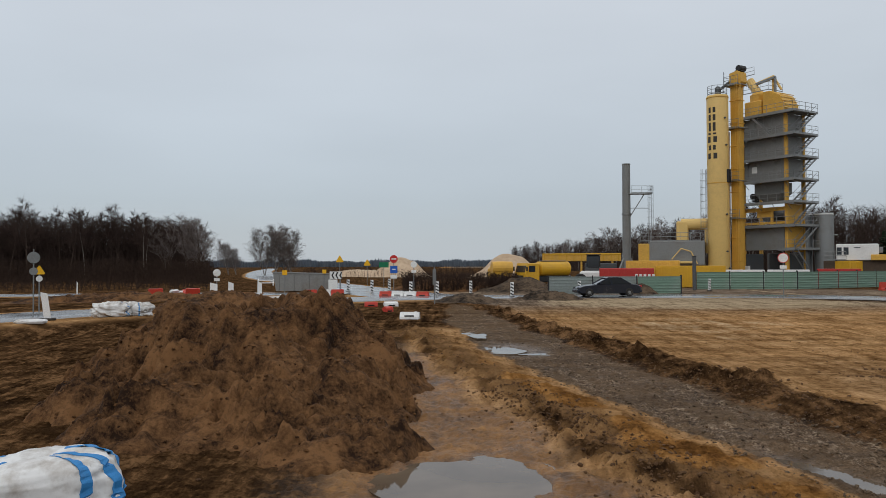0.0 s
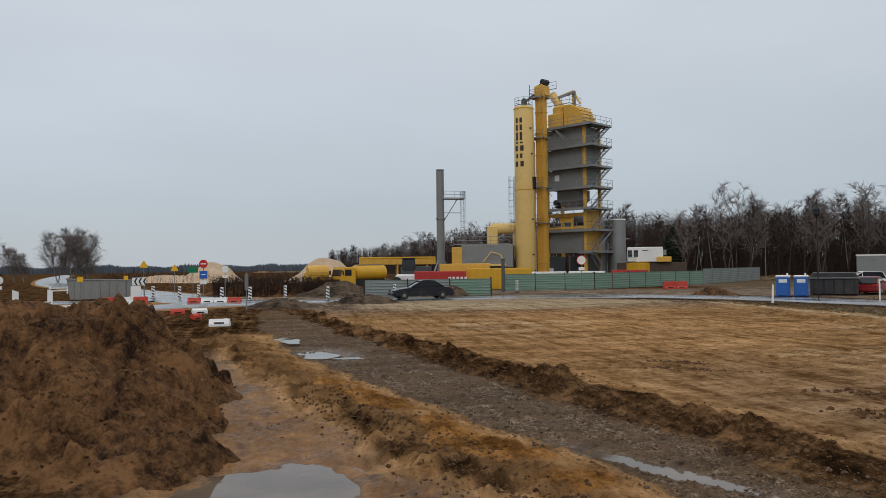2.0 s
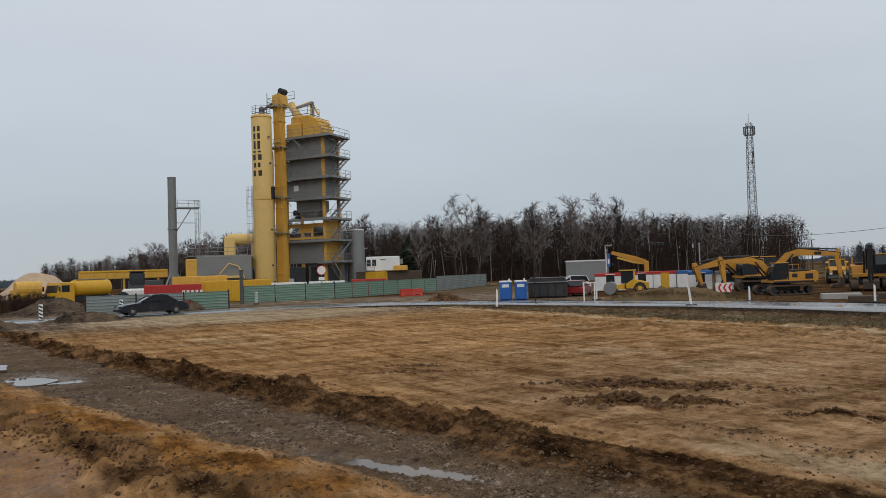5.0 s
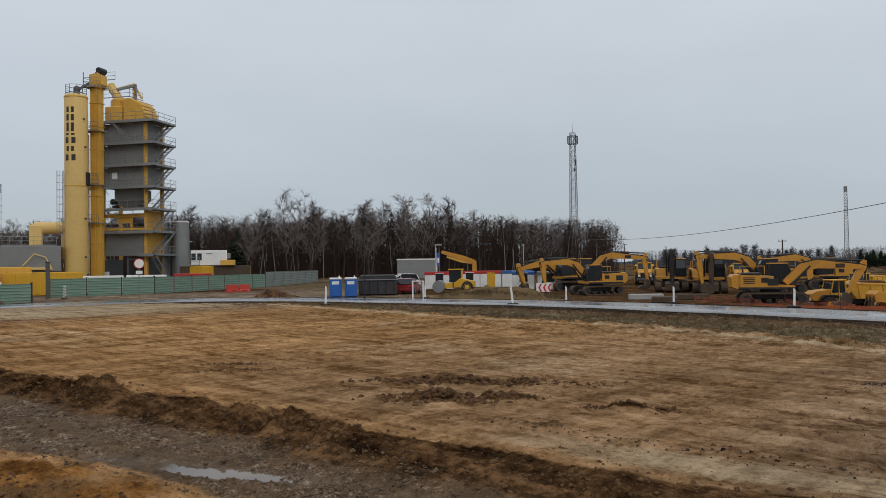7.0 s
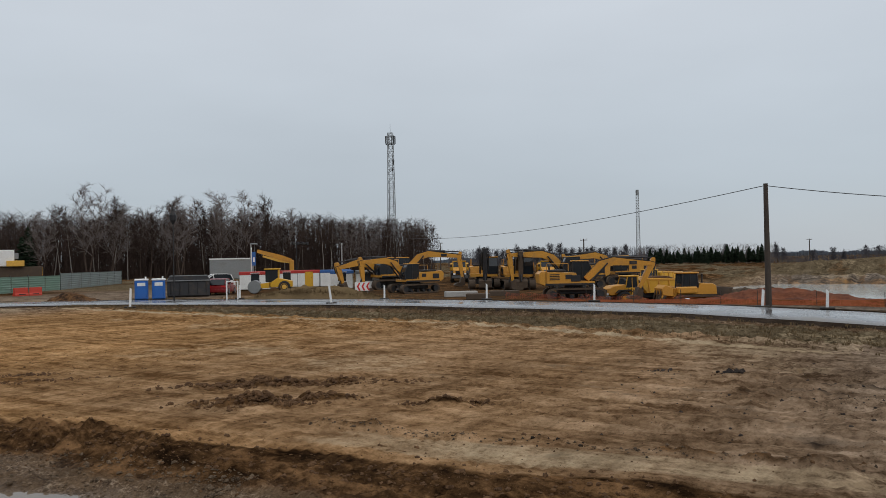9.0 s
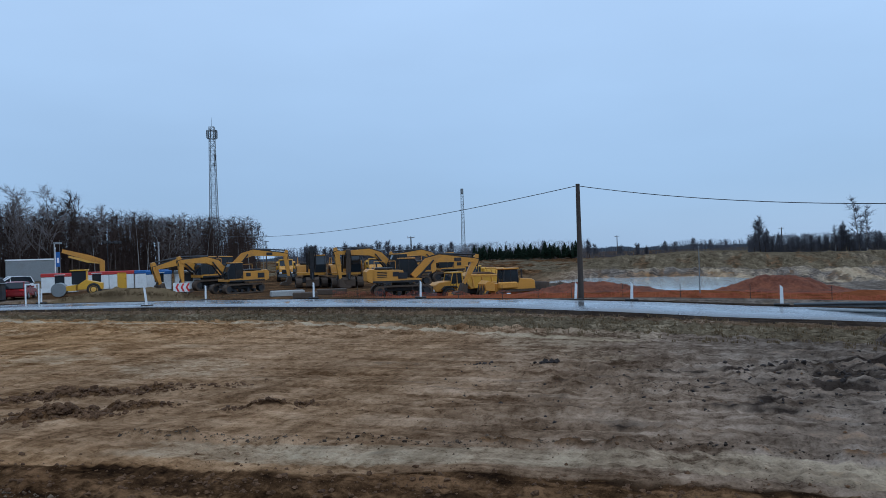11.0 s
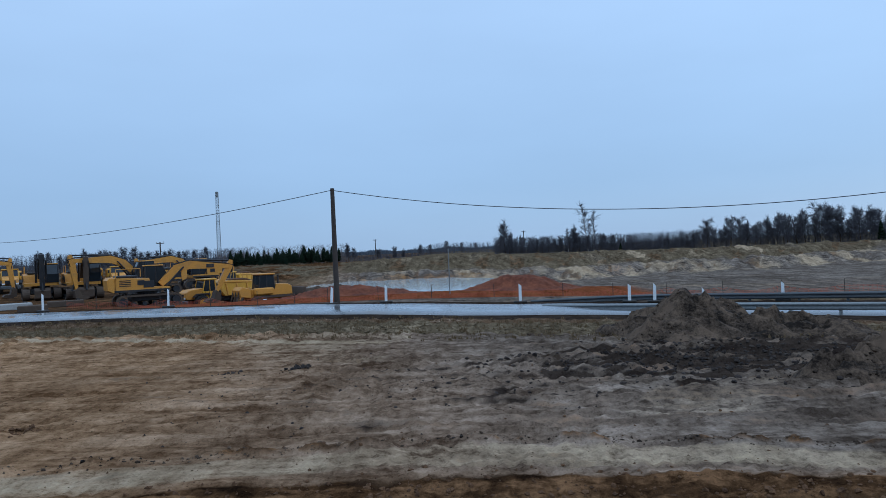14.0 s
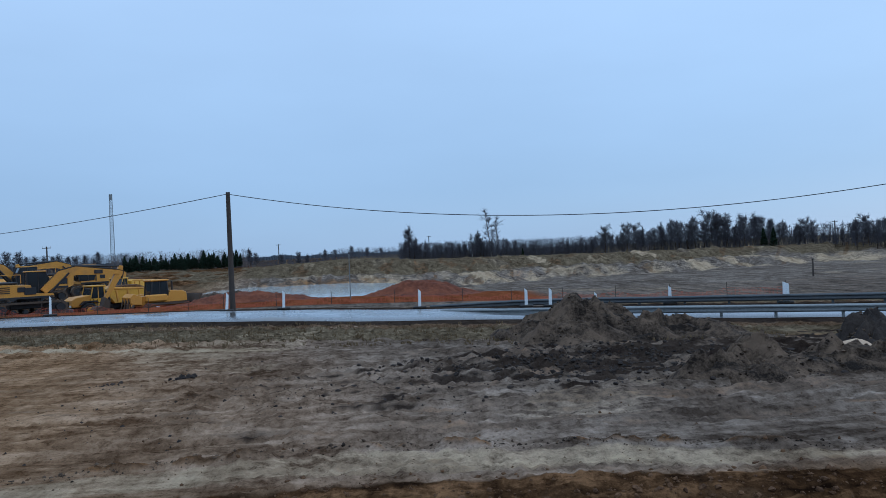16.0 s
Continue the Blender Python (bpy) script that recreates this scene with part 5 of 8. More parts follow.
def far_woods(name, lo, hi, d, z0, low, high, label, seed, mat=None, step=0.1):
    """A distant line of woodland: many pointed clumps side by side."""
    rnd = random.Random(seed)
    v, f = [], []
    a = lo
    while a < hi:
        h = low + (high - low) * (0.5 + 0.5 * math.sin(a * 1.7 + seed) * math.sin(a * 0.61 + 2 * seed)) * rnd.uniform(0.6, 1.1)
        dd = d * rnd.uniform(0.97, 1.05)
        w = radians(step) * d * rnd.uniform(1.0, 2.2)
        x, y = polar(a, dd)
        t = Vector((math.cos(radians(a)), -math.sin(radians(a)), 0))
        o = len(v)
        c = Vector((x, y, z0 - 3))
        n = Vector((-t.y, t.x, 0)) * w * 0.5
        mid = Vector((0, 0, 3 + h * rnd.uniform(0.5, 0.75)))
        v += [c - t * w * 0.55, c + n, c + t * w * 0.55, c - n, c - t * w * 0.5 + mid, c + n + mid, c + t * w * 0.5 + mid, c - n + mid, c + Vector((0, 0, h + 3))]
        f += [(o, o + 1, o + 5, o + 4), (o + 1, o + 2, o + 6, o + 5), (o + 2, o + 3, o + 7, o + 6), (o + 3, o, o + 4, o + 7), (o + 4, o + 5, o + 8), (o + 5, o + 6, o + 8), (o + 6, o + 7, o + 8), (o + 7, o + 4, o + 8)]
        a += step * rnd.uniform(0.5, 1.2)
    me = bpy.data.meshes.new(name)
    me.from_pydata([tuple(p) for p in v], [], f)
    me.materials.append(mat or FAR_WOOD_HAZED)
    return tagged(new(name, me), label, "woodland", kind="stuff")


far_woods("far_woods", -22, 12, 1500, 3, 8, 15, "distant woodland on the horizon, its colour blue-grey with painted haze", 1, step=0.06)
far_woods("far_woods", 56, 92, 1400, 3, 2, 8, "thin distant woodland on the horizon, its colour paled with painted haze", 2, step=0.06)


# ---- asphalt mixing plant ----
def railing(parent, pts, z, mat=None, h=1.1):
    """Handrail with posts along a line of (x, y)."""
    g = Geo()
    for a, b in zip(pts, pts[1:]):
        for k in (1.0, 0.55):
            g.rod((*a, z + h * k), (*b, z + h * k), 0.03, n=5)
        n = max(1, int(math.dist(a, b) / 1.1))
        for i in range(n + 1):
            q = (a[0] + (b[0] - a[0]) * i / n, a[1] + (b[1] - a[1]) * i / n)
            g.rod((*q, z), (*q, z + h), 0.028, n=5)
        g.box((math.dist(a, b), 0.02, 0.12), ((a[0] + b[0]) / 2, (a[1] + b[1]) / 2, z + 0.08), (0, 0, math.degrees(math.atan2(b[1] - a[1], b[0] - a[0]))), 0.005)
    return part("railing", g, mat or GREY_STEEL, parent)


def ladder(parent, x, y, z0, z1, ax, ay, cage=True, mat=None):
    """A caged ladder whose open side faces (ax, ay)."""
    g = Geo()
    sx, sy = -ay * 0.25, ax * 0.25
    for s in (-1, 1):
        g.rod((x + s * sx, y + s * sy, z0), (x + s * sx, y + s * sy, z1), 0.03, n=5)
    z = z0 + 0.3
    while z < z1:
        g.rod((x - sx, y - sy, z), (x + sx, y + sy, z), 0.018, n=4)
        z += 0.35
    if cage:
        z = z0 + 2.2
        while z < z1:
            pts = [(x + sx * 1.3 * math.cos(a) * 1.4 + ax * 0.75 * math.sin(a), y + sy * 1.3 * math.cos(a) * 1.4 + ay * 0.75 * math.sin(a), z) for a in [k * math.pi / 6 for k in range(7)]]
            g.path(pts, 0.02, 4)
            z += 0.9
        for a in (math.pi / 4, math.pi / 2, 3 * math.pi / 4):
            q = (x + sx * 1.82 * math.cos(a) + ax * 0.75 * math.sin(a), y + sy * 1.82 * math.cos(a) + ay * 0.75 * math.sin(a))
            g.rod((*q, z0 + 2.2), (*q, z1), 0.018, n=4)
    return part("ladder", g, mat or GREY_STEEL, parent)


PLANT_Z = 0.68
tower_m = pose(42.8, 103.2, PLANT_Z, 0, 0, -57.5)
tower = thing("mixing_tower", tower_m, "tall grey and yellow asphalt mixing tower with galleries and stairs", "plant tower")
W, D = 6.4, 3.6          # face towards the site road, and depth
FLOORS = [4.4, 7.4, 10.4, 13.3, 16.2, 19.1, 22.0]
for sx in (-1, 1):
    for sy in (-1, 1):
        part("column", Geo().box((0.42, 0.42, 22.0), (sx * W / 2, sy * D / 2, 11.0), bevel=0.05), YELLOW, tower)
for z0, z1 in ((13.4, 16.1), (16.3, 19.0), (19.2, 21.9)):
    part("cladding_panel", Geo().box((W - 0.3, 0.12, z1 - z0), (0, -D / 2 - 0.02, (z0 + z1) / 2), bevel=0.03), GREY_PANEL, tower)
    part("cladding_panel", Geo().box((0.12, D - 0.3, z1 - z0), (W / 2 + 0.02, 0, (z0 + z1) / 2), bevel=0.03), GREY_PANEL, tower)
    part("cladding_panel", Geo().box((0.12, D - 0.3, z1 - z0), (-W / 2 - 0.02, 0, (z0 + z1) / 2), bevel=0.03), GREY_PANEL, tower)
    part("cladding_panel", Geo().box((W - 0.3, 0.12, z1 - z0), (0, D / 2 + 0.02, (z0 + z1) / 2), bevel=0.03), GREY_PANEL, tower)
    g = Geo()
    for i in range(5):
        g.box((0.09, 0.06, z1 - z0 - 0.1), (-W / 2 + 0.8 + i * 1.2, -D / 2 - 0.1, (z0 + z1) / 2), bevel=0.02)
    g.box((W - 0.5, 0.05, 0.1), (0, -D / 2 - 0.1, z0 + 1.0), bevel=0.02)
    part("stiffener", g, GREY_PANEL, tower)
part("inspection_door", Geo().box((0.8, 0.08, 0.9), (-1.4, -D / 2 - 0.13, 15.0), bevel=0.03), WHITE, tower, "small pale inspection door")
part("cladding_panel", Geo().box((W - 0.5, 0.14, 3.0), (-0.1, -D / 2 + 0.02, 5.85), bevel=0.04), GREY_STEEL, tower, "light grey panel of the loading bin")
part("cladding_panel", Geo().box((0.14, D - 0.5, 3.4), (W / 2 - 0.02, 0, 5.8), bevel=0.04), YELLOW, tower)
part("cladding_panel", Geo().box((0.14, D - 0.5, 2.6), (W / 2 - 0.02, 0, 9.0), bevel=0.04), YELLOW, tower)
part("weigh_hopper", Geo().add([(x * s, y * s * 0.6, z) for z, s in ((13.2, 1), (11.8, 1), (10.7, 0.45)) for x, y in ((-2.0, -1.9), (2.0, -1.9), (2.0, 1.9), (-2.0, 1.9))],
                               [(0, 1, 5, 4), (1, 2, 6, 5), (2, 3, 7, 6), (3, 0, 4, 7), (4, 5, 9, 8), (5, 6, 10, 9), (6, 7, 11, 10), (7, 4, 8, 11), (0, 3, 2, 1), (8, 9, 10, 11)]), GREY_PANEL, tower)
part("mixer_drum", Geo().lathe([(0.0, -1.6), (0.95, -1.6), (1.0, -1.4), (1.0, 1.4), (0.95, 1.6), (0.0, 1.6)], (0.2, 0.2, 8.9), "y", 18), GREY_DARK, tower, smooth=False)
part("mixer_motor", Geo().lathe([(0, -0.7), (0.42, -0.7), (0.42, 0.7), (0, 0.7)], (-2.2, -0.6, 11.6), "y", 14).box((0.5, 1.0, 0.3), (-2.2, -0.6, 11.0)), BLACK_METAL, tower)
part("mixer_frame", Geo().box((W, 0.2, 0.5), (0, -D / 2 + 0.1, 9.7)).box((W, 0.2, 0.3), (0, -D / 2 + 0.1, 7.9)).box((0.3, 0.3, 2.2), (0.9, -D / 2 + 0.2, 8.8)).box((2.4, 0.2, 0.9), (-0.2, -D / 2 + 0.4, 9.1)), YELLOW, tower)
part("drive_through_wall", Geo().box((0.3, D, 3.8), (-W / 2 + 0.2, 0, 2.0)).box((0.3, D, 3.8), (0.4, 0, 2.0)).box((0.3, D, 3.8), (W / 2 - 0.2, 0, 2.0)), GREY_DARK, tower)
part("cabinet", Geo().box((1.1, 0.6, 1.4), (-2.2, -D / 2 - 1.2, 1.6), bevel=0.04), WHITE, tower, "white electrical cabinet")
for i, z in enumerate(FLOORS):
    x1 = W / 2 + (1.75 if i else 1.75)
    x0 = -W / 2 - (0.55 if i not in (3,) else 3.6)
    g = Geo().box((x1 - x0, 1.0, 0.16), ((x0 + x1) / 2, -D / 2 - 0.6, z), bevel=0.02)
    if i == 0:
        g = Geo().box((2.2, 1.0, 0.16), (W / 2 + 0.6, -D / 2 - 0.6, z), bevel=0.02)
        x0 = W / 2 - 0.5
    g.box((1.75, D + 1.2, 0.16), (W / 2 + 0.9, 0.05, z), bevel=0.02)
    g.box((x1 - x0, 0.1, 0.28), ((x0 + x1) / 2, -D / 2 - 1.1, z - 0.03), bevel=0.02)
    for k in range(4):
        xx = x0 + (x1 - x0) * (k + 0.5) / 4
        g.rod((xx, -D / 2 - 1.0, z), (xx, -D / 2 - 0.05, z - 0.8), 0.04, n=5)
    part("gallery_floor", g, GREY_STEEL, tower)
    railing(tower, [(x0, -D / 2 - 0.1), (x0, -D / 2 - 1.1), (x1, -D / 2 - 1.1), (x1, D / 2 + 0.6)], z + 0.08)
    if i:
        zl = FLOORS[i - 1]
        s = Geo()
        ya, yb = (-D / 2 - 0.2, D / 2 + 0.4)
        for o in (-0.4, 0.4):
            s.box((0.06, math.hypot(yb - ya, z - zl), 0.24), (W / 2 + 1.25 + o, (ya + yb) / 2, (z + zl) / 2), (math.degrees(math.atan2(z - zl, yb - ya)), 0, 0), 0.02)
            s.rod((W / 2 + 1.25 + o, ya, zl + 1.0), (W / 2 + 1.25 + o, yb, z + 1.0), 0.03, n=5)
        for k in range(12):
            t = (k + 0.5) / 12
            s.box((0.8, 0.26, 0.04), (W / 2 + 1.25, ya + (yb - ya) * t, zl + (z - zl) * t), bevel=0.008)
        part("stair_flight", s, GREY_STEEL, tower)
s = Geo()
for o in (-0.4, 0.4):
    s.box((0.06, math.hypot(4.4, 4.4), 0.24), (W / 2 + 1.25 + o, 0.0, 2.2), (-45, 0, 0), 0.02)
for k in range(16):
    t = (k + 0.5) / 16
    s.box((0.8, 0.26, 0.04), (W / 2 + 1.25, 2.2 - 4.4 * t, 4.4 * t), bevel=0.008)
part("stair_flight", s, GREY_STEEL, tower)
# front stairs between the top galleries
s = Geo()
for o in (-0.35, 0.35):
    s.box((math.hypot(2.6, 2.9), 0.06, 0.24), (0.2, -D / 2 - 0.7 + o, 20.55), (0, -math.degrees(math.atan2(-2.9, 2.6)) - 0, 0), 0.02)
part("stair_flight", s, GREY_STEEL, tower)
# screen housing and hoppers on top
hood = [(-0.4, 22.2), (2.9, 22.2), (2.9, 23.2), (2.2, 24.6), (0.6, 25.4), (-0.4, 25.4)]
part("screen_housing", Geo().prism(hood, -1.5, 1.5, inset=0.05), YELLOW, tower, "yellow ribbed screen housing")
g = Geo()
for k in range(5):
    z = 22.8 + k * 0.5
    g.box((0.12, 3.1, 0.1), (2.95 - max(0, z - 23.2) * 0.5, 0, z), bevel=0.02)
part("rib", g, YELLOW_PALE, tower)
part("hot_bin", Geo().box((2.6, 3.0, 2.2), (-1.9, 0, 23.3), bevel=0.1).lathe([(0, 0), (1.1, 0), (1.1, 0.9), (0.5, 1.5), (0, 1.5)], (-1.9, -0.2, 24.4), "z", 14), YELLOW, tower)
part("chute", Geo().rod((-3.1, -0.4, 27.6), (-1.6, -0.2, 25.0), 0.55, 0.62, 10), YELLOW_PALE, tower)
part("vent_pipe", Geo().rod((0.2, 0, 25.4), (0.2, 0, 27.6), 0.16).rod((0.2, 0, 27.6), (1.3, 0.2, 25.6), 0.16).rod((-3.0, 0, 26.9), (0.3, 0, 27.5), 0.22), YELLOW_PALE, tower)
part("hoist_beam", Geo().box((4.2, 0.25, 0.35), (-1.2, -0.4, 27.0), (0, -8, 0)).box((0.25, 0.25, 2.2), (0.8, -0.4, 26.2)), GREY_STEEL, tower)
railing(tower, [(-3.3, -1.5), (0.6, -1.5), (0.6, 1.4)], 25.5)
railing(tower, [(-3.6, -1.2), (-1.8, -1.2)], 28.0)

# hot elevator
elev = thing("bucket_elevator", pose(37.6, 101.8, PLANT_Z, 0, 0, -57.5), "tall yellow bucket elevator shaft beside the mixing tower", "elevator")
g = Geo().box((1.25, 1.1, 25.9), (0, 0, 12.95), bevel=0.06)
part("shaft", g, YELLOW, elev)
for z in range(3, 27, 3):
    part("flange", Geo().box((1.42, 1.26, 0.12), (0, 0, z), bevel=0.02), YELLOW, elev)
part("head", Geo().prism([(-0.68, 25.8), (0.7, 25.8), (1.15, 26.3), (1.05, 27.5), (0.6, 27.9), (-0.68, 27.7)], -0.62, 0.62, inset=0.03), YELLOW, elev, "stained yellow elevator head")
part("motor", Geo().lathe([(0, -0.6), (0.4, -0.6), (0.42, 0.6), (0, 0.6)], (0.7, 0, 28.15), "y", 12).box((1.0, 0.8, 0.3), (0.5, 0, 27.85)), BLACK_METAL, elev)
for z in (8.5, 13.4, 20.3, 26.0):
    part("platform", Geo().box((2.3, 2.0, 0.12), (0, -0.2, z), bevel=0.02), GREY_STEEL, elev)
    railing(elev, [(-1.1, 0.6), (-1.1, -1.2), (1.1, -1.2)], z + 0.05)
ladder(elev, 0.9, -0.8, 0.2, 27.0, 0.3, -0.9, True, YELLOW)
part("vent_pipe", Geo().rod((-1.1, -0.3, 1.0), (-1.1, -0.3, 20.0), 0.16, n=10), WHITE, elev, "pale riser pipe")

# tall silo
silo = thing("filler_silo", pose(34.9, 101.4, PLANT_Z), "slender pale yellow storage silo with dark vertical marking", "silo")
part("shell", Geo().lathe([(0, 0), (1.32, 0), (1.36, 0.1), (1.36, 24.4), (1.3, 24.6), (0, 24.9)], (0, 0, 0), "z", 40), YELLOW_PALE, silo, smooth=True)
for z in (0.1, 13.1, 24.3):
    part("seam_ring", Geo().lathe([(1.36, -0.06), (1.41, -0.05), (1.41, 0.05), (1.36, 0.06)], (0, 0, z), "z", 40), YELLOW, silo)
railing(silo, [(1.25 * math.cos(a), 1.25 * math.sin(a)) for a in [k * math.pi / 5 for k in range(11)]], 24.7)
part("top_filter", Geo().lathe([(0, 0), (0.4, 0), (0.4, 0.9), (0.2, 1.1), (0, 1.1)], (0.2, 0.3, 24.8), "z", 14).rod((0.3, 0, 25.4), (1.9, 0.8, 26.6), 0.18).rod((1.0, 0.3, 26.0), (1.0, 0.3, 27.8), 0.05), GREY_DARK, silo)
ladder(silo, -1.5, 0.2, 5.0, 15.0, -1, 0.05)
for a, z in ((-62, 4.2), (-62, 9.0), (-62, 18.0), (-70, 21.5), (-45, 2.0)):
    part("nozzle", Geo().rod((1.3 * math.cos(radians(a)), 1.3 * math.sin(radians(a)), z), (1.55 * math.cos(radians(a)), 1.55 * math.sin(radians(a)), z), 0.12), GREY_DARK, silo)
part("doorway_frame", Geo().box((0.7, 0.3, 1.7), (1.05, -0.95, 14.0), (0, 0, 42), 0.03), BLACK_METAL, silo, "dark hatch frame")
# the marking runs up the shell as plain strokes
for k, (h, tall, wide) in enumerate(((16.6, 0.75, 1.35), (17.7, 0.62, 1.0), (18.75, 0.75, 1.35), (19.5, 0.24, 1.15), (20.4, 1.1, 1.0), (21.6, 0.8, 1.0), (22.6, 0.7, 1.0))):
    g = Geo()
    a0 = radians(-140)
    for s in range(2):
        n = 5
        lo, hi = (a0 - wide / 2 / 1.37, a0 - wide / 7 / 1.37) if s == 0 else (a0 + wide / 7 / 1.37, a0 + wide / 2 / 1.37)
        vs, fs = [], []
        for i in range(n):
            a = lo + (hi - lo) * i / (n - 1)
            for r in (1.362, 1.372):
                for z in (h - tall / 2, h + tall / 2):
                    vs.append((r * math.cos(a), r * math.sin(a), z))
        for i in range(n - 1):
            b = i * 4
            fs += [(b + 2, b + 6, b + 7, b + 3), (b, b + 1, b + 5, b + 4), (b + 1, b + 3, b + 7, b + 5), (b, b + 4, b + 6, b + 2)]
        g.add(vs, fs)
    part("painted_stroke", g, LETTER_BLACK, silo, "dark painted stroke")

# chimney with its measuring platform
ch = thing("chimney_stack", pose(26.0, 115.1, 0.7), "grey steel chimney with a braced measuring platform", "chimney")
part("pipe", Geo().lathe([(0, 0), (0.72, 0), (0.62, 4.0), (0.58, 17.3), (0.62, 17.35), (0.62, 17.5), (0.5, 17.5)], (0, 0, 0), "z", 24), GREY_PANEL, ch, smooth=False)
part("collar", Geo().lathe([(0.6, -0.12), (0.7, -0.1), (0.7, 0.1), (0.6, 0.12)], (0, 0, 10.0), "z", 24), GREY_STEEL, ch)
part("platform", Geo().box((3.6, 1.2, 0.12), (1.9, 0, 13.0), bevel=0.02).rod((0.5, 0, 9.6), (2.6, 0, 12.9), 0.07).rod((0.4, 0, 10.9), (3.4, 0, 10.9), 0.05).rod((0.5, 0, 13.0), (0.5, 0, 9.0), 0.06), GREY_STEEL, ch)
railing(ch, [(0.6, -0.6), (3.7, -0.6), (3.7, 0.6)], 13.06)
ladder(ch, 3.4, -0.2, 5.5, 14.2, 0.2, -1)
part("foot_brace", Geo().rod((0.5, -0.2, 3.4), (1.9, -0.6, 0.0), 0.16).rod((-0.5, -0.2, 3.4), (-1.9, -0.6, 0.0), 0.16).box((1.0, 0.5, 3.0), (1.0, -0.3, 1.3), (0, 20, 0)), GREY_STEEL, ch)

# filter house, duct and dryer
fh = thing("filter_house", pose(29.5, 103.5, PLANT_Z, 0, 0, -20), "grey and yellow dust filter house with a fat yellow duct", "filter house")
part("body", Geo().box((7.0, 3.4, 3.2), (0.6, 0, 4.0), bevel=0.08), GREY_PANEL, fh)
part("end_box", Geo().box((1.8, 3.3, 3.8), (-3.4, 0, 3.4), bevel=0.08).box((1.2, 3.0, 1.6), (-4.7, 0, 1.9), bevel=0.08), YELLOW, fh)
part("base_frame", Geo().box((10.0, 3.2, 1.6), (0.2, 0, 1.2), bevel=0.05), YELLOW, fh)
part("duct", Geo().box((1.5, 1.5, 3.0), (1.2, 1.2, 6.8), bevel=0.15).rod((1.0, 1.2, 7.9), (5.2, 1.2, 7.9), 0.75, n=18).rod((4.6, 1.2, 8.1), (4.6, 1.2, 4.0), 0.6, n=18), YELLOW_PALE, fh, "fat pale yellow air duct")
railing(fh, [(-4.0, -1.6), (3.6, -1.6)], 5.6)
part("burner_pipework", Geo().path([(0, -2.2, 3.2), (1.2, -2.2, 4.6), (2.4, -2.0, 4.2), (3.2, -2.2, 2.6)], 0.07, 8).box((3.0, 0.6, 0.3), (1.5, -2.1, 2.8)), YELLOW_PALE, fh)


def steel_tank(x, y, r, top, label):
    t = thing("storage_tank", pose(x, y, PLANT_Z), label, "tank", "bitumen tanks")
    h = top - PLANT_Z
    part("shell", Geo().lathe([(0, 0), (r, 0), (r, h - 0.25), (r * 0.93, h - 0.08), (0, h)], (0, 0, 0), "z", 32), GREY_STEEL, t, smooth=False)
    part("roof_rim", Geo().lathe([(r, -0.06), (r + 0.05, -0.05), (r + 0.05, 0.05), (r, 0.06)], (0, 0, h - 0.25), "z", 32), WHITE, t)
    part("pipe", Geo().rod((r * 0.7, -r * 0.75, 0.2), (r * 0.7, -r * 0.75, h - 1.5), 0.08).rod((r * 0.7, -r * 0.75, h * 0.68), (r * 1.15, -r * 0.75, h * 0.68), 0.07), GREY_STEEL, t)
    return t


steel_tank(48.4, 101.0, 1.15, 9.9, "upright grey steel bitumen tank")
steel_tank(46.3, 102.4, 1.15, 9.9, "upright grey steel bitumen tank beside the tower stairs")

cab = thing("control_cabin", pose(49.6, 95.6, PLANT_Z, 0, 0, -27), "white control cabin raised on a steel base", "cabin")
part("base", Geo().box((9.0, 2.6, 2.9), (1.0, 0.4, 1.45), bevel=0.06), RUST, cab, "brown steel base unit")
part("body", Geo().box((4.6, 2.4, 2.0), (0.2, 0, 3.95), bevel=0.08), WHITE, cab)
part("window", Geo().box((0.55, 0.06, 0.9), (-1.75, -1.2, 4.1), bevel=0.02), GLASS, cab)
part("window", Geo().box((0.55, 0.06, 0.9), (-1.0, -1.2, 4.1), bevel=0.02), GLASS, cab)
part("vent", Geo().box((0.7, 0.06, 0.12), (0.2, -1.2, 4.5), bevel=0.02), GREY_DARK, cab)
part("air_conditioner", Geo().box((0.5, 0.8, 0.7), (2.7, -0.5, 4.2), bevel=0.05), GREY_STEEL, cab)
part("hazard_band", Geo().box((1.9, 1.2, 0.7), (2.6, -0.9, 3.3), bevel=0.04), YELLOW, cab, "yellow steel box")
railing(cab, [(-3.4, -1.4), (-1.0, -1.4)], 2.95)


def steel_box(x, y, z, size, turn, mat, label, ribs=9, name="shipping_container", bars=0):
    c = thing(name, pose(x, y, z, 0, 0, turn), label, "container")
    L, B, H = size
    part("body", Geo().box((L, B, H), (0, 0, H / 2), bevel=0.05), mat, c)
    for i in range(ribs):
        xx = -L / 2 + L * (i + 0.5) / ribs
        part("rib", Geo().box((L / ribs * 0.45, 0.06, H * 0.86), (xx, -B / 2 - 0.02, H / 2), bevel=0.015), mat, c)
    for k in range(bars):
        part("marking", Geo().box((0.28, 0.02, 0.35), (L * 0.18 + k * 0.45, -B / 2 - 0.065, H * 0.62), bevel=0.005), WHITE, c, "plain white marking")
    return c


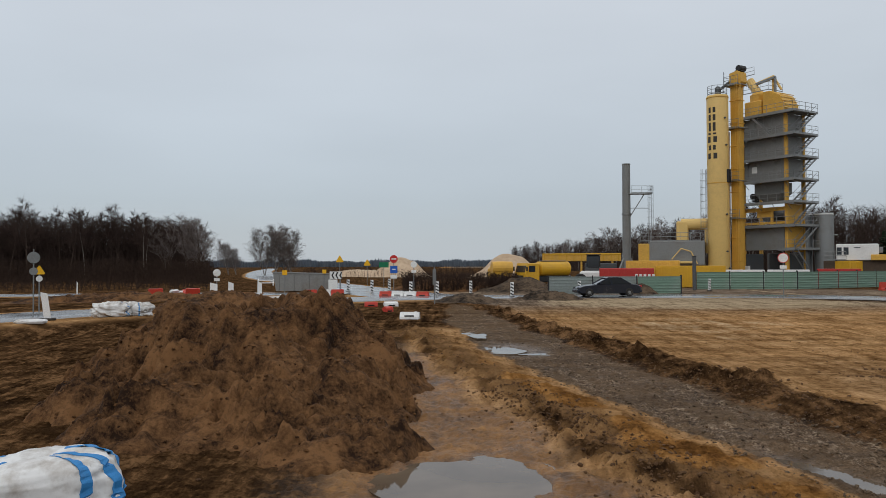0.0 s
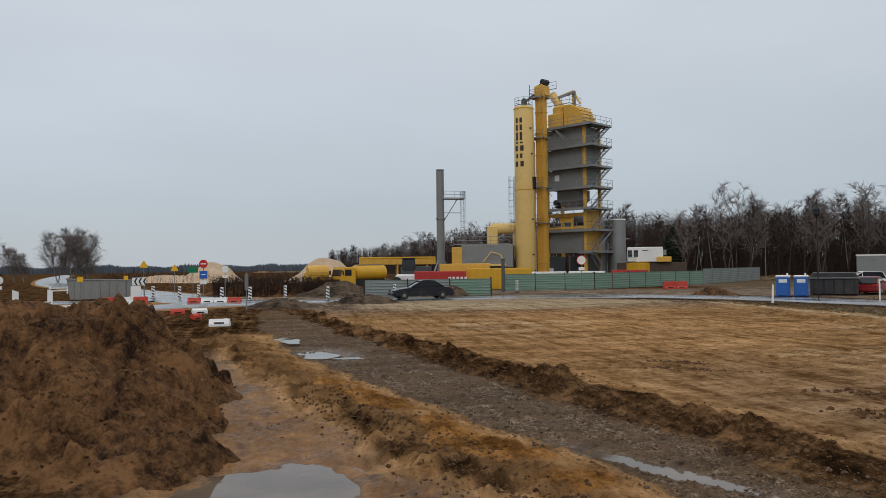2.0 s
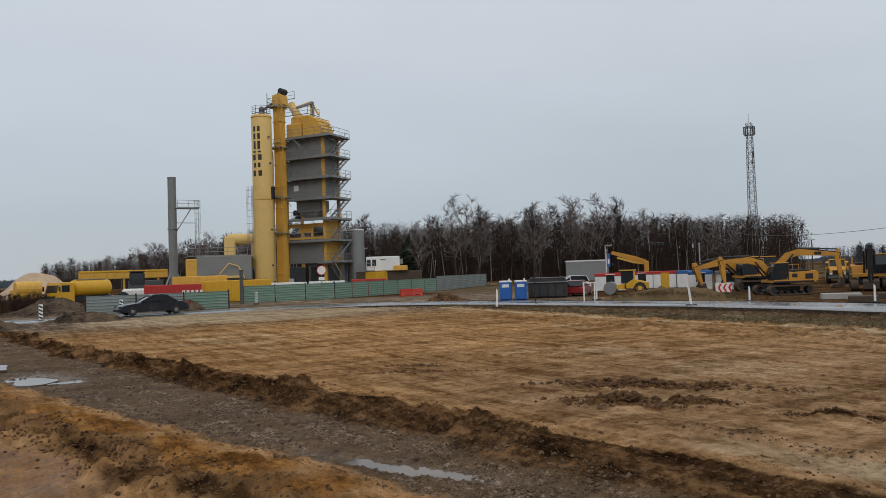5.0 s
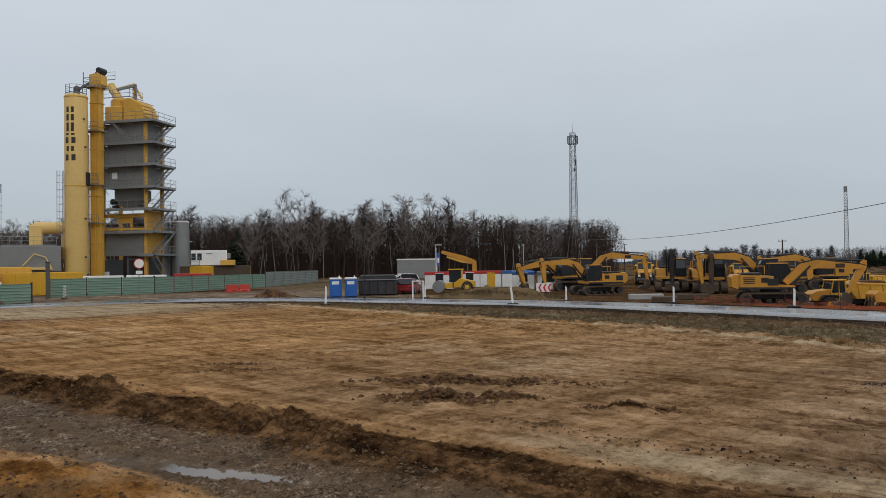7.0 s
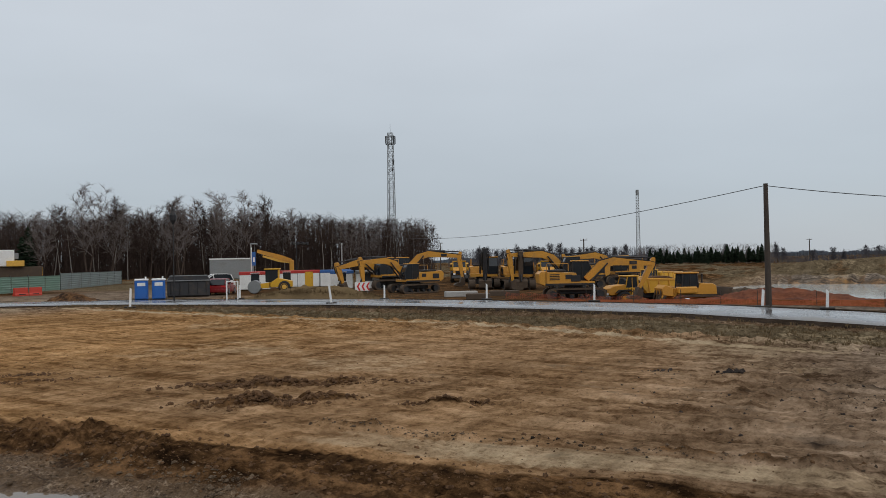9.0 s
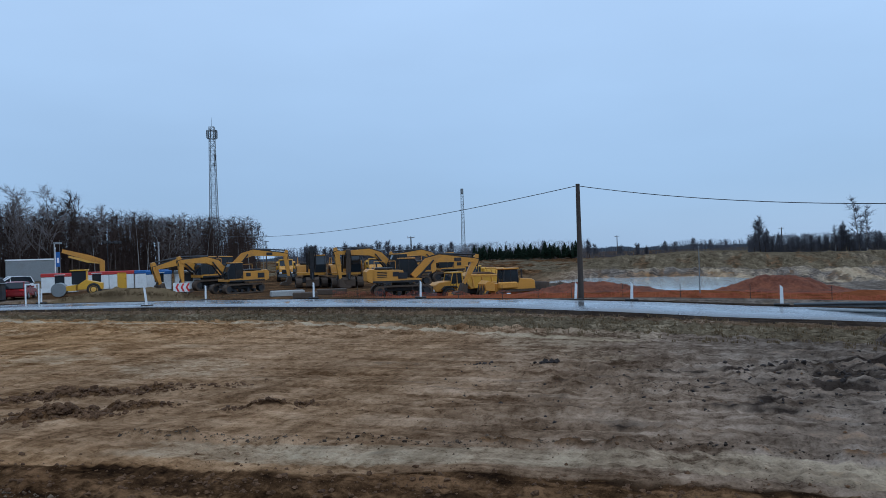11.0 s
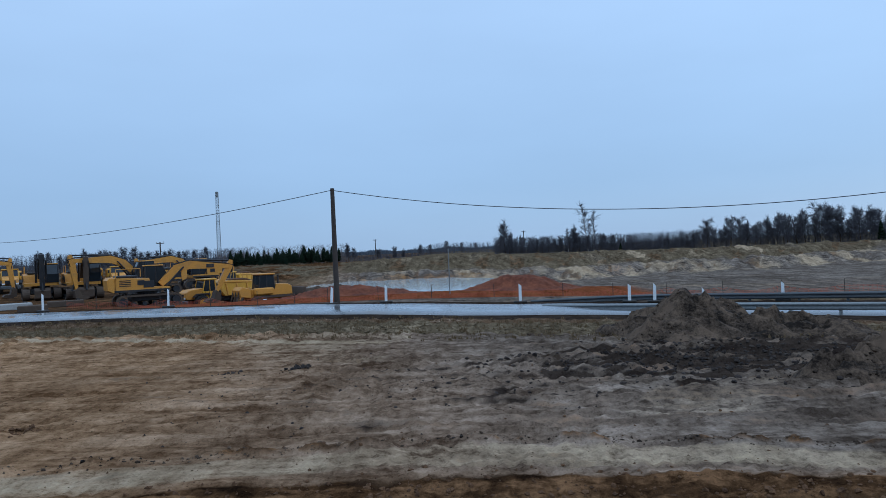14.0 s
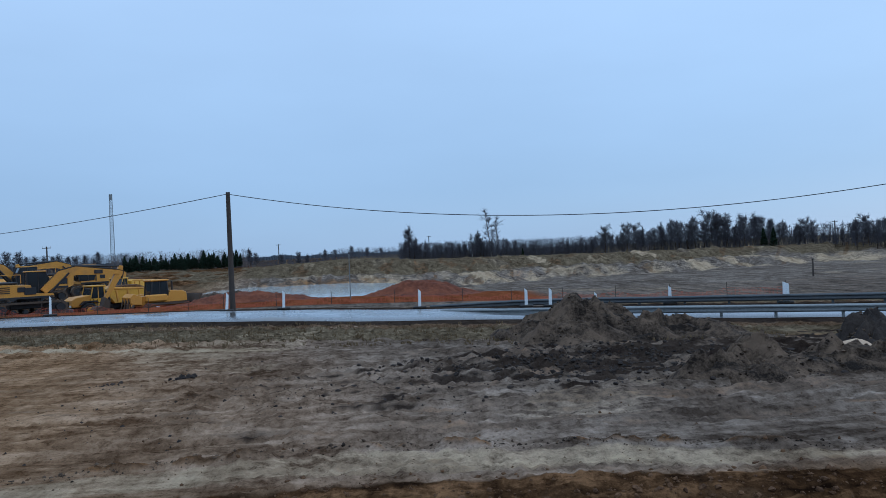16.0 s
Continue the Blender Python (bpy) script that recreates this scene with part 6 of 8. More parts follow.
steel_box(19.3, 85.8, 0.66, (5.8, 2.4, 2.15), -12, RED_PAINT, "red steel container behind the fence", 10, bars=5)
steel_box(26.5, 86.5, 0.66, (7.4, 2.4, 2.4), -15, YELLOW_BRIGHT, "yellow steel plant unit behind the fence", 8)
steel_box(23.4, 90.5, 0.66, (6.0, 2.4, 3.0), -14, YELLOW, "low yellow steel housing beside the filter", 7)
steel_box(33.5, 90.5, 0.66, (5.4, 2.4, 1.9), -20, WHITE, "white steel unit with dark gaps behind the fence", 6)
steel_box(38.5, 89.0, 0.66, (4.4, 2.4, 1.9), -22, WHITE, "white and grey steel unit behind the fence", 5)
steel_box(43.5, 87.5, 0.66, (4.4, 2.4, 2.0), -25, RED_PAINT, "dark red and white steel unit behind the fence", 5)
steel_box(52.0, 96.5, 0.66, (9.5, 2.4, 2.9), 20, YELLOW_BRIGHT, "long low yellow steel hopper unit", 10)

conv = thing("conveyor_gantry", pose(21.5, 128.5, 0.7, 0, 0, -8), "long yellow enclosed conveyor gantry on steel legs", "conveyor")
part("gantry", Geo().box((12.8, 1.6, 1.0), (0, 0, 3.6), bevel=0.06), YELLOW, conv)
part("top_cover", Geo().box((12.8, 1.7, 0.3), (0, 0, 4.25), bevel=0.06), YELLOW_BRIGHT, conv)
for i in range(11):
    part("rib", Geo().box((0.14, 0.06, 1.0), (-6 + i * 1.2, -0.83, 3.6), bevel=0.01), YELLOW_BRIGHT, conv)
for i in (-5, 0, 5):
    part("leg", Geo().box((0.3, 0.3, 3.2), (i, -0.5, 1.6), bevel=0.03).box((0.3, 0.3, 3.2), (i, 0.5, 1.6), bevel=0.03), YELLOW, conv)
part("feed_hopper", Geo().box((5.0, 2.0, 1.5), (3.0, -2.4, 2.0), bevel=0.08), GREY_DARK, conv)

# ---- fence ----
fence = thing("site_fence", pose(0, 0, 0), "green and grey corrugated sheet fence on dark posts", "fence")


def fence_run(a, b, bays, height, mats):
    for i in range(bays):
        p = [a[k] + (b[k] - a[k]) * i / bays for k in (0, 1)]
        q = [a[k] + (b[k] - a[k]) * (i + 1) / bays for k in (0, 1)]
        L = math.dist(p, q)
        m = pose(p[0], p[1], ground_z(*p), 0, 0, math.degrees(math.atan2(q[1] - p[1], q[0] - p[0])))
        prof, n = [], int(height / 0.25)
        for k in range(n):
            z = 0.04 + k * 0.25
            prof += [(0.0, z), (0.0, z + 0.15), (-0.045, z + 0.18), (-0.045, z + 0.22)]
        g = Geo()
        vs = [(x, y, z) for x in (0.06, L - 0.06) for y, z in prof]
        vs += [(x, y + 0.012, z) for x in (0.06, L - 0.06) for y, z in prof]
        c = len(prof)
        fs = []
        for o in (0, 2 * c):
            fs += [(o + k, o + c + k, o + c + k + 1, o + k + 1) for k in range(c - 1)]
        g.add(vs, fs)
        ob = part("sheet_panel", g, mats[i % len(mats)], fence)
        ob.matrix_world = m
        po = part("post", Geo().box((0.12, 0.12, height + 0.1), (0, 0.08, height / 2), bevel=0.02), BLACK_METAL, fence)
        po.matrix_world = m
    po = part("post", Geo().box((0.14, 0.14, height + 0.15), (0, 0.08, height / 2), bevel=0.02), BLACK_METAL, fence)
    po.matrix_world = pose(b[0], b[1], ground_z(*b))


fence_run((8.3, 66.6), (19.6, 66.4), 3, 1.55, [GREY_SHEET, GREY_SHEET, GREEN_SHEET])
fence_run((24.4, 77.6), (34.4, 77.4), 3, 1.8, [GREEN_SHEET])
fence_run((34.4, 77.4), (53.9, 88.2), 7, 1.85, [GREEN_SHEET])
fence_run((53.9, 88.2), (76.0, 108.0), 7, 2.0, [GREY_SHEET])
gp = thing("gate_post", pose(23.6, 75.6, ground_z(23.6, 75.6)), "stout dark steel gate post at the fence gap", "gate post")
part("post", Geo().box((0.3, 0.3, 3.3), (0, 0, 1.65), bevel=0.03), GREY_DARK, gp)
part("cap", Geo().box((0.36, 0.36, 0.08), (0, 0, 3.32), bevel=0.02), BLACK_METAL, gp)


# ---- vehicles ----
def wheels(parent, spots, r, w, rim=GREY_STEEL):
    for x, y, z in spots:
        ty = part("wheel", Geo().wheel((x, y, z), r, w), BLACK_RUBBER, parent)
        s = 1 if y > 0 else -1
        part("rim", Geo().lathe([(0, 0.0), (r * 0.3, 0.0), (r * 0.52, -0.03), (r * 0.6, 0.02)], (x, y + s * (w / 2 + 0.012), z), "y", 16), rim, ty)


def saloon(name, m, paint, label, estate=False, tall=1.0, length=4.8):
    c = thing(name, m, label, "car")
    k, L = tall, length / 2
    low = [(-L, 0.42), (-L + 0.05, 0.78 * k), (-L + 0.35, 0.92 * k), (-L + 1.0, 0.95 * k), (L - 1.55, 0.93 * k), (L - 0.5, 0.80 * k), (L - 0.06, 0.66 * k), (L, 0.42), (L - 0.15, 0.24), (-L + 0.15, 0.24)]
    part("body", Geo().prism(low, -0.88, 0.88, inset=0.05), paint, c)
    back = -L + (0.15 if estate else 0.75)
    cabin = [(back, 0.93 * k), (back + (0.25 if estate else 0.75), 1.38 * k), (back + (0.7 if estate else 1.1), 1.44 * k), (L - 2.45, 1.44 * k), (L - 1.5, 0.93 * k)]
    part("window_glass", Geo().prism(cabin, -0.74, 0.74, inset=0.1), GLASS, c, "dark tinted car windows")
    roof = [(back + (0.25 if estate else 0.7), 1.40 * k), (back + (0.7 if estate else 1.1), 1.465 * k), (L - 2.4, 1.465 * k), (L - 2.25, 1.40 * k)]
    part("roof", Geo().prism(roof, -0.68, 0.68, inset=0.06), paint, c)
    for y in (-0.745, 0.745):
        for xa, xb in ((back + 0.05, back + (0.35 if estate else 0.85)), (-0.15, -0.1), (L - 1.5, L - 2.4)):
            part("pillar", Geo().rod((xa, y, 0.95 * k), (xb, y * 0.93, 1.42 * k), 0.045, n=6), paint, c)
        part("mirror", Geo().box((0.12, 0.16, 0.12), (L - 1.75, y * 1.22, 1.0 * k)), paint, c)
    wheels(c, [(x, y, 0.32) for x in (-L + 0.95, L - 0.9) for y in (-0.8, 0.8)], 0.32, 0.22)
    for y in (-0.62, 0.62):
        part("headlight", Geo().box((0.12, 0.36, 0.14), (L - 0.1, y, 0.64 * k)), GLASS, c, "clear headlight")
        part("tail_light", Geo().box((0.1, 0.34, 0.16), (-L + 0.04, y, 0.78 * k)), SIGN_RED, c, "red tail light")
    for x in (L - 0.05, -L + 0.05):
        part("bumper", Geo().box((0.16, 1.6, 0.2), (x, 0, 0.41)), paint, c)
    return c


saloon("car", pose(11.8, 59.2, 0.80, 0, 0, 184), CAR_NAVY, "dark navy saloon car on the muddy road", length=4.9)
saloon("car", pose(48.0, 53.5, 0.62, 0, 0, 35), CAR_RED, "dark red parked car beside the site yard", True, 1.0, 4.1)
saloon("car", pose(52.6, 60.2, 0.66, 0, 0, 150), CAR_WHITE, "white parked off-road car behind the containers", True, 1.2, 4.5)


def lorry_cab(c, x, paint, w=2.3, h=2.0, z=0.9):
    part("cab", Geo().prism([(x, z), (x + 1.7, z), (x + 1.75, z + 0.9), (x + 1.45, z + h), (x, z + h)], -w / 2, w / 2, inset=0.05), paint, c)
    part("windscreen", Geo().box((0.06, w * 0.82, 0.75), (x + 1.62, 0, z + 1.38), (0, -15, 0), 0.02), GLASS, c)
    for y in (-1, 1):
        part("side_window", Geo().box((0.8, 0.05, 0.65), (x + 0.95, y * (w / 2 + 0.01), z + 1.4), bevel=0.02), GLASS, c)
        part("mirror", Geo().box((0.1, 0.2, 0.45), (x + 1.7, y * (w / 2 + 0.2), z + 1.4)), BLACK_METAL, c)
        part("headlight", Geo().box((0.06, 0.4, 0.2), (x + 1.74, y * 0.8, z + 0.1)), WHITE, c)
    part("grille", Geo().box((0.06, w * 0.6, 0.5), (x + 1.76, 0, z + 0.45), bevel=0.02), BLACK_METAL, c)
    part("bumper", Geo().box((0.3, w, 0.35), (x + 1.65, 0, z - 0.25)), GREY_DARK, c)


def tanker(m, label):
    c = thing("tanker_lorry", m, label, "lorry")
    part("chassis", Geo().box((6.8, 0.9, 0.7), (0.3, 0, 1.1)), BLACK_METAL, c)
    lorry_cab(c, 1.5, YELLOW_BRIGHT, h=2.0, z=0.8)
    part("tank", Geo().lathe([(0, -2.0), (0.6, -2.0), (0.78, -1.85), (0.8, 1.85), (0.62, 2.0), (0, 2.0)], (0, 0, 0), "y", 26), YELLOW_BRIGHT, c, smooth=False).matrix_basis = pose(-0.9, 0, 2.2, 0, 0, 90)
    part("catwalk", Geo().box((3.2, 0.5, 0.08), (-0.9, 0, 3.04)), GREY_STEEL, c)
    part("mudguard", Geo().box((3.0, 2.3, 0.12), (-2.2, 0, 1.1)), BLACK_METAL, c)
    wheels(c, [(x, y, 0.5) for x in (2.9, -1.6, -2.8) for y in (-1.0, 1.0)], 0.5, 0.3)
    return c


tanker(pose(10.2, 84.2, 0.6, 0, 0, 206), "yellow tanker lorry parked behind the grey fence")
mx = thing("mixer_machine", pose(5.2, 84.5, 0.68, 0, 0, 100), "yellow road machine half hidden by scrub", "road machine")
part("body", Geo().box((3.2, 2.0, 1.3), (0, 0, 1.7), bevel=0.25), YELLOW_BRIGHT, mx)
part("drum", Geo().lathe([(0, -1.1), (0.7, -1.1), (0.75, 0), (0.7, 1.1), (0, 1.1)], (-1.0, 0, 2.2), "y", 16), YELLOW, mx)
part("duct", Geo().rod((0.4, -1.2, 2.2), (0.4, -1.25, 2.2), 0.5, n=14), BLACK_METAL, mx)
wheels(mx, [(x, y, 0.6) for x in (-1.4, 1.4) for y in (-1.0, 1.0)], 0.6, 0.4)
ld = thing("wheel_loader", pose(16.8, 92, 0.68, 0, 0, 170), "dark cabbed loader and white van roofs behind the fence", "loader")
part("cab", Geo().box((1.6, 1.5, 1.5), (0, 0, 2.9), bevel=0.15), GLASS, ld)
part("roof", Geo().box((1.7, 1.6, 0.12), (0, 0, 3.7)), BLACK_METAL, ld)
part("body", Geo().box((4.0, 1.8, 1.0), (-0.4, 0, 1.3), bevel=0.2), WHITE, ld)
wheels(ld, [(x, y, 0.75) for x in (-1.7, 1.5) for y in (-1.0, 1.0)], 0.75, 0.5)


def tracks(c, L, H, gauge, w):
    for y in (-gauge / 2, gauge / 2):
        r = H / 2
        loop = [(L / 2 - r + r * math.cos(a), r + r * math.sin(a)) for a in [-math.pi / 2 + k * math.pi / 8 for k in range(9)]]
        loop += [(-x, z) for x, z in loop[::-1]]
        inner = [(x * 0.93, r + (z - r) * 0.72) for x, z in loop]
        n = len(loop)
        g = Geo()
        vs = [(x, yy, z) for ring, in ((loop,), (inner,)) for yy in (y - w / 2, y + w / 2) for x, z in ring]
        fs = []
        for i in range(n):
            j = (i + 1) % n
            fs += [(i, j, n + j, n + i), (2 * n + i, 3 * n + i, 3 * n + j, 2 * n + j), (i, 2 * n + i, 2 * n + j, j), (n + i, n + j, 3 * n + j, 3 * n + i)]
        g.add(vs, fs)
        tr = part("track", g, RUST, c)
        pads = Geo()
        for k in range(int(L / 0.22)):
            x = -L / 2 + r * 0.7 + k * 0.22
            if x < L / 2 - r * 0.7:
                pads.box((0.05, w, 0.05), (x, y, H + 0.015), bevel=0.01)
        part("grouser", pads, RUST, tr)
        for k in range(6):
            x = -L / 2 + r + k * (L - 2 * r) / 5
            part("roller", Geo().rod((x, y - w * 0.4, H * 0.3), (x, y + w * 0.4, H * 0.3), H * 0.17, n=10), BLACK_METAL, tr)
        for x in (L / 2 - r, -L / 2 + r):
            part("sprocket", Geo().rod((x, y - w * 0.45, r), (x, y + w * 0.45, r), r * 0.62, n=14), BLACK_METAL, tr)


def beam(g, pts, widths, y0, y1):
    """A plate box that follows a bent line of (x, z) with changing depth."""
    up, dn = [], []
    for i, (x, z) in enumerate(pts):
        a, b = pts[max(0, i - 1)], pts[min(len(pts) - 1, i + 1)]
        l = math.hypot(b[0] - a[0], b[1] - a[1])
        nx, nz = -(b[1] - a[1]) / l, (b[0] - a[0]) / l
        up.append((x + nx * widths[i], z + nz * widths[i]))
        dn.append((x - nx * widths[i], z - nz * widths[i]))
    n = len(pts)
    vs = [(x, y, z) for y in (y0, y1) for ring in (up, dn) for x, z in ring]
    fs = []
    for i in range(n - 1):
        fs += [(i, i + 1, 2 * n + i + 1, 2 * n + i), (n + i, 3 * n + i, 3 * n + i + 1, n + i + 1), (i, n + i, n + i + 1, i + 1), (2 * n + i, 2 * n + i + 1, 3 * n + i + 1, 3 * n + i)]
    fs += [(0, 2 * n, 3 * n, n), (n - 1, 2 * n - 1, 4 * n - 1, 3 * n - 1)]
    return g.add(vs, fs)


def excavator(m, label, swing=0.0, arm=((1.0, 1.9), (2.3, 3.3), (3.4, 3.9), (6.2, 3.55)), tip=(5.6, 0.9), paint=YELLOW_DIG, arm_paint=None, scale=1.0):
    c = thing("excavator", m @ Matrix.Diagonal((scale, scale, scale, 1)), label, "excavator", "parked excavators")
    arm_paint = arm_paint or paint
    tracks(c, 4.7, 0.95, 2.4, 0.6)
    part("undercarriage", Geo().box((2.6, 1.8, 0.5), (0, 0, 0.7)).lathe([(0, 0), (0.75, 0), (0.75, 0.3), (0, 0.3)], (0, 0, 0.9), "z", 20), BLACK_METAL, c)
    sw = pose(0, 0, 0, 0, 0, swing)

    def put(name, g, mat, label="", parent=None):
        o = part(name, g, mat, parent or c, label)
        if parent is None:
            o.matrix_basis = sw
        return o
    put("house", Geo().prism([(-2.5, 1.2), (1.5, 1.2), (1.5, 1.45), (0.2, 1.5), (0.0, 2.15), (-2.5, 2.25)], -1.35, 1.35, inset=0.03), paint)
    put("counterweight", Geo().prism([(-2.5, 1.15), (-2.9, 1.35), (-2.95, 2.1), (-2.75, 2.3), (-2.3, 2.3), (-2.3, 1.15)], -1.35, 1.35, inset=0.06), paint)
    put("engine_cover", Geo().box((1.5, 2.0, 0.18), (-1.5, 0, 2.32), bevel=0.06), BLACK_METAL)
    g = Geo()
    for k in range(4):
        g.box((0.8, 0.03, 0.06), (-1.7, -1.37, 1.65 + k * 0.13), bevel=0.01)
    put("louvre", g, BLACK_METAL)
    for y in (-1.375, 1.375):
        put("logo_plate", Geo().box((0.5, 0.03, 0.35), (-0.6, y, 1.85), bevel=0.01), BLACK_METAL, "dark plain badge")
    cb = put("cab", Geo().prism([(0.0, 1.45), (1.55, 1.45), (1.6, 2.2), (1.25, 3.0), (0.0, 3.05)], 0.35, 1.35, inset=0.04), GLASS, "glazed operator cab")
    fr = Geo()
    for y in (0.36, 1.34):
        fr.path([(0.0, y, 1.45), (0.0, y, 3.05), (1.25, y, 3.0), (1.62, y, 2.2), (1.57, y, 1.45)], 0.05, 6).rod((0.75, y, 1.45), (0.75, y, 3.03), 0.04, n=6)
    part("cab_frame", fr, BLACK_METAL, cb)
    part("cab_roof", Geo().box((1.4, 1.05, 0.1), (0.62, 0.85, 3.08), bevel=0.03), paint, cb)
    gr = Geo()
    gr.path([(-2.3, -1.2, 2.3), (-2.3, -1.2, 2.9), (-0.6, -1.2, 2.9), (-0.6, -1.2, 2.3)], 0.03, 5)
    put("guard_rail", gr, paint)
    put("boom", beam(Geo(), arm, [0.22, 0.33, 0.32, 0.15], -0.26, 0.26), arm_paint)
    mid = arm[2]
    end = arm[3]
    put("badge", Geo().box((0.6, 0.03, 0.28), ((mid[0] + end[0]) / 2, -0.3, (mid[1] + end[1]) / 2), bevel=0.01), BLACK_METAL, "dark plain badge")
    for y in (-0.4, 0.4):
        put("boom_cylinder", Geo().rod((1.4, y, 1.5), ((arm[1][0] + arm[2][0]) / 2, y, (arm[1][1] + arm[2][1]) / 2), 0.09, 0.06, 8), BLACK_METAL)
    put("stick_cylinder", Geo().rod((mid[0] - 0.2, 0, mid[1] + 0.36), (mid[0] * 0.45 + end[0] * 0.55, 0, (mid[1] + end[1]) / 2 + 0.42), 0.12, 0.11, 8).rod((mid[0] * 0.45 + end[0] * 0.55, 0, (mid[1] + end[1]) / 2 + 0.42), (end[0] + 0.12, 0, end[1] + 0.48), 0.07, 0.06, 8), BLACK_METAL)
    for y in (-0.17, 0.17):
        put("hose", Geo().path([(arm[0][0], y, arm[0][1] + 0.25), (arm[1][0] - 0.12, y, arm[1][1] + 0.34), (mid[0], y, mid[1] + 0.36), (end[0] - 0.3, y, end[1] + 0.26), (end[0] + 0.3, y, end[1] + 0.1), (end[0] + 0.15, y, end[1] - 0.5)], 0.045, 6), BLACK_RUBBER)
    for y in (-1.375, 1.375):
        put("skirt", Geo().box((3.9, 0.03, 0.16), (-0.5, y, 1.26), bevel=0.01), BLACK_METAL, "dark lower skirt")
        put("side_panel", Geo().box((0.75, 0.03, 0.5), (-0.05, y, 1.72) if y < 0 else (-2.0, y, 1.75), bevel=0.01), BLACK_METAL, "dark louvred side panel")
    put("exhaust", Geo().rod((-1.9, 0.5, 2.3), (-1.9, 0.5, 2.75), 0.07, n=8), BLACK_METAL)
    kx, kz = end[0] + 0.15, end[1] + 0.5
    st = put("stick", beam(Geo(), [(kx, kz), (end[0], end[1]), ((end[0] * 0.4 + tip[0] * 0.6), (end[1] * 0.4 + tip[1] * 0.6)), tip], [0.12, 0.26, 0.19, 0.11], -0.2, 0.2), arm_paint)
    bx, bz = tip
    put("bucket", Geo().prism([(bx - 0.1, bz + 0.15), (bx + 0.25, bz - 0.1), (bx + 0.2, bz - 0.7), (bx - 0.3, bz - 0.95), (bx - 0.95, bz - 0.75), (bx - 0.75, bz - 0.55), (bx - 0.3, bz - 0.5)], -0.6, 0.6), RUST, "muddy steel bucket")
    put("bucket_link", Geo().rod((bx + 0.1, 0, bz + 0.6), (bx + 0.35, 0, bz - 0.1), 0.08), BLACK_METAL)
    return c


YARD_Z = 0.55


def yard(x, y, turn):
    return pose(x, y, ground_z(x, y) + 0.01, 0, 0, turn)


excavator(yard(57.0, 38.9, 158), "yellow excavator with folded boom parked side on by the road", -8, ((1.0, 1.9), (2.2, 3.1), (3.3, 3.45), (5.9, 3.35)), (5.7, 1.2), scale=0.84)
excavator(yard(57.4, 23.8, -58), "yellow excavator with its boom stretched flat beside the netting", 0, ((1.0, 1.6), (2.2, 2.75), (3.2, 3.0), (6.3, 2.75)), (5.2, 0.75), scale=0.98)
excavator(yard(66.6, 47.6, -52), "yellow excavator with a dark stick standing further back", 0, ((1.0, 1.9), (2.3, 3.1), (3.3, 3.4), (6.6, 3.1)), (6.9, 0.8), YELLOW_DIG)
excavator(yard(67.4, 37.6, 212), "muddy excavator facing the road with its stick upright", 0, ((0.9, 1.9), (1.6, 3.2), (2.2, 3.6), (3.2, 3.4)), (3.1, 0.9), YELLOW_DIG, BLACK_METAL)
excavator(yard(67.6, 34.0, 214), "muddy excavator facing the road beside its twin with dark upright stick", 0, ((0.9, 1.9), (1.6, 3.0), (2.2, 3.3), (3.1, 3.1)), (3.0, 0.9), YELLOW_DIG, RUST)
excavator(yard(68.8, 28.4, 130), "yellow excavator behind another with its stick hanging down", 0, ((1.0, 1.9), (2.3, 3.0), (3.3, 3.35), (6.4, 3.35)), (6.1, 0.9), YELLOW_DIG)
excavator(yard(81.5, 28.0, 125), "yellow excavator at the back of the machine row", 0, ((1.0, 1.9), (2.3, 2.9), (3.3, 3.2), (6.6, 2.9)), (6.4, 0.8), YELLOW_DIG)
excavator(yard(62.0, 45.6, 160), "older yellow excavator standing behind the first machine", 0, ((1.0, 1.8), (2.2, 2.5), (3.2, 2.7), (5.5, 2.2)), (5.0, 0.7), YELLOW_DIG)


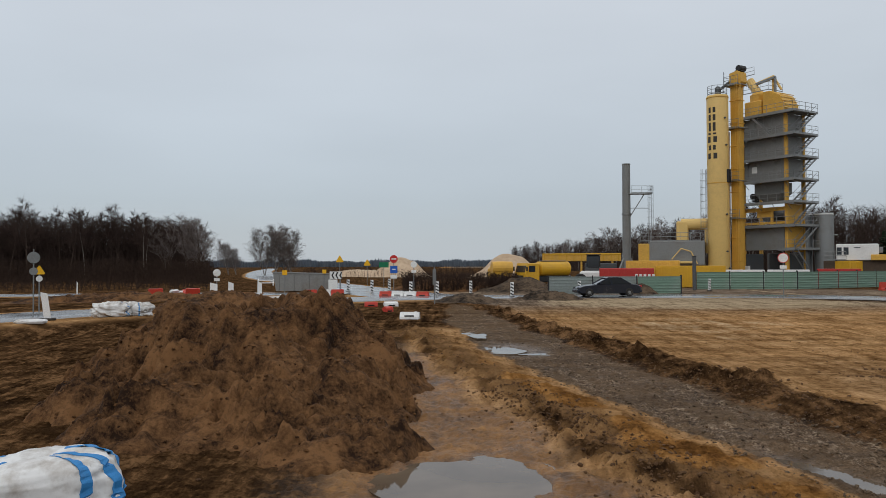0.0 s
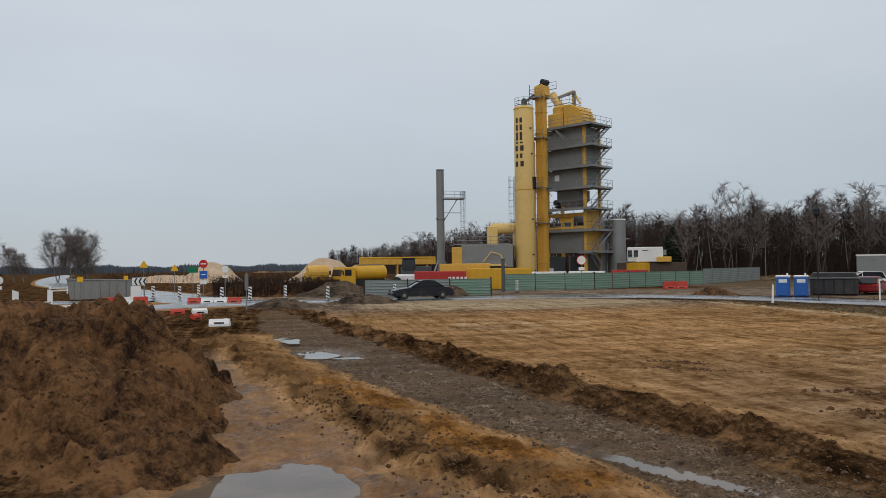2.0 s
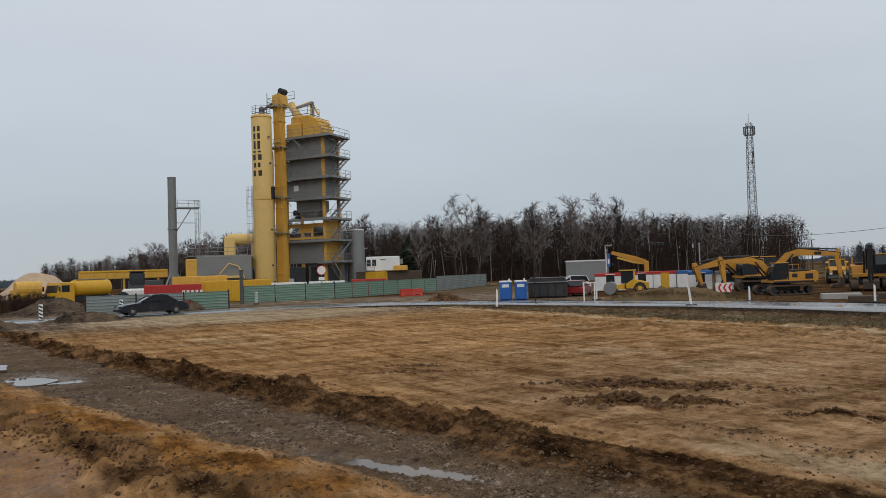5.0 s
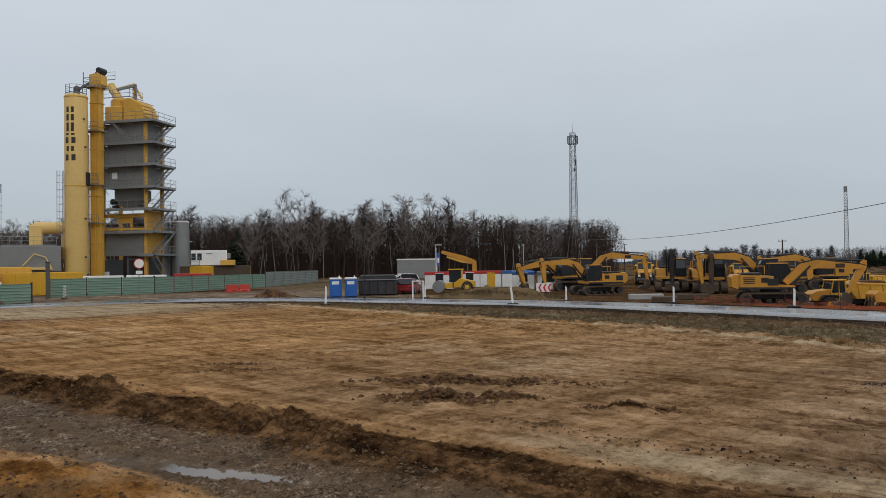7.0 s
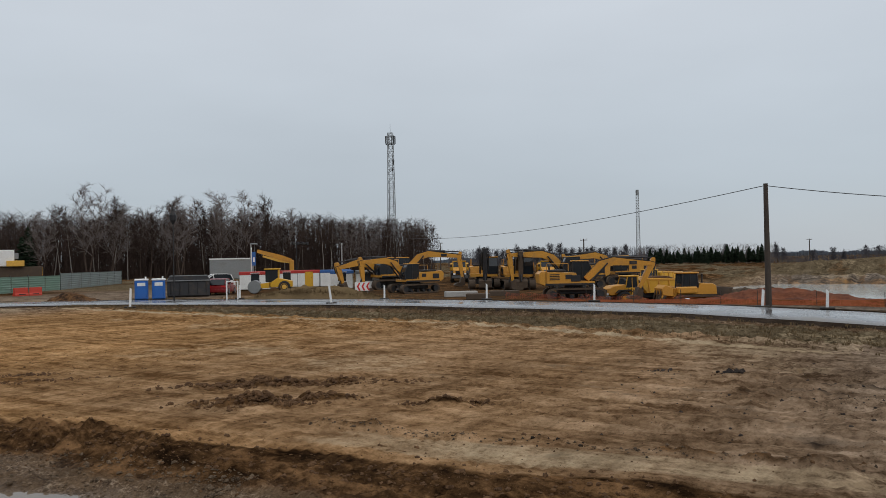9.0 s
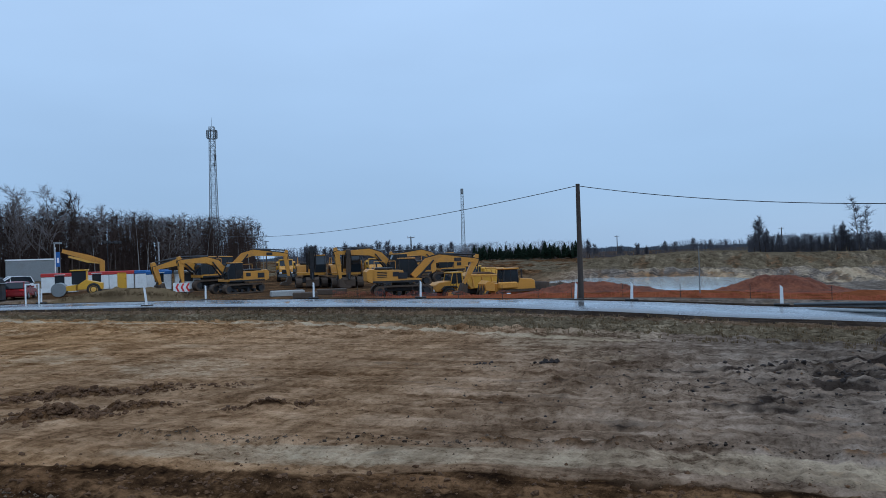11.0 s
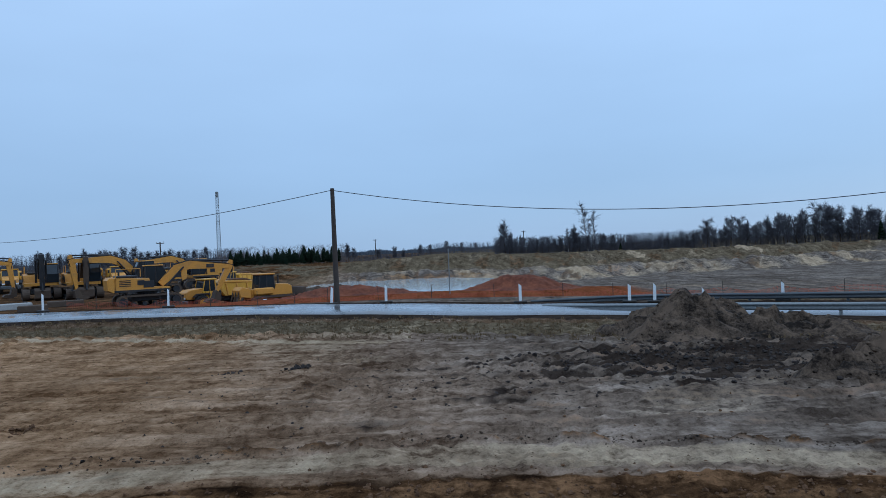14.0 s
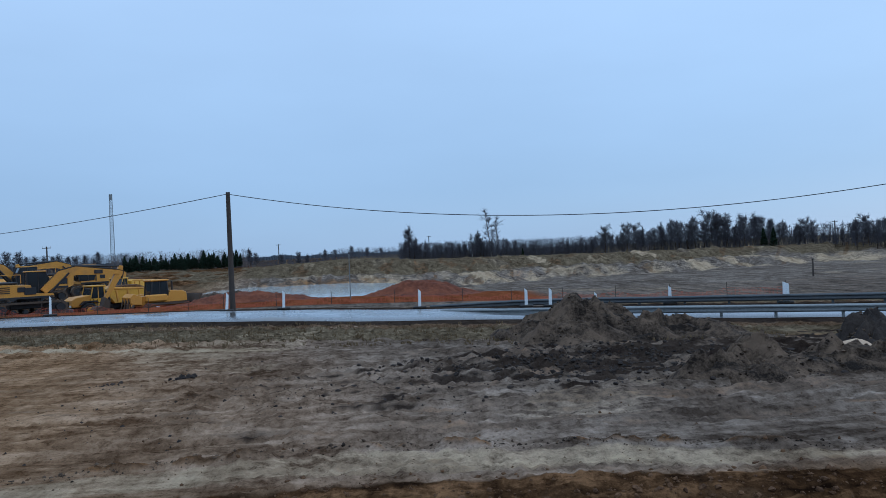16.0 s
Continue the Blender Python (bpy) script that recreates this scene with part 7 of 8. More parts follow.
def dump_truck(m, label, scale=1.0):
    c = thing("dump_truck", m @ Matrix.Diagonal((scale, scale, scale, 1)), label, "dump truck", "yellow dump trucks")
    part("chassis", Geo().box((8.6, 1.1, 0.55), (0.2, 0, 1.05)).box((1.0, 1.8, 0.5), (1.3, 0, 1.2)), BLACK_METAL, c)
    part("bonnet", Geo().prism([(3.0, 1.15), (4.9, 1.15), (5.1, 1.4), (5.0, 1.85), (4.5, 2.15), (3.0, 2.3)], -0.95, 0.95, inset=0.10), YELLOW_DIG, c)
    part("grille", Geo().box((0.08, 1.2, 0.5), (5.07, 0, 1.5), (0, 6, 0), 0.03), BLACK_METAL, c)
    part("bumper", Geo().box((0.35, 2.3, 0.45), (5.0, 0, 0.85), bevel=0.08), GREY_DARK, c)
    part("cab_base", Geo().prism([(1.6, 1.1), (3.15, 1.1), (3.2, 1.95), (1.6, 1.95)], -1.05, 1.05, inset=0.04), YELLOW_TRUCK, c)
    cab_ = part("cab", Geo().prism([(1.65, 1.9), (3.15, 1.9), (2.85, 3.1), (1.75, 3.1)], -0.98, 0.98, inset=0.05), GLASS, c, "dark glazed driver's cab")
    for y in (-0.98, 0.98):
        for xa, xb, r in ((1.66, 1.76, 0.09), (3.15, 2.85, 0.06), (2.35, 2.35, 0.05)):
            part("cab_post", Geo().rod((xa, y, 1.9), (xb, y * 0.96, 3.1), r, n=6), YELLOW_TRUCK, cab_)
    part("cab_roof", Geo().box((1.5, 2.05, 0.16), (2.28, 0, 3.16), bevel=0.06), YELLOW_TRUCK, cab_)
    for y in (-1, 1):
        part("mudguard", Geo().prism([(2.4, 1.5), (2.7, 1.75), (3.9, 1.75), (4.3, 1.4), (4.1, 1.4), (3.8, 1.62), (2.75, 1.62)], y * 0.9, y * 1.38), BLACK_METAL, c)
        part("headlight", Geo().box((0.07, 0.36, 0.22), (5.08, y * 0.78, 1.3), bevel=0.03), WHITE, c)
        part("mirror", Geo().box((0.08, 0.22, 0.42), (3.3, y * 1.25, 2.5), bevel=0.03), BLACK_METAL, c)
        part("step_ladder", Geo().path([(2.9, y * 1.15, 0.5), (2.9, y * 1.15, 1.9)], 0.03, 5).path([(2.5, y * 1.15, 0.5), (2.5, y * 1.15, 1.9)], 0.03, 5), BLACK_METAL, c)
    part("skip", Geo().prism([(-4.6, 2.75), (-3.7, 1.45), (0.9, 1.3), (1.35, 1.9), (1.3, 2.75), (0.9, 2.95), (-3.2, 2.75)], -1.35, 1.35, inset=0.05), YELLOW_TRUCK, c, "muddy yellow tipping skip")
    part("skip_rim", Geo().box((5.2, 0.14, 0.16), (-1.5, -1.36, 2.72), (0, -2, 0), 0.03).box((5.2, 0.14, 0.16), (-1.5, 1.36, 2.72), (0, -2, 0), 0.03), YELLOW_DIG, c)
    for k in range(4):
        for y in (-1.38, 1.38):
            part("skip_rib", Geo().box((0.16, 0.1, 1.15), (-3.0 + k * 1.2, y, 2.05), (0, 8, 0), 0.03), YELLOW_DIG, c)
    part("load", Geo().prism([(-3.0, 2.7), (0.9, 2.7), (0.2, 3.05), (-1.8, 3.1)], -1.1, 1.1, inset=0.2), CLOD, c, "brown soil in the skip")
    wheels(c, [(x, y, 0.82) for x in (3.4, -1.1, -2.9) for y in (-1.1, 1.1)], 0.82, 0.58, YELLOW_DIG)
    return c


dump_truck(yard(64.8, 20.2, 135), "muddy yellow articulated dump truck beside the excavator", 0.78)
dump_truck(yard(89.5, 44.0, 205), "yellow dump truck facing the road at the yard's back", 0.78)
dump_truck(yard(88.5, 40.6, 208), "yellow dump truck facing the road beside its twin", 0.78)
dump_truck(yard(81.5, 49.0, 212), "yellow dump truck seen from the front behind the machines", 0.8)
dump_truck(yard(77.5, 23.2, 165), "yellow dump truck roof showing behind the dozer", 0.7)

dz = thing("bulldozer", yard(58.4, 14.9, -52), "muddy yellow bulldozer with a dark glazed cab and rear ripper", "bulldozer")
tracks(dz, 3.6, 1.0, 2.0, 0.55)
part("body", Geo().prism([(-1.7, 0.75), (1.5, 0.75), (1.65, 1.0), (1.6, 1.65), (1.3, 1.8), (0.35, 1.85), (0.2, 1.45), (-1.7, 1.5)], -0.72, 0.72, inset=0.05), YELLOW_DIG, dz)
part("grille", Geo().box((0.06, 1.0, 0.7), (1.66, 0, 1.3), bevel=0.02), BLACK_METAL, dz)
part("exhaust", Geo().rod((0.9, 0.25, 1.8), (0.9, 0.25, 2.5), 0.07, n=8), BLACK_METAL, dz)
for y in (-0.85, 0.85):
    part("fender", Geo().box((1.5, 0.5, 0.5), (-0.75, y, 1.35), bevel=0.08), YELLOW_DIG, dz)
cb_ = part("cab", Geo().prism([(-1.0, 1.4), (0.25, 1.4), (0.15, 2.55), (-0.9, 2.55)], -0.62, 0.62, inset=0.05), GLASS, dz, "dark glazed cab")
for y in (-0.62, 0.62):
    for xa, xb in ((-1.0, -0.9), (0.25, 0.15), (-0.4, -0.38)):
        part("cab_post", Geo().rod((xa, y, 1.4), (xb, y * 0.97, 2.55), 0.05, n=6), BLACK_METAL, cb_)
part("cab_roof", Geo().box((1.35, 1.45, 0.12), (-0.38, 0, 2.6), bevel=0.05), YELLOW_DIG, cb_)
part("blade", Geo().prism([(2.1, 0.3), (2.35, 0.3), (2.2, 0.9), (2.4, 1.5), (2.2, 1.5), (2.0, 0.9)], -1.6, 1.6), RUST, dz)
for y in (-1.25, 1.25):
    part("push_arm", Geo().rod((0.4, y, 0.6), (2.1, y * 0.95, 0.7), 0.1), YELLOW_DIG, dz)
part("ripper_frame", Geo().prism([(-1.7, 0.9), (-1.7, 1.5), (-2.3, 1.75), (-2.6, 1.5), (-2.5, 1.0)], -0.8, 0.8, inset=0.08), YELLOW_DIG, dz)
for y in (-0.55, 0.0, 0.55):
    part("ripper_tooth", Geo().rod((-2.5, y, 1.4), (-2.8, y, 0.45), 0.09, 0.04, 6), RUST, dz)

rl = thing("road_roller", yard(51.4, 50.6, 130) @ Matrix.Diagonal((0.78, 0.78, 0.78, 1)), "yellow road roller with a dark cab behind the grass bank", "road roller")
part("body", Geo().prism([(-2.3, 0.7), (0.2, 0.7), (0.2, 1.2), (-0.6, 1.75), (-2.3, 1.35)], -0.95, 0.95, inset=0.05), YELLOW_BRIGHT, rl)
part("front_frame", Geo().prism([(0.3, 0.6), (2.5, 0.6), (2.5, 0.95), (0.3, 1.25)], -0.9, 0.9, inset=0.05), YELLOW_BRIGHT, rl)
c2 = part("cab", Geo().box((1.5, 1.5, 1.45), (0.0, 0, 2.0), bevel=0.08), GLASS, rl, "glazed cab")
part("cab_roof", Geo().box((1.8, 1.75, 0.14), (0, 0, 2.78), bevel=0.04).box((0.12, 1.6, 1.5), (-0.72, 0, 2.0), bevel=0.03), YELLOW_BRIGHT, c2)
part("drum", Geo().lathe([(0, -1.05), (0.72, -1.05), (0.75, -1.0), (0.75, 1.0), (0.72, 1.05), (0, 1.05)], (2.0, 0, 0.75), "y", 24), GREY_STEEL, rl)
wheels(rl, [(-1.4, y, 0.7) for y in (-0.85, 0.85)], 0.7, 0.5, YELLOW)


# ---- site yard ----
def toilet(x, y, turn):
    t = thing("portable_toilet", yard(x, y, turn), "blue plastic portable toilet with a white roof", "portable toilet", "portable toilets")
    part("body", Geo().box((1.0, 1.0, 1.5), (0, 0, 0.75), bevel=0.06), BLUE, t)
    part("roof", Geo().box((1.06, 1.06, 0.16), (0, 0, 1.56), bevel=0.06).rod((0.3, 0.3, 1.5), (0.3, 0.3, 1.8), 0.06), WHITE_PLASTIC, t, "white domed roof")
    part("door", Geo().box((0.7, 0.05, 1.3), (0, -0.52, 0.72), bevel=0.02), BLUE, t)
    part("sign", Geo().box((0.6, 0.03, 0.26), (0, -0.55, 1.2), bevel=0.01), WHITE, t, "plain white plate")
    return t


toilet(39.3, 52.9, -38)
toilet(40.3, 52.1, -38)
tent = thing("waste_container", yard(44.0, 53.0, -40), "black tarpaulin-covered roll-off waste container", "container")
part("body", Geo().box((3.4, 2.2, 1.3), (0, 0, 0.7), bevel=0.08), TARP, tent)
part("cover", Geo().prism([(-1.8, 1.3), (1.8, 1.3), (1.5, 1.75), (-1.5, 1.75)], -1.2, 1.2, inset=0.03), TARP, tent)
for k in range(5):
    part("rib", Geo().box((0.08, 0.06, 1.1), (-1.4 + 0.7 * k, -1.12, 0.75), bevel=0.02), BLACK_METAL, tent)
part("pale_edge", Geo().box((3.5, 0.1, 0.08), (0, -1.2, 1.36)).box((3.0, 0.1, 0.06), (0, -1.0, 1.77)), GREY_STEEL, tent)
lb = thing("lorry_trailer", yard(64.2, 70.0, -42), "grey box lorry trailer at the back of the yard", "trailer")
part("box_body", Geo().box((5.0, 2.4, 2.3), (0, 0, 2.1), bevel=0.06), GREY_STEEL, lb)
part("roof", Geo().box((5.1, 2.5, 0.15), (0, 0, 3.3)), WHITE, lb)
wheels(lb, [(x, y, 0.5) for x in (-1.6, 1.6) for y in (-1.0, 1.0)], 0.5, 0.3)


def office(x, y, turn, L, stripe, label, panel=None, H=1.65):
    c = thing("site_office", yard(x, y, turn), label, "site cabin", "site cabins")
    part("body", Geo().box((L, 2.4, H), (0, 0, H / 2 + 0.1), bevel=0.05), WHITE, c)
    part("roof_edge", Geo().box((L + 0.1, 2.5, 0.32), (0, 0, H + 0.05), bevel=0.04), stripe, c)
    n = max(1, int(L / 2.2))
    for k in range(n):
        xx = -L / 2 + L * (k + 0.5) / n
        if k % 2 == 0:
            w = part("window", Geo().box((0.8, 0.06, 0.9), (xx, -1.22, 1.25), bevel=0.02), GLASS, c)
            part("window_frame", Geo().box((0.94, 0.05, 0.07), (xx, -1.23, 1.72), bevel=0.01).box((0.94, 0.08, 0.07), (xx, -1.23, 0.78), bevel=0.01), WHITE, w)
        else:
            d = part("door", Geo().box((0.85, 0.06, 1.6), (xx, -1.22, 0.92), bevel=0.02), panel or GREY_STEEL, c)
            part("handle", Geo().box((0.12, 0.06, 0.04), (xx + 0.3, -1.27, 1.1)), BLACK_METAL, d)
        part("panel_joint", Geo().box((0.06, 0.04, H), (xx + L / n / 2 - 0.04, -1.21, H / 2 + 0.1), bevel=0.01), GREY_STEEL, c)
    return c


office(55.8, 57.4, -44, 3.0, RED_PAINT, "white site cabin with a dark red roof edge")
office(62.2, 57.6, -47, 4.6, RED_PAINT, "white and grey site cabin with red trim", YELLOW_BRIGHT)
office(64.8, 54.6, -48, 3.2, BLUE_PAINT, "white site cabin with a blue roof edge and yellow door", YELLOW_BRIGHT)
office(60.2, 49.8, -50, 2.2, BLUE_PAINT, "white site cabin with blue corner trim", WHITE)
office(61.6, 47.6, -50, 2.4, GREY_STEEL, "pale grey site cabin with a concrete-coloured roof edge", WHITE)
cn = thing("loading_crane", yard(64.5, 62.6, -45), "yellow folding lorry crane raised above the cabins", "crane")
part("column", Geo().box((0.5, 0.5, 3.0), (1.4, 0, 1.5)), YELLOW_DIG, cn)
part("boom", beam(Geo(), [(1.4, 2.9), (0.2, 3.3), (-2.4, 4.1)], [0.22, 0.3, 0.18], -0.2, 0.2), YELLOW_DIG, cn)
part("folded_jib", beam(Geo(), [(1.6, 2.7), (0.0, 2.95), (-1.8, 3.5)], [0.1, 0.14, 0.1], -0.15, 0.15), YELLOW, cn)
part("bed", Geo().box((5.0, 2.2, 0.6), (0.5, 0, 0.9)), BLACK_METAL, cn)
wheels(cn, [(x, y, 0.5) for x in (-1.0, 2.2) for y in (-0.95, 0.95)], 0.5, 0.3)


def pole(x, y, h, r, mat, label, name="lamp_post", head=None, category="post"):
    p = thing(name, pose(x, y, ground_z(x, y) - 0.02), label, category)
    part("shaft", Geo().rod((0, 0, 0), (0, 0, h), r, r * 0.7, 10), mat, p)
    if head == "lamp":
        part("lamp_head", Geo().box((0.9, 0.3, 0.16), (0.4, 0, h + 0.02), bevel=0.04), GREY_STEEL, p)
    elif head == "floods":
        part("bracket", Geo().rod((-0.7, 0, h), (1.9, 0, h - 0.1), 0.05), BLACK_METAL, p)
        for k in (-0.5, 0.2, 1.0, 1.7):
            part("floodlight", Geo().box((0.4, 0.3, 0.34), (k, 0, h - 0.02), bevel=0.06), BLACK_METAL, p)
    elif head == "basket":
        part("basket", Geo().lathe([(0.05, -0.5), (0.24, -0.2), (0.26, 0.15), (0.1, 0.45), (0.04, 0.9)], (0, 0, h), "z", 12), BLACK_METAL, p)
    elif head == "cap":
        part("cap", Geo().lathe([(0, 0), (r * 1.3, 0), (r * 1.3, 0.1), (0, 0.16)], (0, 0, h), "z", 10), mat, p)
    return p


pole(58.9, 61.2, 4.8, 0.09, CONCRETE, "grey concrete post with a small lamp in the yard", head="lamp")
pole(65.5, 54.2, 4.6, 0.08, CONCRETE, "grey concrete post among the cabins", head="cap")
pole(64.4, 59.8, 4.9, 0.06, BLACK_METAL, "thin dark mast with a row of floodlights", head="floods")
pole(37.5, 46.7, 6.2, 0.05, BLACK_METAL, "thin dark pole with a round basket at its top", head="basket")
pole(135.0, 86.0, 6.4, 0.13, WOOD_POLE, "distant wooden pole with a lamp arm", head="lamp")
flag = pole(56.5, 58.6, 4.2, 0.04, WHITE, "thin white flagpole with a narrow blue and white banner", "flagpole", "cap", "flagpole")
part("banner", Geo().box((0.5, 0.03, 1.4), (0.3, 0, 3.2), bevel=0.01), BLUE_PAINT, flag)
part("banner_mark", Geo().box((0.26, 0.04, 0.5), (0.3, 0, 3.1), bevel=0.01), WHITE, flag)


# ---- big bags ----
def sack(name, m, size, seed, label, peak=0.0, straps=(), crumple=1.0):
    """A slumped woven bag; straps are (axis, offset) bands laid over it."""
    rnd = np.random.RandomState(seed)
    ox = rnd.uniform(0, 40, 3)
    L, B, H = size
    nu, nv = 72, 36

    def surf(u, v, out=0.0):
        cu, su, cv, sv = math.cos(u), math.sin(u), math.cos(v), math.sin(v)
        e = 0.55
        sg = lambda t, p: math.copysign(abs(t) ** p, t)
        x, y, z = sg(cu, e) * sg(cv, e), sg(su, e) * sg(cv, e), sg(sv, 0.75)
        w = float(fbm(np.array(x * 1.6 + ox[0] + z), np.array(y * 1.6 + ox[1] - z), 4))
        c = float(np.abs(perlin(np.array(x * 2.4 + ox[2]), np.array(y * 2.4 + z * 2))))
        k = 1 + crumple * (0.10 * w - 0.4 * max(0, 0.12 - c)) + out
        lift = 1 + peak * x * 0.6 - 0.18 * (y * y)
        return Vector((x * L / 2 * k, y * B / 2 * k, H / 2 + z * H / 2 * k * (lift if z > 0 else 1)))
    vs = [surf(2 * math.pi * i / nu, -math.pi / 2 + math.pi * (j + 0.5) / nv) for j in range(nv) for i in range(nu)]
    fs = [(j * nu + i, j * nu + (i + 1) % nu, (j + 1) * nu + (i + 1) % nu, (j + 1) * nu + i) for j in range(nv - 1) for i in range(nu)]
    fs += [tuple(range(nu - 1, -1, -1)), tuple(range((nv - 1) * nu, nv * nu))]
    b = thing(name, m, label, "big bag")
    part("sack", Geo().add(vs, fs), SACK, b, smooth=True)
    for u0, width, lo, hi in straps:
        g = Geo()
        n = 26
        vv, ff = [], []
        for k in range(n):
            v = lo + (hi - lo) * k / (n - 1)
            for o, du in ((0.012, -width), (0.03, -width), (0.03, width), (0.012, width)):
                vv.append(surf(u0 + du, v, o))
        for k in range(n - 1):
            for i in range(4):
                ff.append((k * 4 + i, k * 4 + (i + 1) % 4, (k + 1) * 4 + (i + 1) % 4, (k + 1) * 4 + i))
        ff += [(3, 2, 1, 0), tuple(range(n * 4 - 4, n * 4))]
        part("strap", g.add(vv, ff), STRAP_BLUE, b, "blue webbing strap")
    return b


sack("big_bag", pose(-5.45, 10.05, ground_z(-5.45, 10.05) - 0.02, 0, 0, 18), (2.1, 1.25, 0.80), 4, "slumped white woven big bag with blue straps", 0.42,
     [(-0.42, 0.10, -0.9, 1.5), (0.10, 0.09, -0.9, 1.45), (-1.1, 0.09, -1.0, 1.45), (2.5, 0.09, -0.8, 1.4), (-2.3, 0.09, -1.0, 1.4)])
sack("big_bag", pose(-16.9, 38.2, ground_z(-16.9, 38.2) - 0.03, 0, 0, 25), (1.7, 1.2, 0.75), 6, "crumpled empty white big bag on the road verge", 0.1, [(-0.6, 0.06, -0.9, 1.4)], 2.8)
sack("big_bag", pose(-15.9, 39.0, ground_z(-15.9, 39.0) - 0.03, 0, 0, -15), (1.5, 1.0, 0.7), 9, "crumpled grey-white sack beside another", -0.1, [(-1.2, 0.06, -0.9, 1.4)], 2.8)
sack("plastic_sheet", pose(-18.6, 34.0, ground_z(-18.6, 34.0) - 0.02, 0, 0, 10), (1.3, 0.6, 0.22), 11, "white plastic scrap lying on the mud")


# ---- signs, barriers and posts ----
def sign(x, y, boards, label, h=None, base=None, lean=0.0, name="traffic_sign", post=SIGN_GREY):
    """boards: (kind, material, centre height, size) from the foot up."""
    z = ground_z(x, y) if base is None else base
    face = math.degrees(math.atan2(-x, y))
    s = thing(name, pose(x, y, z, 0, lean, face), label, "traffic sign")
    top = h or max(b[2] + b[3] / 2 for b in boards)
    part("post", Geo().rod((0, 0.03, -0.05), (0, 0.03, top), 0.032, n=8), post, s)
    for kind, mat, c, size in boards:
        g = Geo()
        if kind == "disc":
            g.lathe([(0, -0.015), (size / 2 - 0.01, -0.015), (size / 2, 0), (size / 2 - 0.01, 0.012), (0, 0.012)], (0, -0.02, c), "y", 24)
        elif kind == "face":
            g.lathe([(0, -0.006), (size / 2, -0.006), (size / 2, 0.004), (0, 0.004)], (0, -0.042, c), "y", 24)
        elif kind == "triangle":
            r = size * 0.58
            g.prism([(r * math.sin(a), c - 0.05 + r * math.cos(a)) for a in (-2.2, -1.95, -0.13, 0.13, 1.95, 2.2)], -0.03, 0.0)
        elif kind == "plate":
            g.box((size, 0.025, size * 0.55), (0, -0.02, c), bevel=0.006)
        elif kind == "square":
            g.box((size, 0.025, size), (0, -0.02, c), bevel=0.006)
        elif kind == "strip":
            g.box((0.22, 0.03, size), (0, -0.02, c), bevel=0.006)
        elif kind == "bar":
            g.box((size, 0.02, size * 0.24), (0, -0.045, c), bevel=0.004)
        part("board", g, mat, s)
    return s


sign(-21.5, 39.5, [("disc", SIGN_GREY, 2.95, 0.6), ("disc", SIGN_GREY, 2.25, 0.4)], "grey backs of two round signs on a tall post", 3.4)
sign(-21.9, 40.8, [("triangle", SIGN_YELLOW, 2.3, 0.5), ("disc", WHITE, 1.85, 0.32)], "yellow warning triangle above a small white disc")
sign(-17.5, 57.4, [("disc", WHITE, 2.0, 0.55), ("plate", WHITE, 1.5, 0.4)], "white round sign with a small plate by the road")
sign(-12.2, 84.1, [("triangle", SIGN_YELLOW, 3.1, 0.75)], "yellow warning triangle on a tall post")
sign(-9.8, 89.5, [("triangle", SIGN_YELLOW, 2.7, 0.75)], "yellow warning triangle beside the far road")
sign(-14.3, 66.0, [("square", SIGN_YELLOW, 1.9, 0.42)], "small yellow direction sign")
sign(-11.6, 70.2, [("square", SIGN_YELLOW, 1.95, 0.35)], "small yellow marker sign")
sign(-5.25, 69.8, [("disc", SIGN_RED, 3.05, 0.72), ("bar", WHITE, 3.05, 0.46), ("square", SIGN_BLUE, 2.1, 0.66), ("bar", WHITE, 2.12, 0.34), ("plate", WHITE, 1.45, 0.6)], "red no-entry disc above a blue square sign and plate")
sign(-7.8, 88.7, [("plate", SIGN_GREEN, 2.5, 1.1)], "green direction board on a post")
sign(-3.25, 65.9, [("disc", WHITE, 2.55, 0.55), ("plate", WHITE, 1.95, 0.4)], "white round sign above a small white plate")
sign(-1.15, 50.0, [("strip", SIGN_GREY, 1.75, 1.0)], "narrow grey sign seen edge on at the junction", 2.4)
sign(23.6, 55.4, [("disc", SIGN_RED, 2.95, 0.74), ("face", WHITE, 2.95, 0.64), ("plate", WHITE, 2.3, 0.45)], "white round prohibition sign above a small plate")

def board_stripes(x, y, label, h=1.05, z=None):
    """A narrow white delineator with dark slanting bars on a rubber foot."""
    face = math.degrees(math.atan2(-x, y))
    d = thing("delineator_board", pose(x, y, ground_z(x, y) if z is None else z, 0, 0, face), label, "delineator", "striped delineators")
    part("foot", Geo().box((0.5, 0.4, 0.1), (0, 0, 0.05), bevel=0.03), BLACK_RUBBER, d)
    part("board", Geo().box((0.26, 0.04, h), (0, 0, 0.12 + h / 2), bevel=0.01), WHITE_PLASTIC, d)
    for k in range(4):
        part("stripe", Geo().box((0.26, 0.012, 0.1), (0, -0.027, 0.25 + k * 0.25), (0, 32, 0), 0.003), BLACK_METAL, d)
    return d


for x, y in ((-7.2, 69.6), (-3.3, 61.9), (-1.2, 62.3), (4.6, 59.4), (10.6, 64.6), (14.1, 64.0), (-9.6, 71.5), (-6.0, 74.0), (24.2, 73.0), (1.6, 66.5)):
    board_stripes(x, y, "white delineator board with dark slanting stripes")


def stake(x, y, h, lean, label, z=None, w=0.14, foot=True):
    """A white plastic edge post on a dark foot."""
    face = math.degrees(math.atan2(-x, y))
    s = thing("edge_post", pose(x, y, (ground_z(x, y) if z is None else z), 0, lean, face), label, "edge post", "white edge posts")
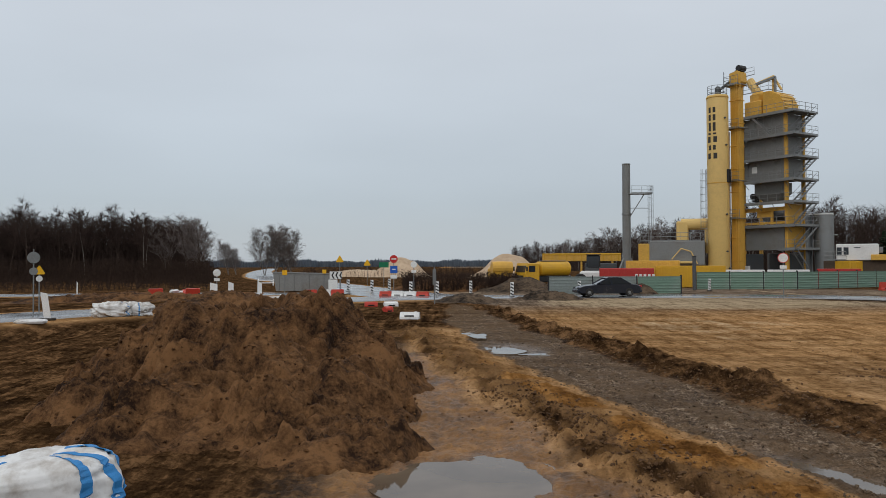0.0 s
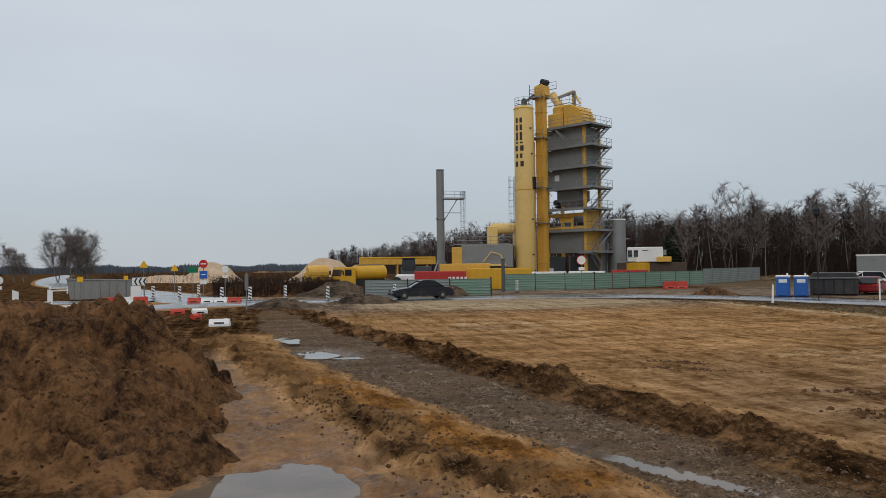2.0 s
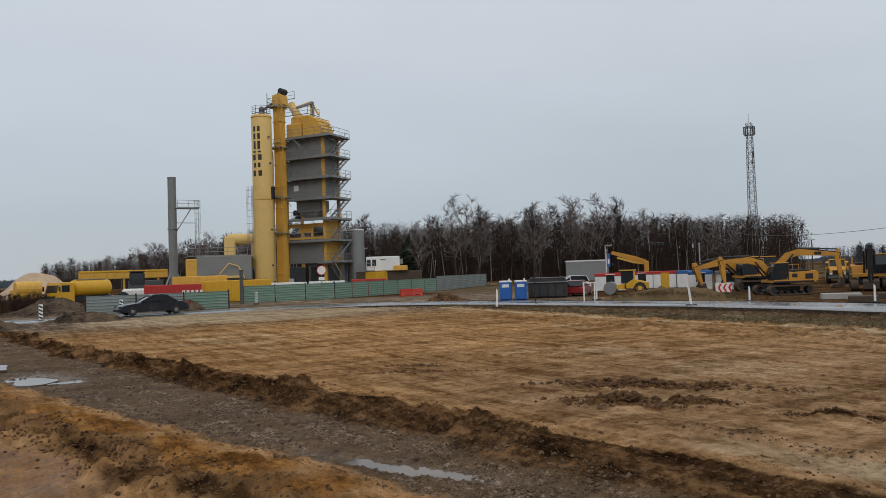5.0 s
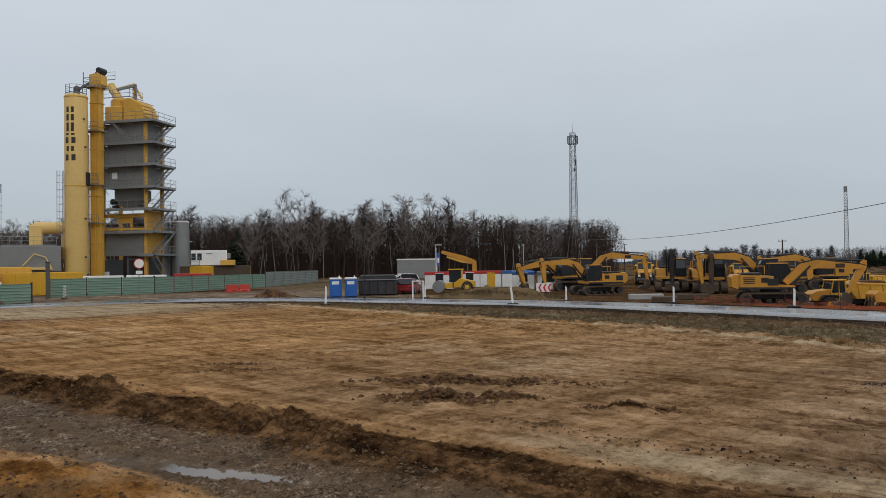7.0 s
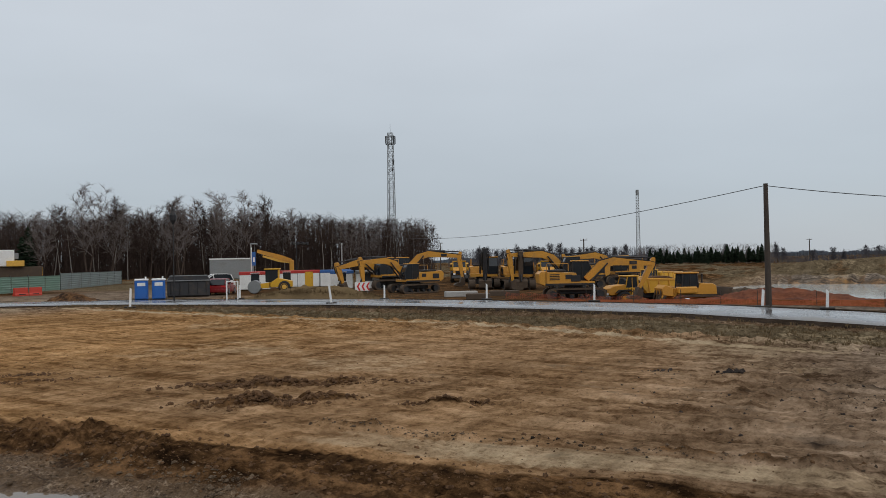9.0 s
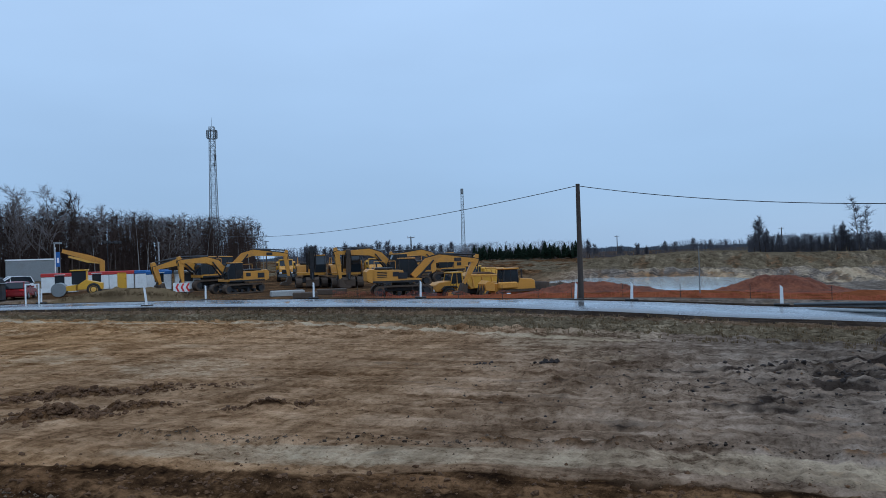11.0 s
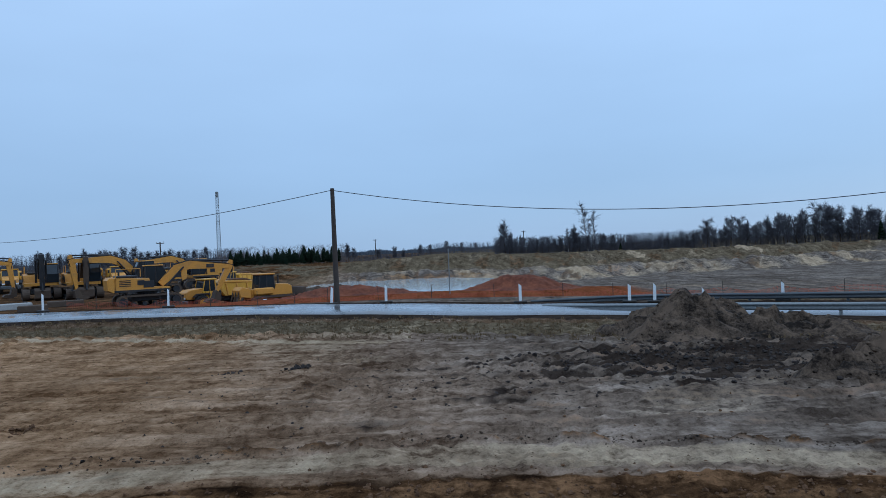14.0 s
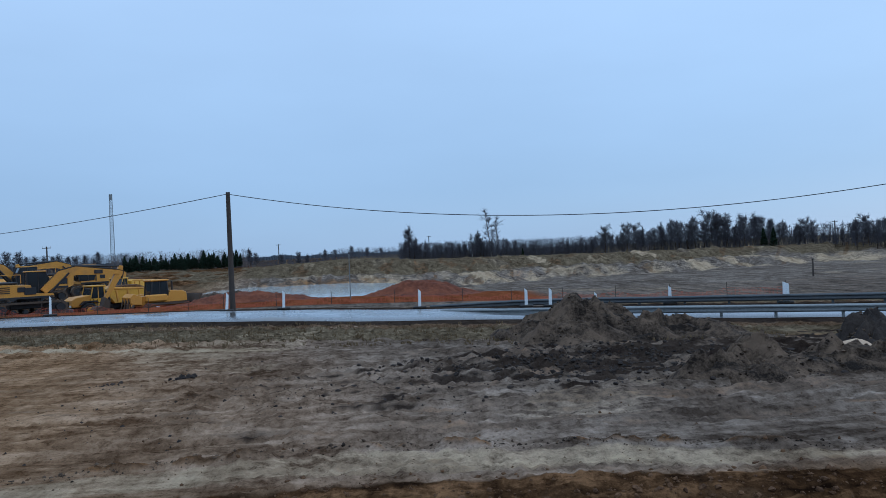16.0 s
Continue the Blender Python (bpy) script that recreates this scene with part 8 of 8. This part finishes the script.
    if foot:
        part("foot", Geo().box((0.7, 0.45, 0.1), (0, 0, 0.06), (0, -lean, 0), 0.03), BLACK_RUBBER, s)
    part("post", Geo().prism([(-w / 2, 0.05), (w / 2, 0.05), (w / 2, h - 0.12), (-w / 2 + 0.02, h)], -0.05, 0.05), WHITE_PLASTIC, s)
    return s


for x, y, h, lean, w in ((31.9, 44.0, 1.35, 2, 0.14), (38.0, 32.1, 1.3, -7, 0.14), (45.2, 33.3, 1.1, 0, 0.13), (41.7, 44.4, 1.1, 1, 0.12), (44.6, 24.5, 1.1, 0, 0.13), (44.4, 17.0, 1.1, 1, 0.13),
                         (42.6, 7.2, 1.0, 3, 0.15), (42.6, 4.2, 1.0, 1, 0.15), (40.6, -3.0, 1.0, 0, 0.16), (39.6, -8.4, 0.95, 0, 0.16), (39.4, -9.6, 0.95, 1, 0.16), (38.4, -15.5, 0.95, 0, 0.16),
                         (36.4, -20.5, 1.05, 0, 0.3), (34.2, -25.0, 0.95, 0, 0.18), (36.0, -11.0, 0.9, 0, 0.12)):
    stake(x, y, h, lean, "white plastic edge post beside the site road", w=w)
stake(-18.7, 35.6, 1.35, -8, "leaning white marker board on a black foot", w=0.3)
stake(-16.2, 52.4, 1.35, 0, "white marker board beside the old road", w=0.5)
stake(-13.8, 48.1, 1.5, 0, "narrow white marker board behind the earth bank", w=0.34)
stake(-12.6, 50.5, 1.45, 0, "narrow white marker board beside another", w=0.3)
stake(-28.0, 57.5, 1.4, 0, "thin white stake in the scrub", w=0.1, foot=False)
fr_ = thing("measuring_frame", pose(40.6, 44.0, 0.66, 0, 0, -40), "two white stakes joined by a bar", "stake frame")
part("stake", Geo().box((0.1, 0.1, 1.4), (-0.4, 0, 0.7), bevel=0.02), WHITE_PLASTIC, fr_)
part("stake", Geo().box((0.1, 0.1, 1.4), (0.4, 0, 0.7), bevel=0.02), WHITE_PLASTIC, fr_)
part("cross_bar", Geo().box((0.9, 0.06, 0.06), (0, 0, 1.36), bevel=0.01), WHITE_PLASTIC, fr_)


def barrier(x, y, turn, mat, label, L=1.0, H=0.6, tilt=0.0, z=None):
    """A moulded plastic road barrier unit."""
    b = thing("road_barrier", pose(x, y, ground_z(x, y) if z is None else z, tilt, 0, turn), label, "road barrier", "plastic barriers")
    prof = [(-0.22, 0.0), (0.22, 0.0), (0.22, 0.12), (0.12, 0.28), (0.09, H), (-0.09, H), (-0.12, 0.28), (-0.22, 0.12)]
    g = Geo()
    g.prism(prof, -L / 2, L / 2, pose(0, 0, 0, 0, 0, 90), inset=0.04)
    part("body", g, mat, b)
    part("recess", Geo().box((L * 0.5, 0.03, 0.1), (0, -0.2, 0.16), bevel=0.01), BLACK_METAL, b)
    part("filler_cap", Geo().rod((L * 0.3, 0, H - 0.01), (L * 0.3, 0, H + 0.03), 0.06, n=10), mat, b)
    return b


for k, mat in enumerate((RED, WHITE_PLASTIC, RED)):
    barrier(-11.2 + k * 1.05, 61.2 + k * 0.1, 6, mat, "red or white plastic road barrier unit in a line", 1.0, 0.6)
for k, mat in enumerate((RED, WHITE_PLASTIC, WHITE_PLASTIC, RED)):
    barrier(-5.2 + k * 0.98, 60.6 - k * 0.3, -14, mat, "red or white plastic barrier across the junction", 0.96, 0.45)
for x, y, turn, mat, tilt in ((-23.3, 60.6, 20, RED, 10), (-22.3, 61.0, 80, WHITE_PLASTIC, 35), (-21.6, 61.6, 140, RED, 40), (-20.7, 61.5, 30, RED, 15), (-22.0, 62.4, 60, WHITE_PLASTIC, 50)):
    barrier(x, y, turn, mat, "toppled plastic road barrier in a pile", 1.1, 0.75, tilt)
barrier(-5.0, 47.6, 8, RED, "red plastic barrier lying in the mud", 0.8, 0.25, 20)
barrier(-3.8, 47.8, 20, WHITE_PLASTIC, "white plastic barrier lying in the mud", 0.85, 0.25, 25)
barrier(-2.2, 40.0, -8, WHITE_PLASTIC, "white plastic barrier lying beside the gravel track", 1.0, 0.36, 0)
barrier(-3.7, 44.0, 40, RED, "small red barrier foot lying in the mud", 0.5, 0.3, 30)
barrier(41.2, 73.8, 12, RED, "red plastic barrier in front of the green fence", 1.5, 0.8)
barrier(42.6, 73.7, -25, RED, "red plastic barrier turned beside another", 1.1, 0.8)
gb = thing("steel_skip", pose(-14.2, 73.6, ground_z(-14.2, 73.6), 0, 0, 4), "long grey steel skip standing at the junction", "skip")
part("body", Geo().prism([(-2.4, 0.1), (2.4, 0.1), (2.7, 1.75), (-2.7, 1.9)], -1.0, 1.0, inset=0.02), GREY_PANEL, gb)
for k in range(7):
    part("rib", Geo().box((0.1, 0.08, 1.6), (-2.1 + k * 0.7, -1.02, 0.95), bevel=0.02), GREY_PANEL, gb)
part("rim", Geo().box((5.4, 0.12, 0.12), (0, -1.02, 1.8), (0, 1.6, 0), 0.02), GREY_STEEL, gb)


def chevrons(x, y, w, label, mat, z=0.75):
    face = math.degrees(math.atan2(-x, y))
    s = thing("chevron_board", pose(x, y, ground_z(x, y), 0, 0, face), label, "chevron board")
    part("panel", Geo().box((w, 0.04, w * 0.6), (0, 0, z + w * 0.3), bevel=0.01), WHITE, s)
    for k in range(3):
        g = Geo()
        x0 = -w * 0.36 + k * w * 0.32
        g.prism([(x0, z + w * 0.3), (x0 + w * 0.14, z + w * 0.56), (x0 + w * 0.26, z + w * 0.56), (x0 + w * 0.12, z + w * 0.3), (x0 + w * 0.26, z + 0.03), (x0 + w * 0.14, z + 0.03)], -0.035, -0.022)
        part("chevron", g, mat, s)
    for k in (-1, 1):
        part("leg", Geo().box((0.06, 0.06, z + w * 0.6), (k * w * 0.38, 0.05, (z + w * 0.6) / 2), bevel=0.01), SIGN_GREY, s)
    return s


chevrons(48.8, 38.2, 1.15, "red and white chevron board on two legs", SIGN_RED, 0.55)
chevrons(-10.4, 69.2, 1.1, "dark and white chevron board above a white plate", BLACK_METAL, 1.3)
pit_ = thing("white_panel", pose(-10.6, 68.8, ground_z(-10.6, 68.8), 0, 0, 8), "plain white board under the chevrons", "board")
part("panel", Geo().box((0.8, 0.05, 1.0), (0, 0, 0.75), bevel=0.02), WHITE, pit_)
part("leg", Geo().box((0.06, 0.06, 0.4), (0, 0.03, 0.2), bevel=0.01), SIGN_GREY, pit_)

# concrete road plates and a steel trough by the machines
for x, y, turn, L, mat, label in ((50.6, 28.6, -60, 1.8, RUST, "rusty steel bucket plate lying by the road"), (53.4, 31.8, -50, 2.6, CONCRETE, "concrete slab lying in the yard"), (55.5, 29.0, -60, 2.4, RUST, "rusty steel beam lying in the yard")):
    s_ = thing("site_slab", yard(x, y, turn), label, "slab")
    part("plate", Geo().box((L, 0.9, 0.45), (0, 0, 0.2), bevel=0.05), mat, s_)
    part("lifting_lug", Geo().path([(L * 0.3, 0, 0.4), (L * 0.3, 0.0, 0.52), (L * 0.38, 0, 0.52), (L * 0.38, 0, 0.4)], 0.02), BLACK_METAL, s_)


# ---- guardrails ----
def guardrail(line, label, mat):
    g_ = thing("guardrail", pose(0, 0, 0), label, "guardrail")
    pts = spline(line, 1.0)
    prof = [(0.0, -0.155), (0.03, -0.145), (0.08, -0.10), (0.08, -0.06), (0.02, -0.015), (0.02, 0.015), (0.08, 0.06), (0.08, 0.10), (0.03, 0.145), (0.0, 0.155)]
    vs, fs = [], []
    n = len(prof)
    for i, p in enumerate(pts):
        a, b = pts[max(0, i - 1)], pts[min(len(pts) - 1, i + 1)]
        d = Vector((b.x - a.x, b.y - a.y, 0)).normalized()
        side = Vector((-d.y, d.x, 0))
        if side.x > 0:
            side = -side
        for o, h in prof:
            q = p + side * o
            vs.append((q.x, q.y, p.z + h))
        for o, h in prof:
            q = p + side * (o - 0.006)
            vs.append((q.x, q.y, p.z + h))
    for i in range(len(pts) - 1):
        for o in (0, n):
            for k in range(n - 1):
                fs.append((i * 2 * n + o + k, i * 2 * n + o + k + 1, (i + 1) * 2 * n + o + k + 1, (i + 1) * 2 * n + o + k))
    part("rail_beam", Geo().add(vs, fs), mat, g_)
    for i, p in enumerate(pts):
        if i % 2 == 0 and p.z - ground_z(p.x, p.y) > 0.15:
            z = ground_z(p.x, p.y)
            part("post", Geo().box((0.06, 0.12, p.z + 0.1 - z), (p.x + 0.08, p.y, (p.z + 0.1 + z) / 2 - 0.02), bevel=0.015), mat, g_)
    return g_


guardrail([(37.9, -3.9, 0.24), (35.6, -6.2, 0.31), (33.4, -9.6, 0.38), (31.7, -13.2, 0.37), (28.7, -20.2, 0.33), (24.6, -32, 0.25)], "galvanised steel guardrail with a ramped end beside the road", GREY_STEEL)
# same kind of rail; the darker steel paints in shade on its back
guardrail([(41.6, -3.6, 0.2), (40.5, -9.2, 0.32), (38.3, -15.2, 0.3), (35.0, -23.5, 0.26), (30.6, -34, 0.2)], "steel guardrail along the pit side of the road, coloured dark as its shaded back", GREY_DARK)


# ---- orange netting ----
def netting(line, label, h=0.95, bays_per=2.2):
    nt = thing("safety_netting", pose(0, 0, 0), label, "netting")
    pts = spline(line, bays_per)
    rnd = random.Random(3)
    for i, p in enumerate(pts):
        z = ground_z(p.x, p.y)
        part("stake", Geo().rod((p.x, p.y, z - 0.05), (p.x + rnd.gauss(0, 0.03), p.y, z + h + 0.35), 0.02, n=6), WOOD_POLE, nt)
    for a, b in zip(pts, pts[1:]):
        za, zb = ground_z(a.x, a.y), ground_z(b.x, b.y)
        sag = h * rnd.uniform(0.1, 0.75)
        g = Geo()
        cols = 14
        def at(u, v):
            zz = za + (zb - za) * u
            return (a.x + (b.x - a.x) * u, a.y + (b.y - a.y) * u, zz + 0.03 + v * (h - sag * 4 * u * (1 - u)))
        for r in range(6):
            for c in range(0, cols, 2):
                g.rod(at(c / cols, r / 5), at((c + 2) / cols, r / 5), 0.007, n=3, caps=False)
        for c in range(cols + 1):
            g.rod(at(c / cols, 0), at(c / cols, 1), 0.005, n=3, caps=False)
        part("net", g, ORANGE, nt)
    return nt


netting([(51.8, 27.0, 0), (49.3, 19.5, 0), (48.6, 13.0, 0), (48.4, 8.5, 0)], "slack orange plastic safety netting on stakes beside the machines", 0.5)
netting([(48.4, 8.5, 0), (48.2, 2.0, 0), (47.6, -6.0, 0), (45.8, -15.0, 0), (42.8, -24.0, 0)], "slack orange safety netting along the pit edge", 0.45, 3.0)
pole(52.4, 1.0, 2.9, 0.035, SIGN_GREY, "thin grey steel pole behind the netting", "steel_pole", "cap", "pole")
pole(88.0, -52.0, 2.0, 0.12, WOOD_POLE, "short dark post on the pit slope", "marker_post", "cap", "post")

# ---- overhead line and masts ----
POLES = [(43.2, 7.0, 6.95), (32.6, -30.0, 6.4)]
for x, y, top in POLES:
    z = ground_z(x, y)
    p = thing("utility_pole", pose(x, y, z - 0.05), "dark weathered wooden utility pole", "utility pole", "wooden line poles")
    part("shaft", Geo().rod((0, 0, 0), (0.0, 0.0, top - z), 0.16, 0.11, 14), WOOD_POLE, p)
    part("insulator", Geo().lathe([(0, 0), (0.05, 0), (0.06, 0.06), (0.03, 0.14), (0, 0.15)], (0.2, 0.05, top - z - 0.25), "z", 10), WHITE, p)
    part("bracket", Geo().rod((0.1, 0.05, top - z - 0.3), (0.2, 0.05, top - z - 0.22), 0.02), BLACK_METAL, p)


def wire(a, b, sag, label):
    a, b = Vector(a), Vector(b)
    w = thing("overhead_wire", pose(*a), label, "wire")
    pts = []
    for k in range(41):
        t = k / 40
        q = a.lerp(b, t) - a
        q.z -= sag * 4 * t * (1 - t)
        pts.append(q)
    v, f = [], []
    limb(v, f, pts, [0.02] * 41, 5)
    part("cable", Geo().add(v, f), BLACK_METAL, w)


wire((43.25, 7.05, 6.8), (32.7, -30.0, 6.25), 1.8, "thin black cable sagging between two poles")
wire((43.25, 7.05, 6.8), (118.0, 98.0, 10.5), 2.6, "thin black cable running to the wood")
for x, y, h, label in ((298, 36.8, 8.0, "distant power pole with a cross arm"), (300, -20.5, 8.0, "distant power pole beyond the pit"), (213, -132, 6.0, "distant power pole at the field edge"), (167, 67.5, 7.0, "distant pole with a transformer box")):
    z = ground_z(x, y)
    p = thing("power_pole", pose(x, y, z, 0, 0, 90), label, "power pole", "distant power poles")
    part("shaft", Geo().rod((0, 0, 0), (0, 0, h), 0.2, 0.14, 8), WOOD_POLE, p)
    part("cross_arm", Geo().box((1.8, 0.12, 0.14), (0, 0, h - 0.3), bevel=0.02), WOOD_POLE, p)
    for k in (-0.8, 0, 0.8):
        part("insulator", Geo().rod((k, 0, h - 0.25), (k, 0, h + 0.1), 0.06, n=8), WHITE, p)


def lattice(x, y, z, h, w0, w1, steps, label, thick, head=True):
    m = thing("lattice_mast", pose(x, y, z, 0, 0, 20), label, "mast")
    for sx in (-1, 1):
        for sy in (-1, 1):
            part("leg", Geo().rod((sx * w0 / 2, sy * w0 / 2, 0), (sx * w1 / 2, sy * w1 / 2, h), thick, thick * 0.8, 6), GREY_STEEL, m)
    g = Geo()
    for k in range(steps):
        za, zb = h * k / steps, h * (k + 1) / steps
        a, b = (w0 + (w1 - w0) * k / steps) / 2, (w0 + (w1 - w0) * (k + 1) / steps) / 2
        for c0, c1 in (((-1, -1), (1, -1)), ((1, -1), (1, 1)), ((1, 1), (-1, 1)), ((-1, 1), (-1, -1))):
            p, q = (c0, c1) if k % 2 else (c1, c0)
            g.rod((p[0] * a, p[1] * a, za), (q[0] * b, q[1] * b, zb), thick * 0.6, n=4, caps=False)
            g.rod((c0[0] * b, c0[1] * b, zb), (c1[0] * b, c1[1] * b, zb), thick * 0.5, n=4, caps=False)
    part("bracing", g, GREY_STEEL, m)
    if head:
        for zz, r in ((h - 3.2, 1.35), (h - 1.0, 1.3)):
            g = Geo()
            g.path([(r * math.cos(a), r * math.sin(a), zz) for a in [k * math.pi / 4 for k in range(9)]], 0.07, 5)
            for k in range(4):
                g.rod((r * math.cos(k * math.pi / 2), r * math.sin(k * math.pi / 2), zz), (0, 0, zz), 0.06, n=4)
            part("antenna_ring", g, GREY_DARK, m)
        for k in range(6):
            a = k * math.pi / 3
            part("panel_antenna", Geo().box((0.32, 0.2, 2.2), (1.35 * math.cos(a), 1.35 * math.sin(a), h - 2.0), (0, 0, math.degrees(a)), 0.04), GREY_DARK, m)
        for a, zz in ((-1.9, h - 8.0), (-0.6, h - 8.6), (-2.3, h - 10.5)):
            part("dish", Geo().lathe([(0, -0.1), (0.4, -0.1), (0.5, 0.05), (0.5, 0.2), (0, 0.2)], (1.0 * math.cos(a), 1.0 * math.sin(a), zz), "y", 16), GREY_DARK, m)
        part("spike", Geo().rod((0, 0, h), (0, 0, h + 2.6), 0.05, 0.02, 6), GREY_DARK, m)
    else:
        part("head_frame", Geo().lathe([(0.9, -1.5), (1.0, -1.4), (1.0, 1.4), (0.9, 1.5)], (0, 0, h - 1.6), "z", 10), GREY_STEEL, m)
    return m


lattice(177.8, 129.6, 0.8, 39.2, 2.2, 1.25, 30, "tall grey lattice telecom mast with antennas at its head", 0.10)
lattice(475, 156.5, 2.0, 43.5, 2.4, 1.5, 26, "slender distant pale mast on the horizon", 0.16, False)

# ---- trees beyond the pit ----
for k in range(72):
    plant(T_CONE, *polar(72.5 + 7.8 * (k + _t.random()) / 72, 250 + _t.uniform(-6, 14)), _t.uniform(0.26, 0.42))
T_FAR = [bare_tree(s, 8.0, sp, 0.16, 34, 6, 8, BARK, TWIG_FAR_HAZED, "hazy dark leafless tree beyond the sand pit", 0.02, forks=2, fine=0.024) for s, sp in ((61, 2.3), (62, 2.8), (63, 2.0))]
T_SLIM = [bare_tree(64, 10.0, 1.9, 0.3, 18, 4, 5, BARK_BIRCH, TWIG_FAR_HAZED, "tall thin leafless birch at the field edge", 0.02, thick=0.012, fine=0.03)]
for a, d, s in ((72.6, 255, 0.75), (77.6, 262, 0.8), (81.0, 255, 0.72), (81.4, 262, 0.6), (83.2, 262, 0.5), (84.4, 262, 0.66), (85.0, 266, 0.55), (86.3, 270, 0.5), (87.0, 270, 0.45), (88.2, 280, 0.55), (89.3, 280, 0.5), (90.4, 285, 0.45)):
    plant(T_FAR, *polar(a, d), s)
for a, h in ((92.2, 4.6), (92.6, 7.2), (92.9, 5.0), (97.5, 7.0), (97.8, 5.0)):
    plant(T_FAR, *polar(a, 186 + _t.uniform(-3, 5)), h / 8)
for a, h in ((98.6, 10.8), (99.0, 10.4), (97.2, 6.2)):
    plant(T_SLIM, *polar(a, 182 + _t.uniform(-3, 3)), h / 10)
az_ = 93.4
while az_ < 128:
    tall = float(np.interp(az_, [93, 95, 97, 99, 100.5, 101.6, 103, 105.6, 106.3, 110, 113.3, 114.2, 116.5, 117.2, 119, 120.4, 120.9, 122.4, 122.8, 128],
                           [5.0, 4.2, 4.6, 4.6, 4.6, 3.2, 3.6, 4.0, 6.6, 7.2, 7.4, 8.8, 8.6, 7.6, 7.4, 6.4, 3.2, 3.4, 7.0, 7.4]))
    plant(T_FAR, *polar(az_ + _t.uniform(-0.2, 0.2), 184 + _t.uniform(-5, 9)), tall / 8 * _t.uniform(0.62, 0.95))
    az_ += 0.36 if tall > 5 else 0.5
for a, s in ((117.5, 0.3), (118.1, 0.33), (100.9, 0.2)):
    plant(T_CONE, *polar(a, 180), s)
for a in np.arange(60, 71.5, 0.5):
    plant(T_FAR, *polar(float(a) + _t.uniform(-0.2, 0.2), 320 + _t.uniform(-15, 30)), _t.uniform(0.75, 1.15))
thicket("scrub", spots_in(1700, 105.8, 127, lambda a: 182, 12, _t), TWIG_FAR_HAZED, "dark scrub under the trees beyond the pit", 41, 4.0, 12)
thicket("scrub", spots_in(2400, 91.8, 106, lambda a: 184, 12, _t), TWIG_FAR_HAZED, "low scrub and saplings along the field edge", 42, 3.6, 12, 0.3)
thicket("scrub", spots_in(1500, 58, 74, lambda a: 330, 40, _t), TWIG_FAR_HAZED, "hazy distant copse beyond the yard", 43, 7.0, 13)
thicket("scrub", spots_in(1300, 79.5, 93, lambda a: 262, 26, _t), TWIG_FAR_HAZED, "thin line of distant saplings", 44, 3.4, 12, 0.25)
thicket("scrub", spots_in(450, 71.5, 81, lambda a: 258, 14, _t), TWIG_GREY, "bare saplings among the dark conifers", 48, 5.5, 10, 0.5)


def tufts(name, spots, mat, label, seed, tall):
    rnd = random.Random(seed)
    v, f = [], []
    for x, y, z in spots:
        for _ in range(7):
            a, h = rnd.uniform(0, 6.3), tall * rnd.uniform(0.5, 1.2)
            d = Vector((math.cos(a), math.sin(a), 0))
            p = Vector((x + rnd.gauss(0, 0.05), y + rnd.gauss(0, 0.05), z - 0.02))
            e = p + d * h * rnd.uniform(0.2, 0.7) + Vector((0, 0, h))
            s = Vector((-d.y, d.x, 0)) * 0.012
            o = len(v)
            mid = p.lerp(e, 0.5) + Vector((0, 0, h * 0.12))
            v += [p - s, p + s, p + d * 0.012, mid - s, mid + s, mid + d * 0.01, e]
            f += [(o, o + 1, o + 4, o + 3), (o + 1, o + 2, o + 5, o + 4), (o + 2, o, o + 3, o + 5), (o + 3, o + 4, o + 6), (o + 4, o + 5, o + 6), (o + 5, o + 3, o + 6)]
    me = bpy.data.meshes.new(name)
    me.from_pydata([tuple(p) for p in v], [], f)
    me.materials.append(mat)
    return tagged(new(name, me), label, "grass", kind="stuff")


def verge(n):
    out = []
    for _ in range(n):
        y = _t.uniform(-14, 50)
        base = float(np.interp(y, [-20, 3, 10, 18, 40, 60], [22, 26.2, 28.9, 31.7, 31.2, 29.7]))
        edge = float(np.interp(y, [-20, -8, 0, 8, 16, 30, 42, 50], [27, 29.8, 33, 35.2, 36, 36, 34, 31.5]))
        out.append((base + (edge - base) * _t.random(), y))
    xs, ys = np.array(out).T
    return list(zip(xs, ys, land(xs, ys)[0]))


tufts("grass", verge(1900), DRY_GRASS, "dry yellow-brown grass tufts on the road bank", 51, 0.13)
bk = []
for _ in range(700):
    u, v_ = _t.gauss(0, 1.0), _t.gauss(0, 2.6)
    c_, s_ = math.cos(radians(33)), math.sin(radians(33))
    bk.append((46.6 + u * c_ - v_ * s_, 41.0 + u * s_ + v_ * c_))
bk = [(x, y, ground_z(x, y) + 0.62 * max(0.0, 1 - ((x - 46.6) ** 2 + (y - 41.0) ** 2) / 26)) for x, y in bk]
tufts("grass", bk, DRY_GRASS, "dry grass tufts on the low bank", 52, 0.28)

rail_ = thing("barrier_frame", pose(-12.0, 50.2, 0.45, 0, 0, 30), "white slatted road barrier frame by the old road", "barrier")
for k in (-0.9, 0.9):
    part("upright", Geo().box((0.16, 0.12, 0.9), (k, 0, 0.45), bevel=0.02), WHITE_PLASTIC, rail_)
for z in (0.4, 0.7):
    part("slat", Geo().box((2.0, 0.06, 0.12), (0, -0.06, z), bevel=0.02), WHITE_PLASTIC, rail_)
copy_thing(rail_, pose(-20.5, 95.0, ground_z(-20.5, 95.0), 0, 0, 8))
copy_thing(rail_, pose(-23.0, 95.5, ground_z(-23.0, 95.5), 0, 0, 8))
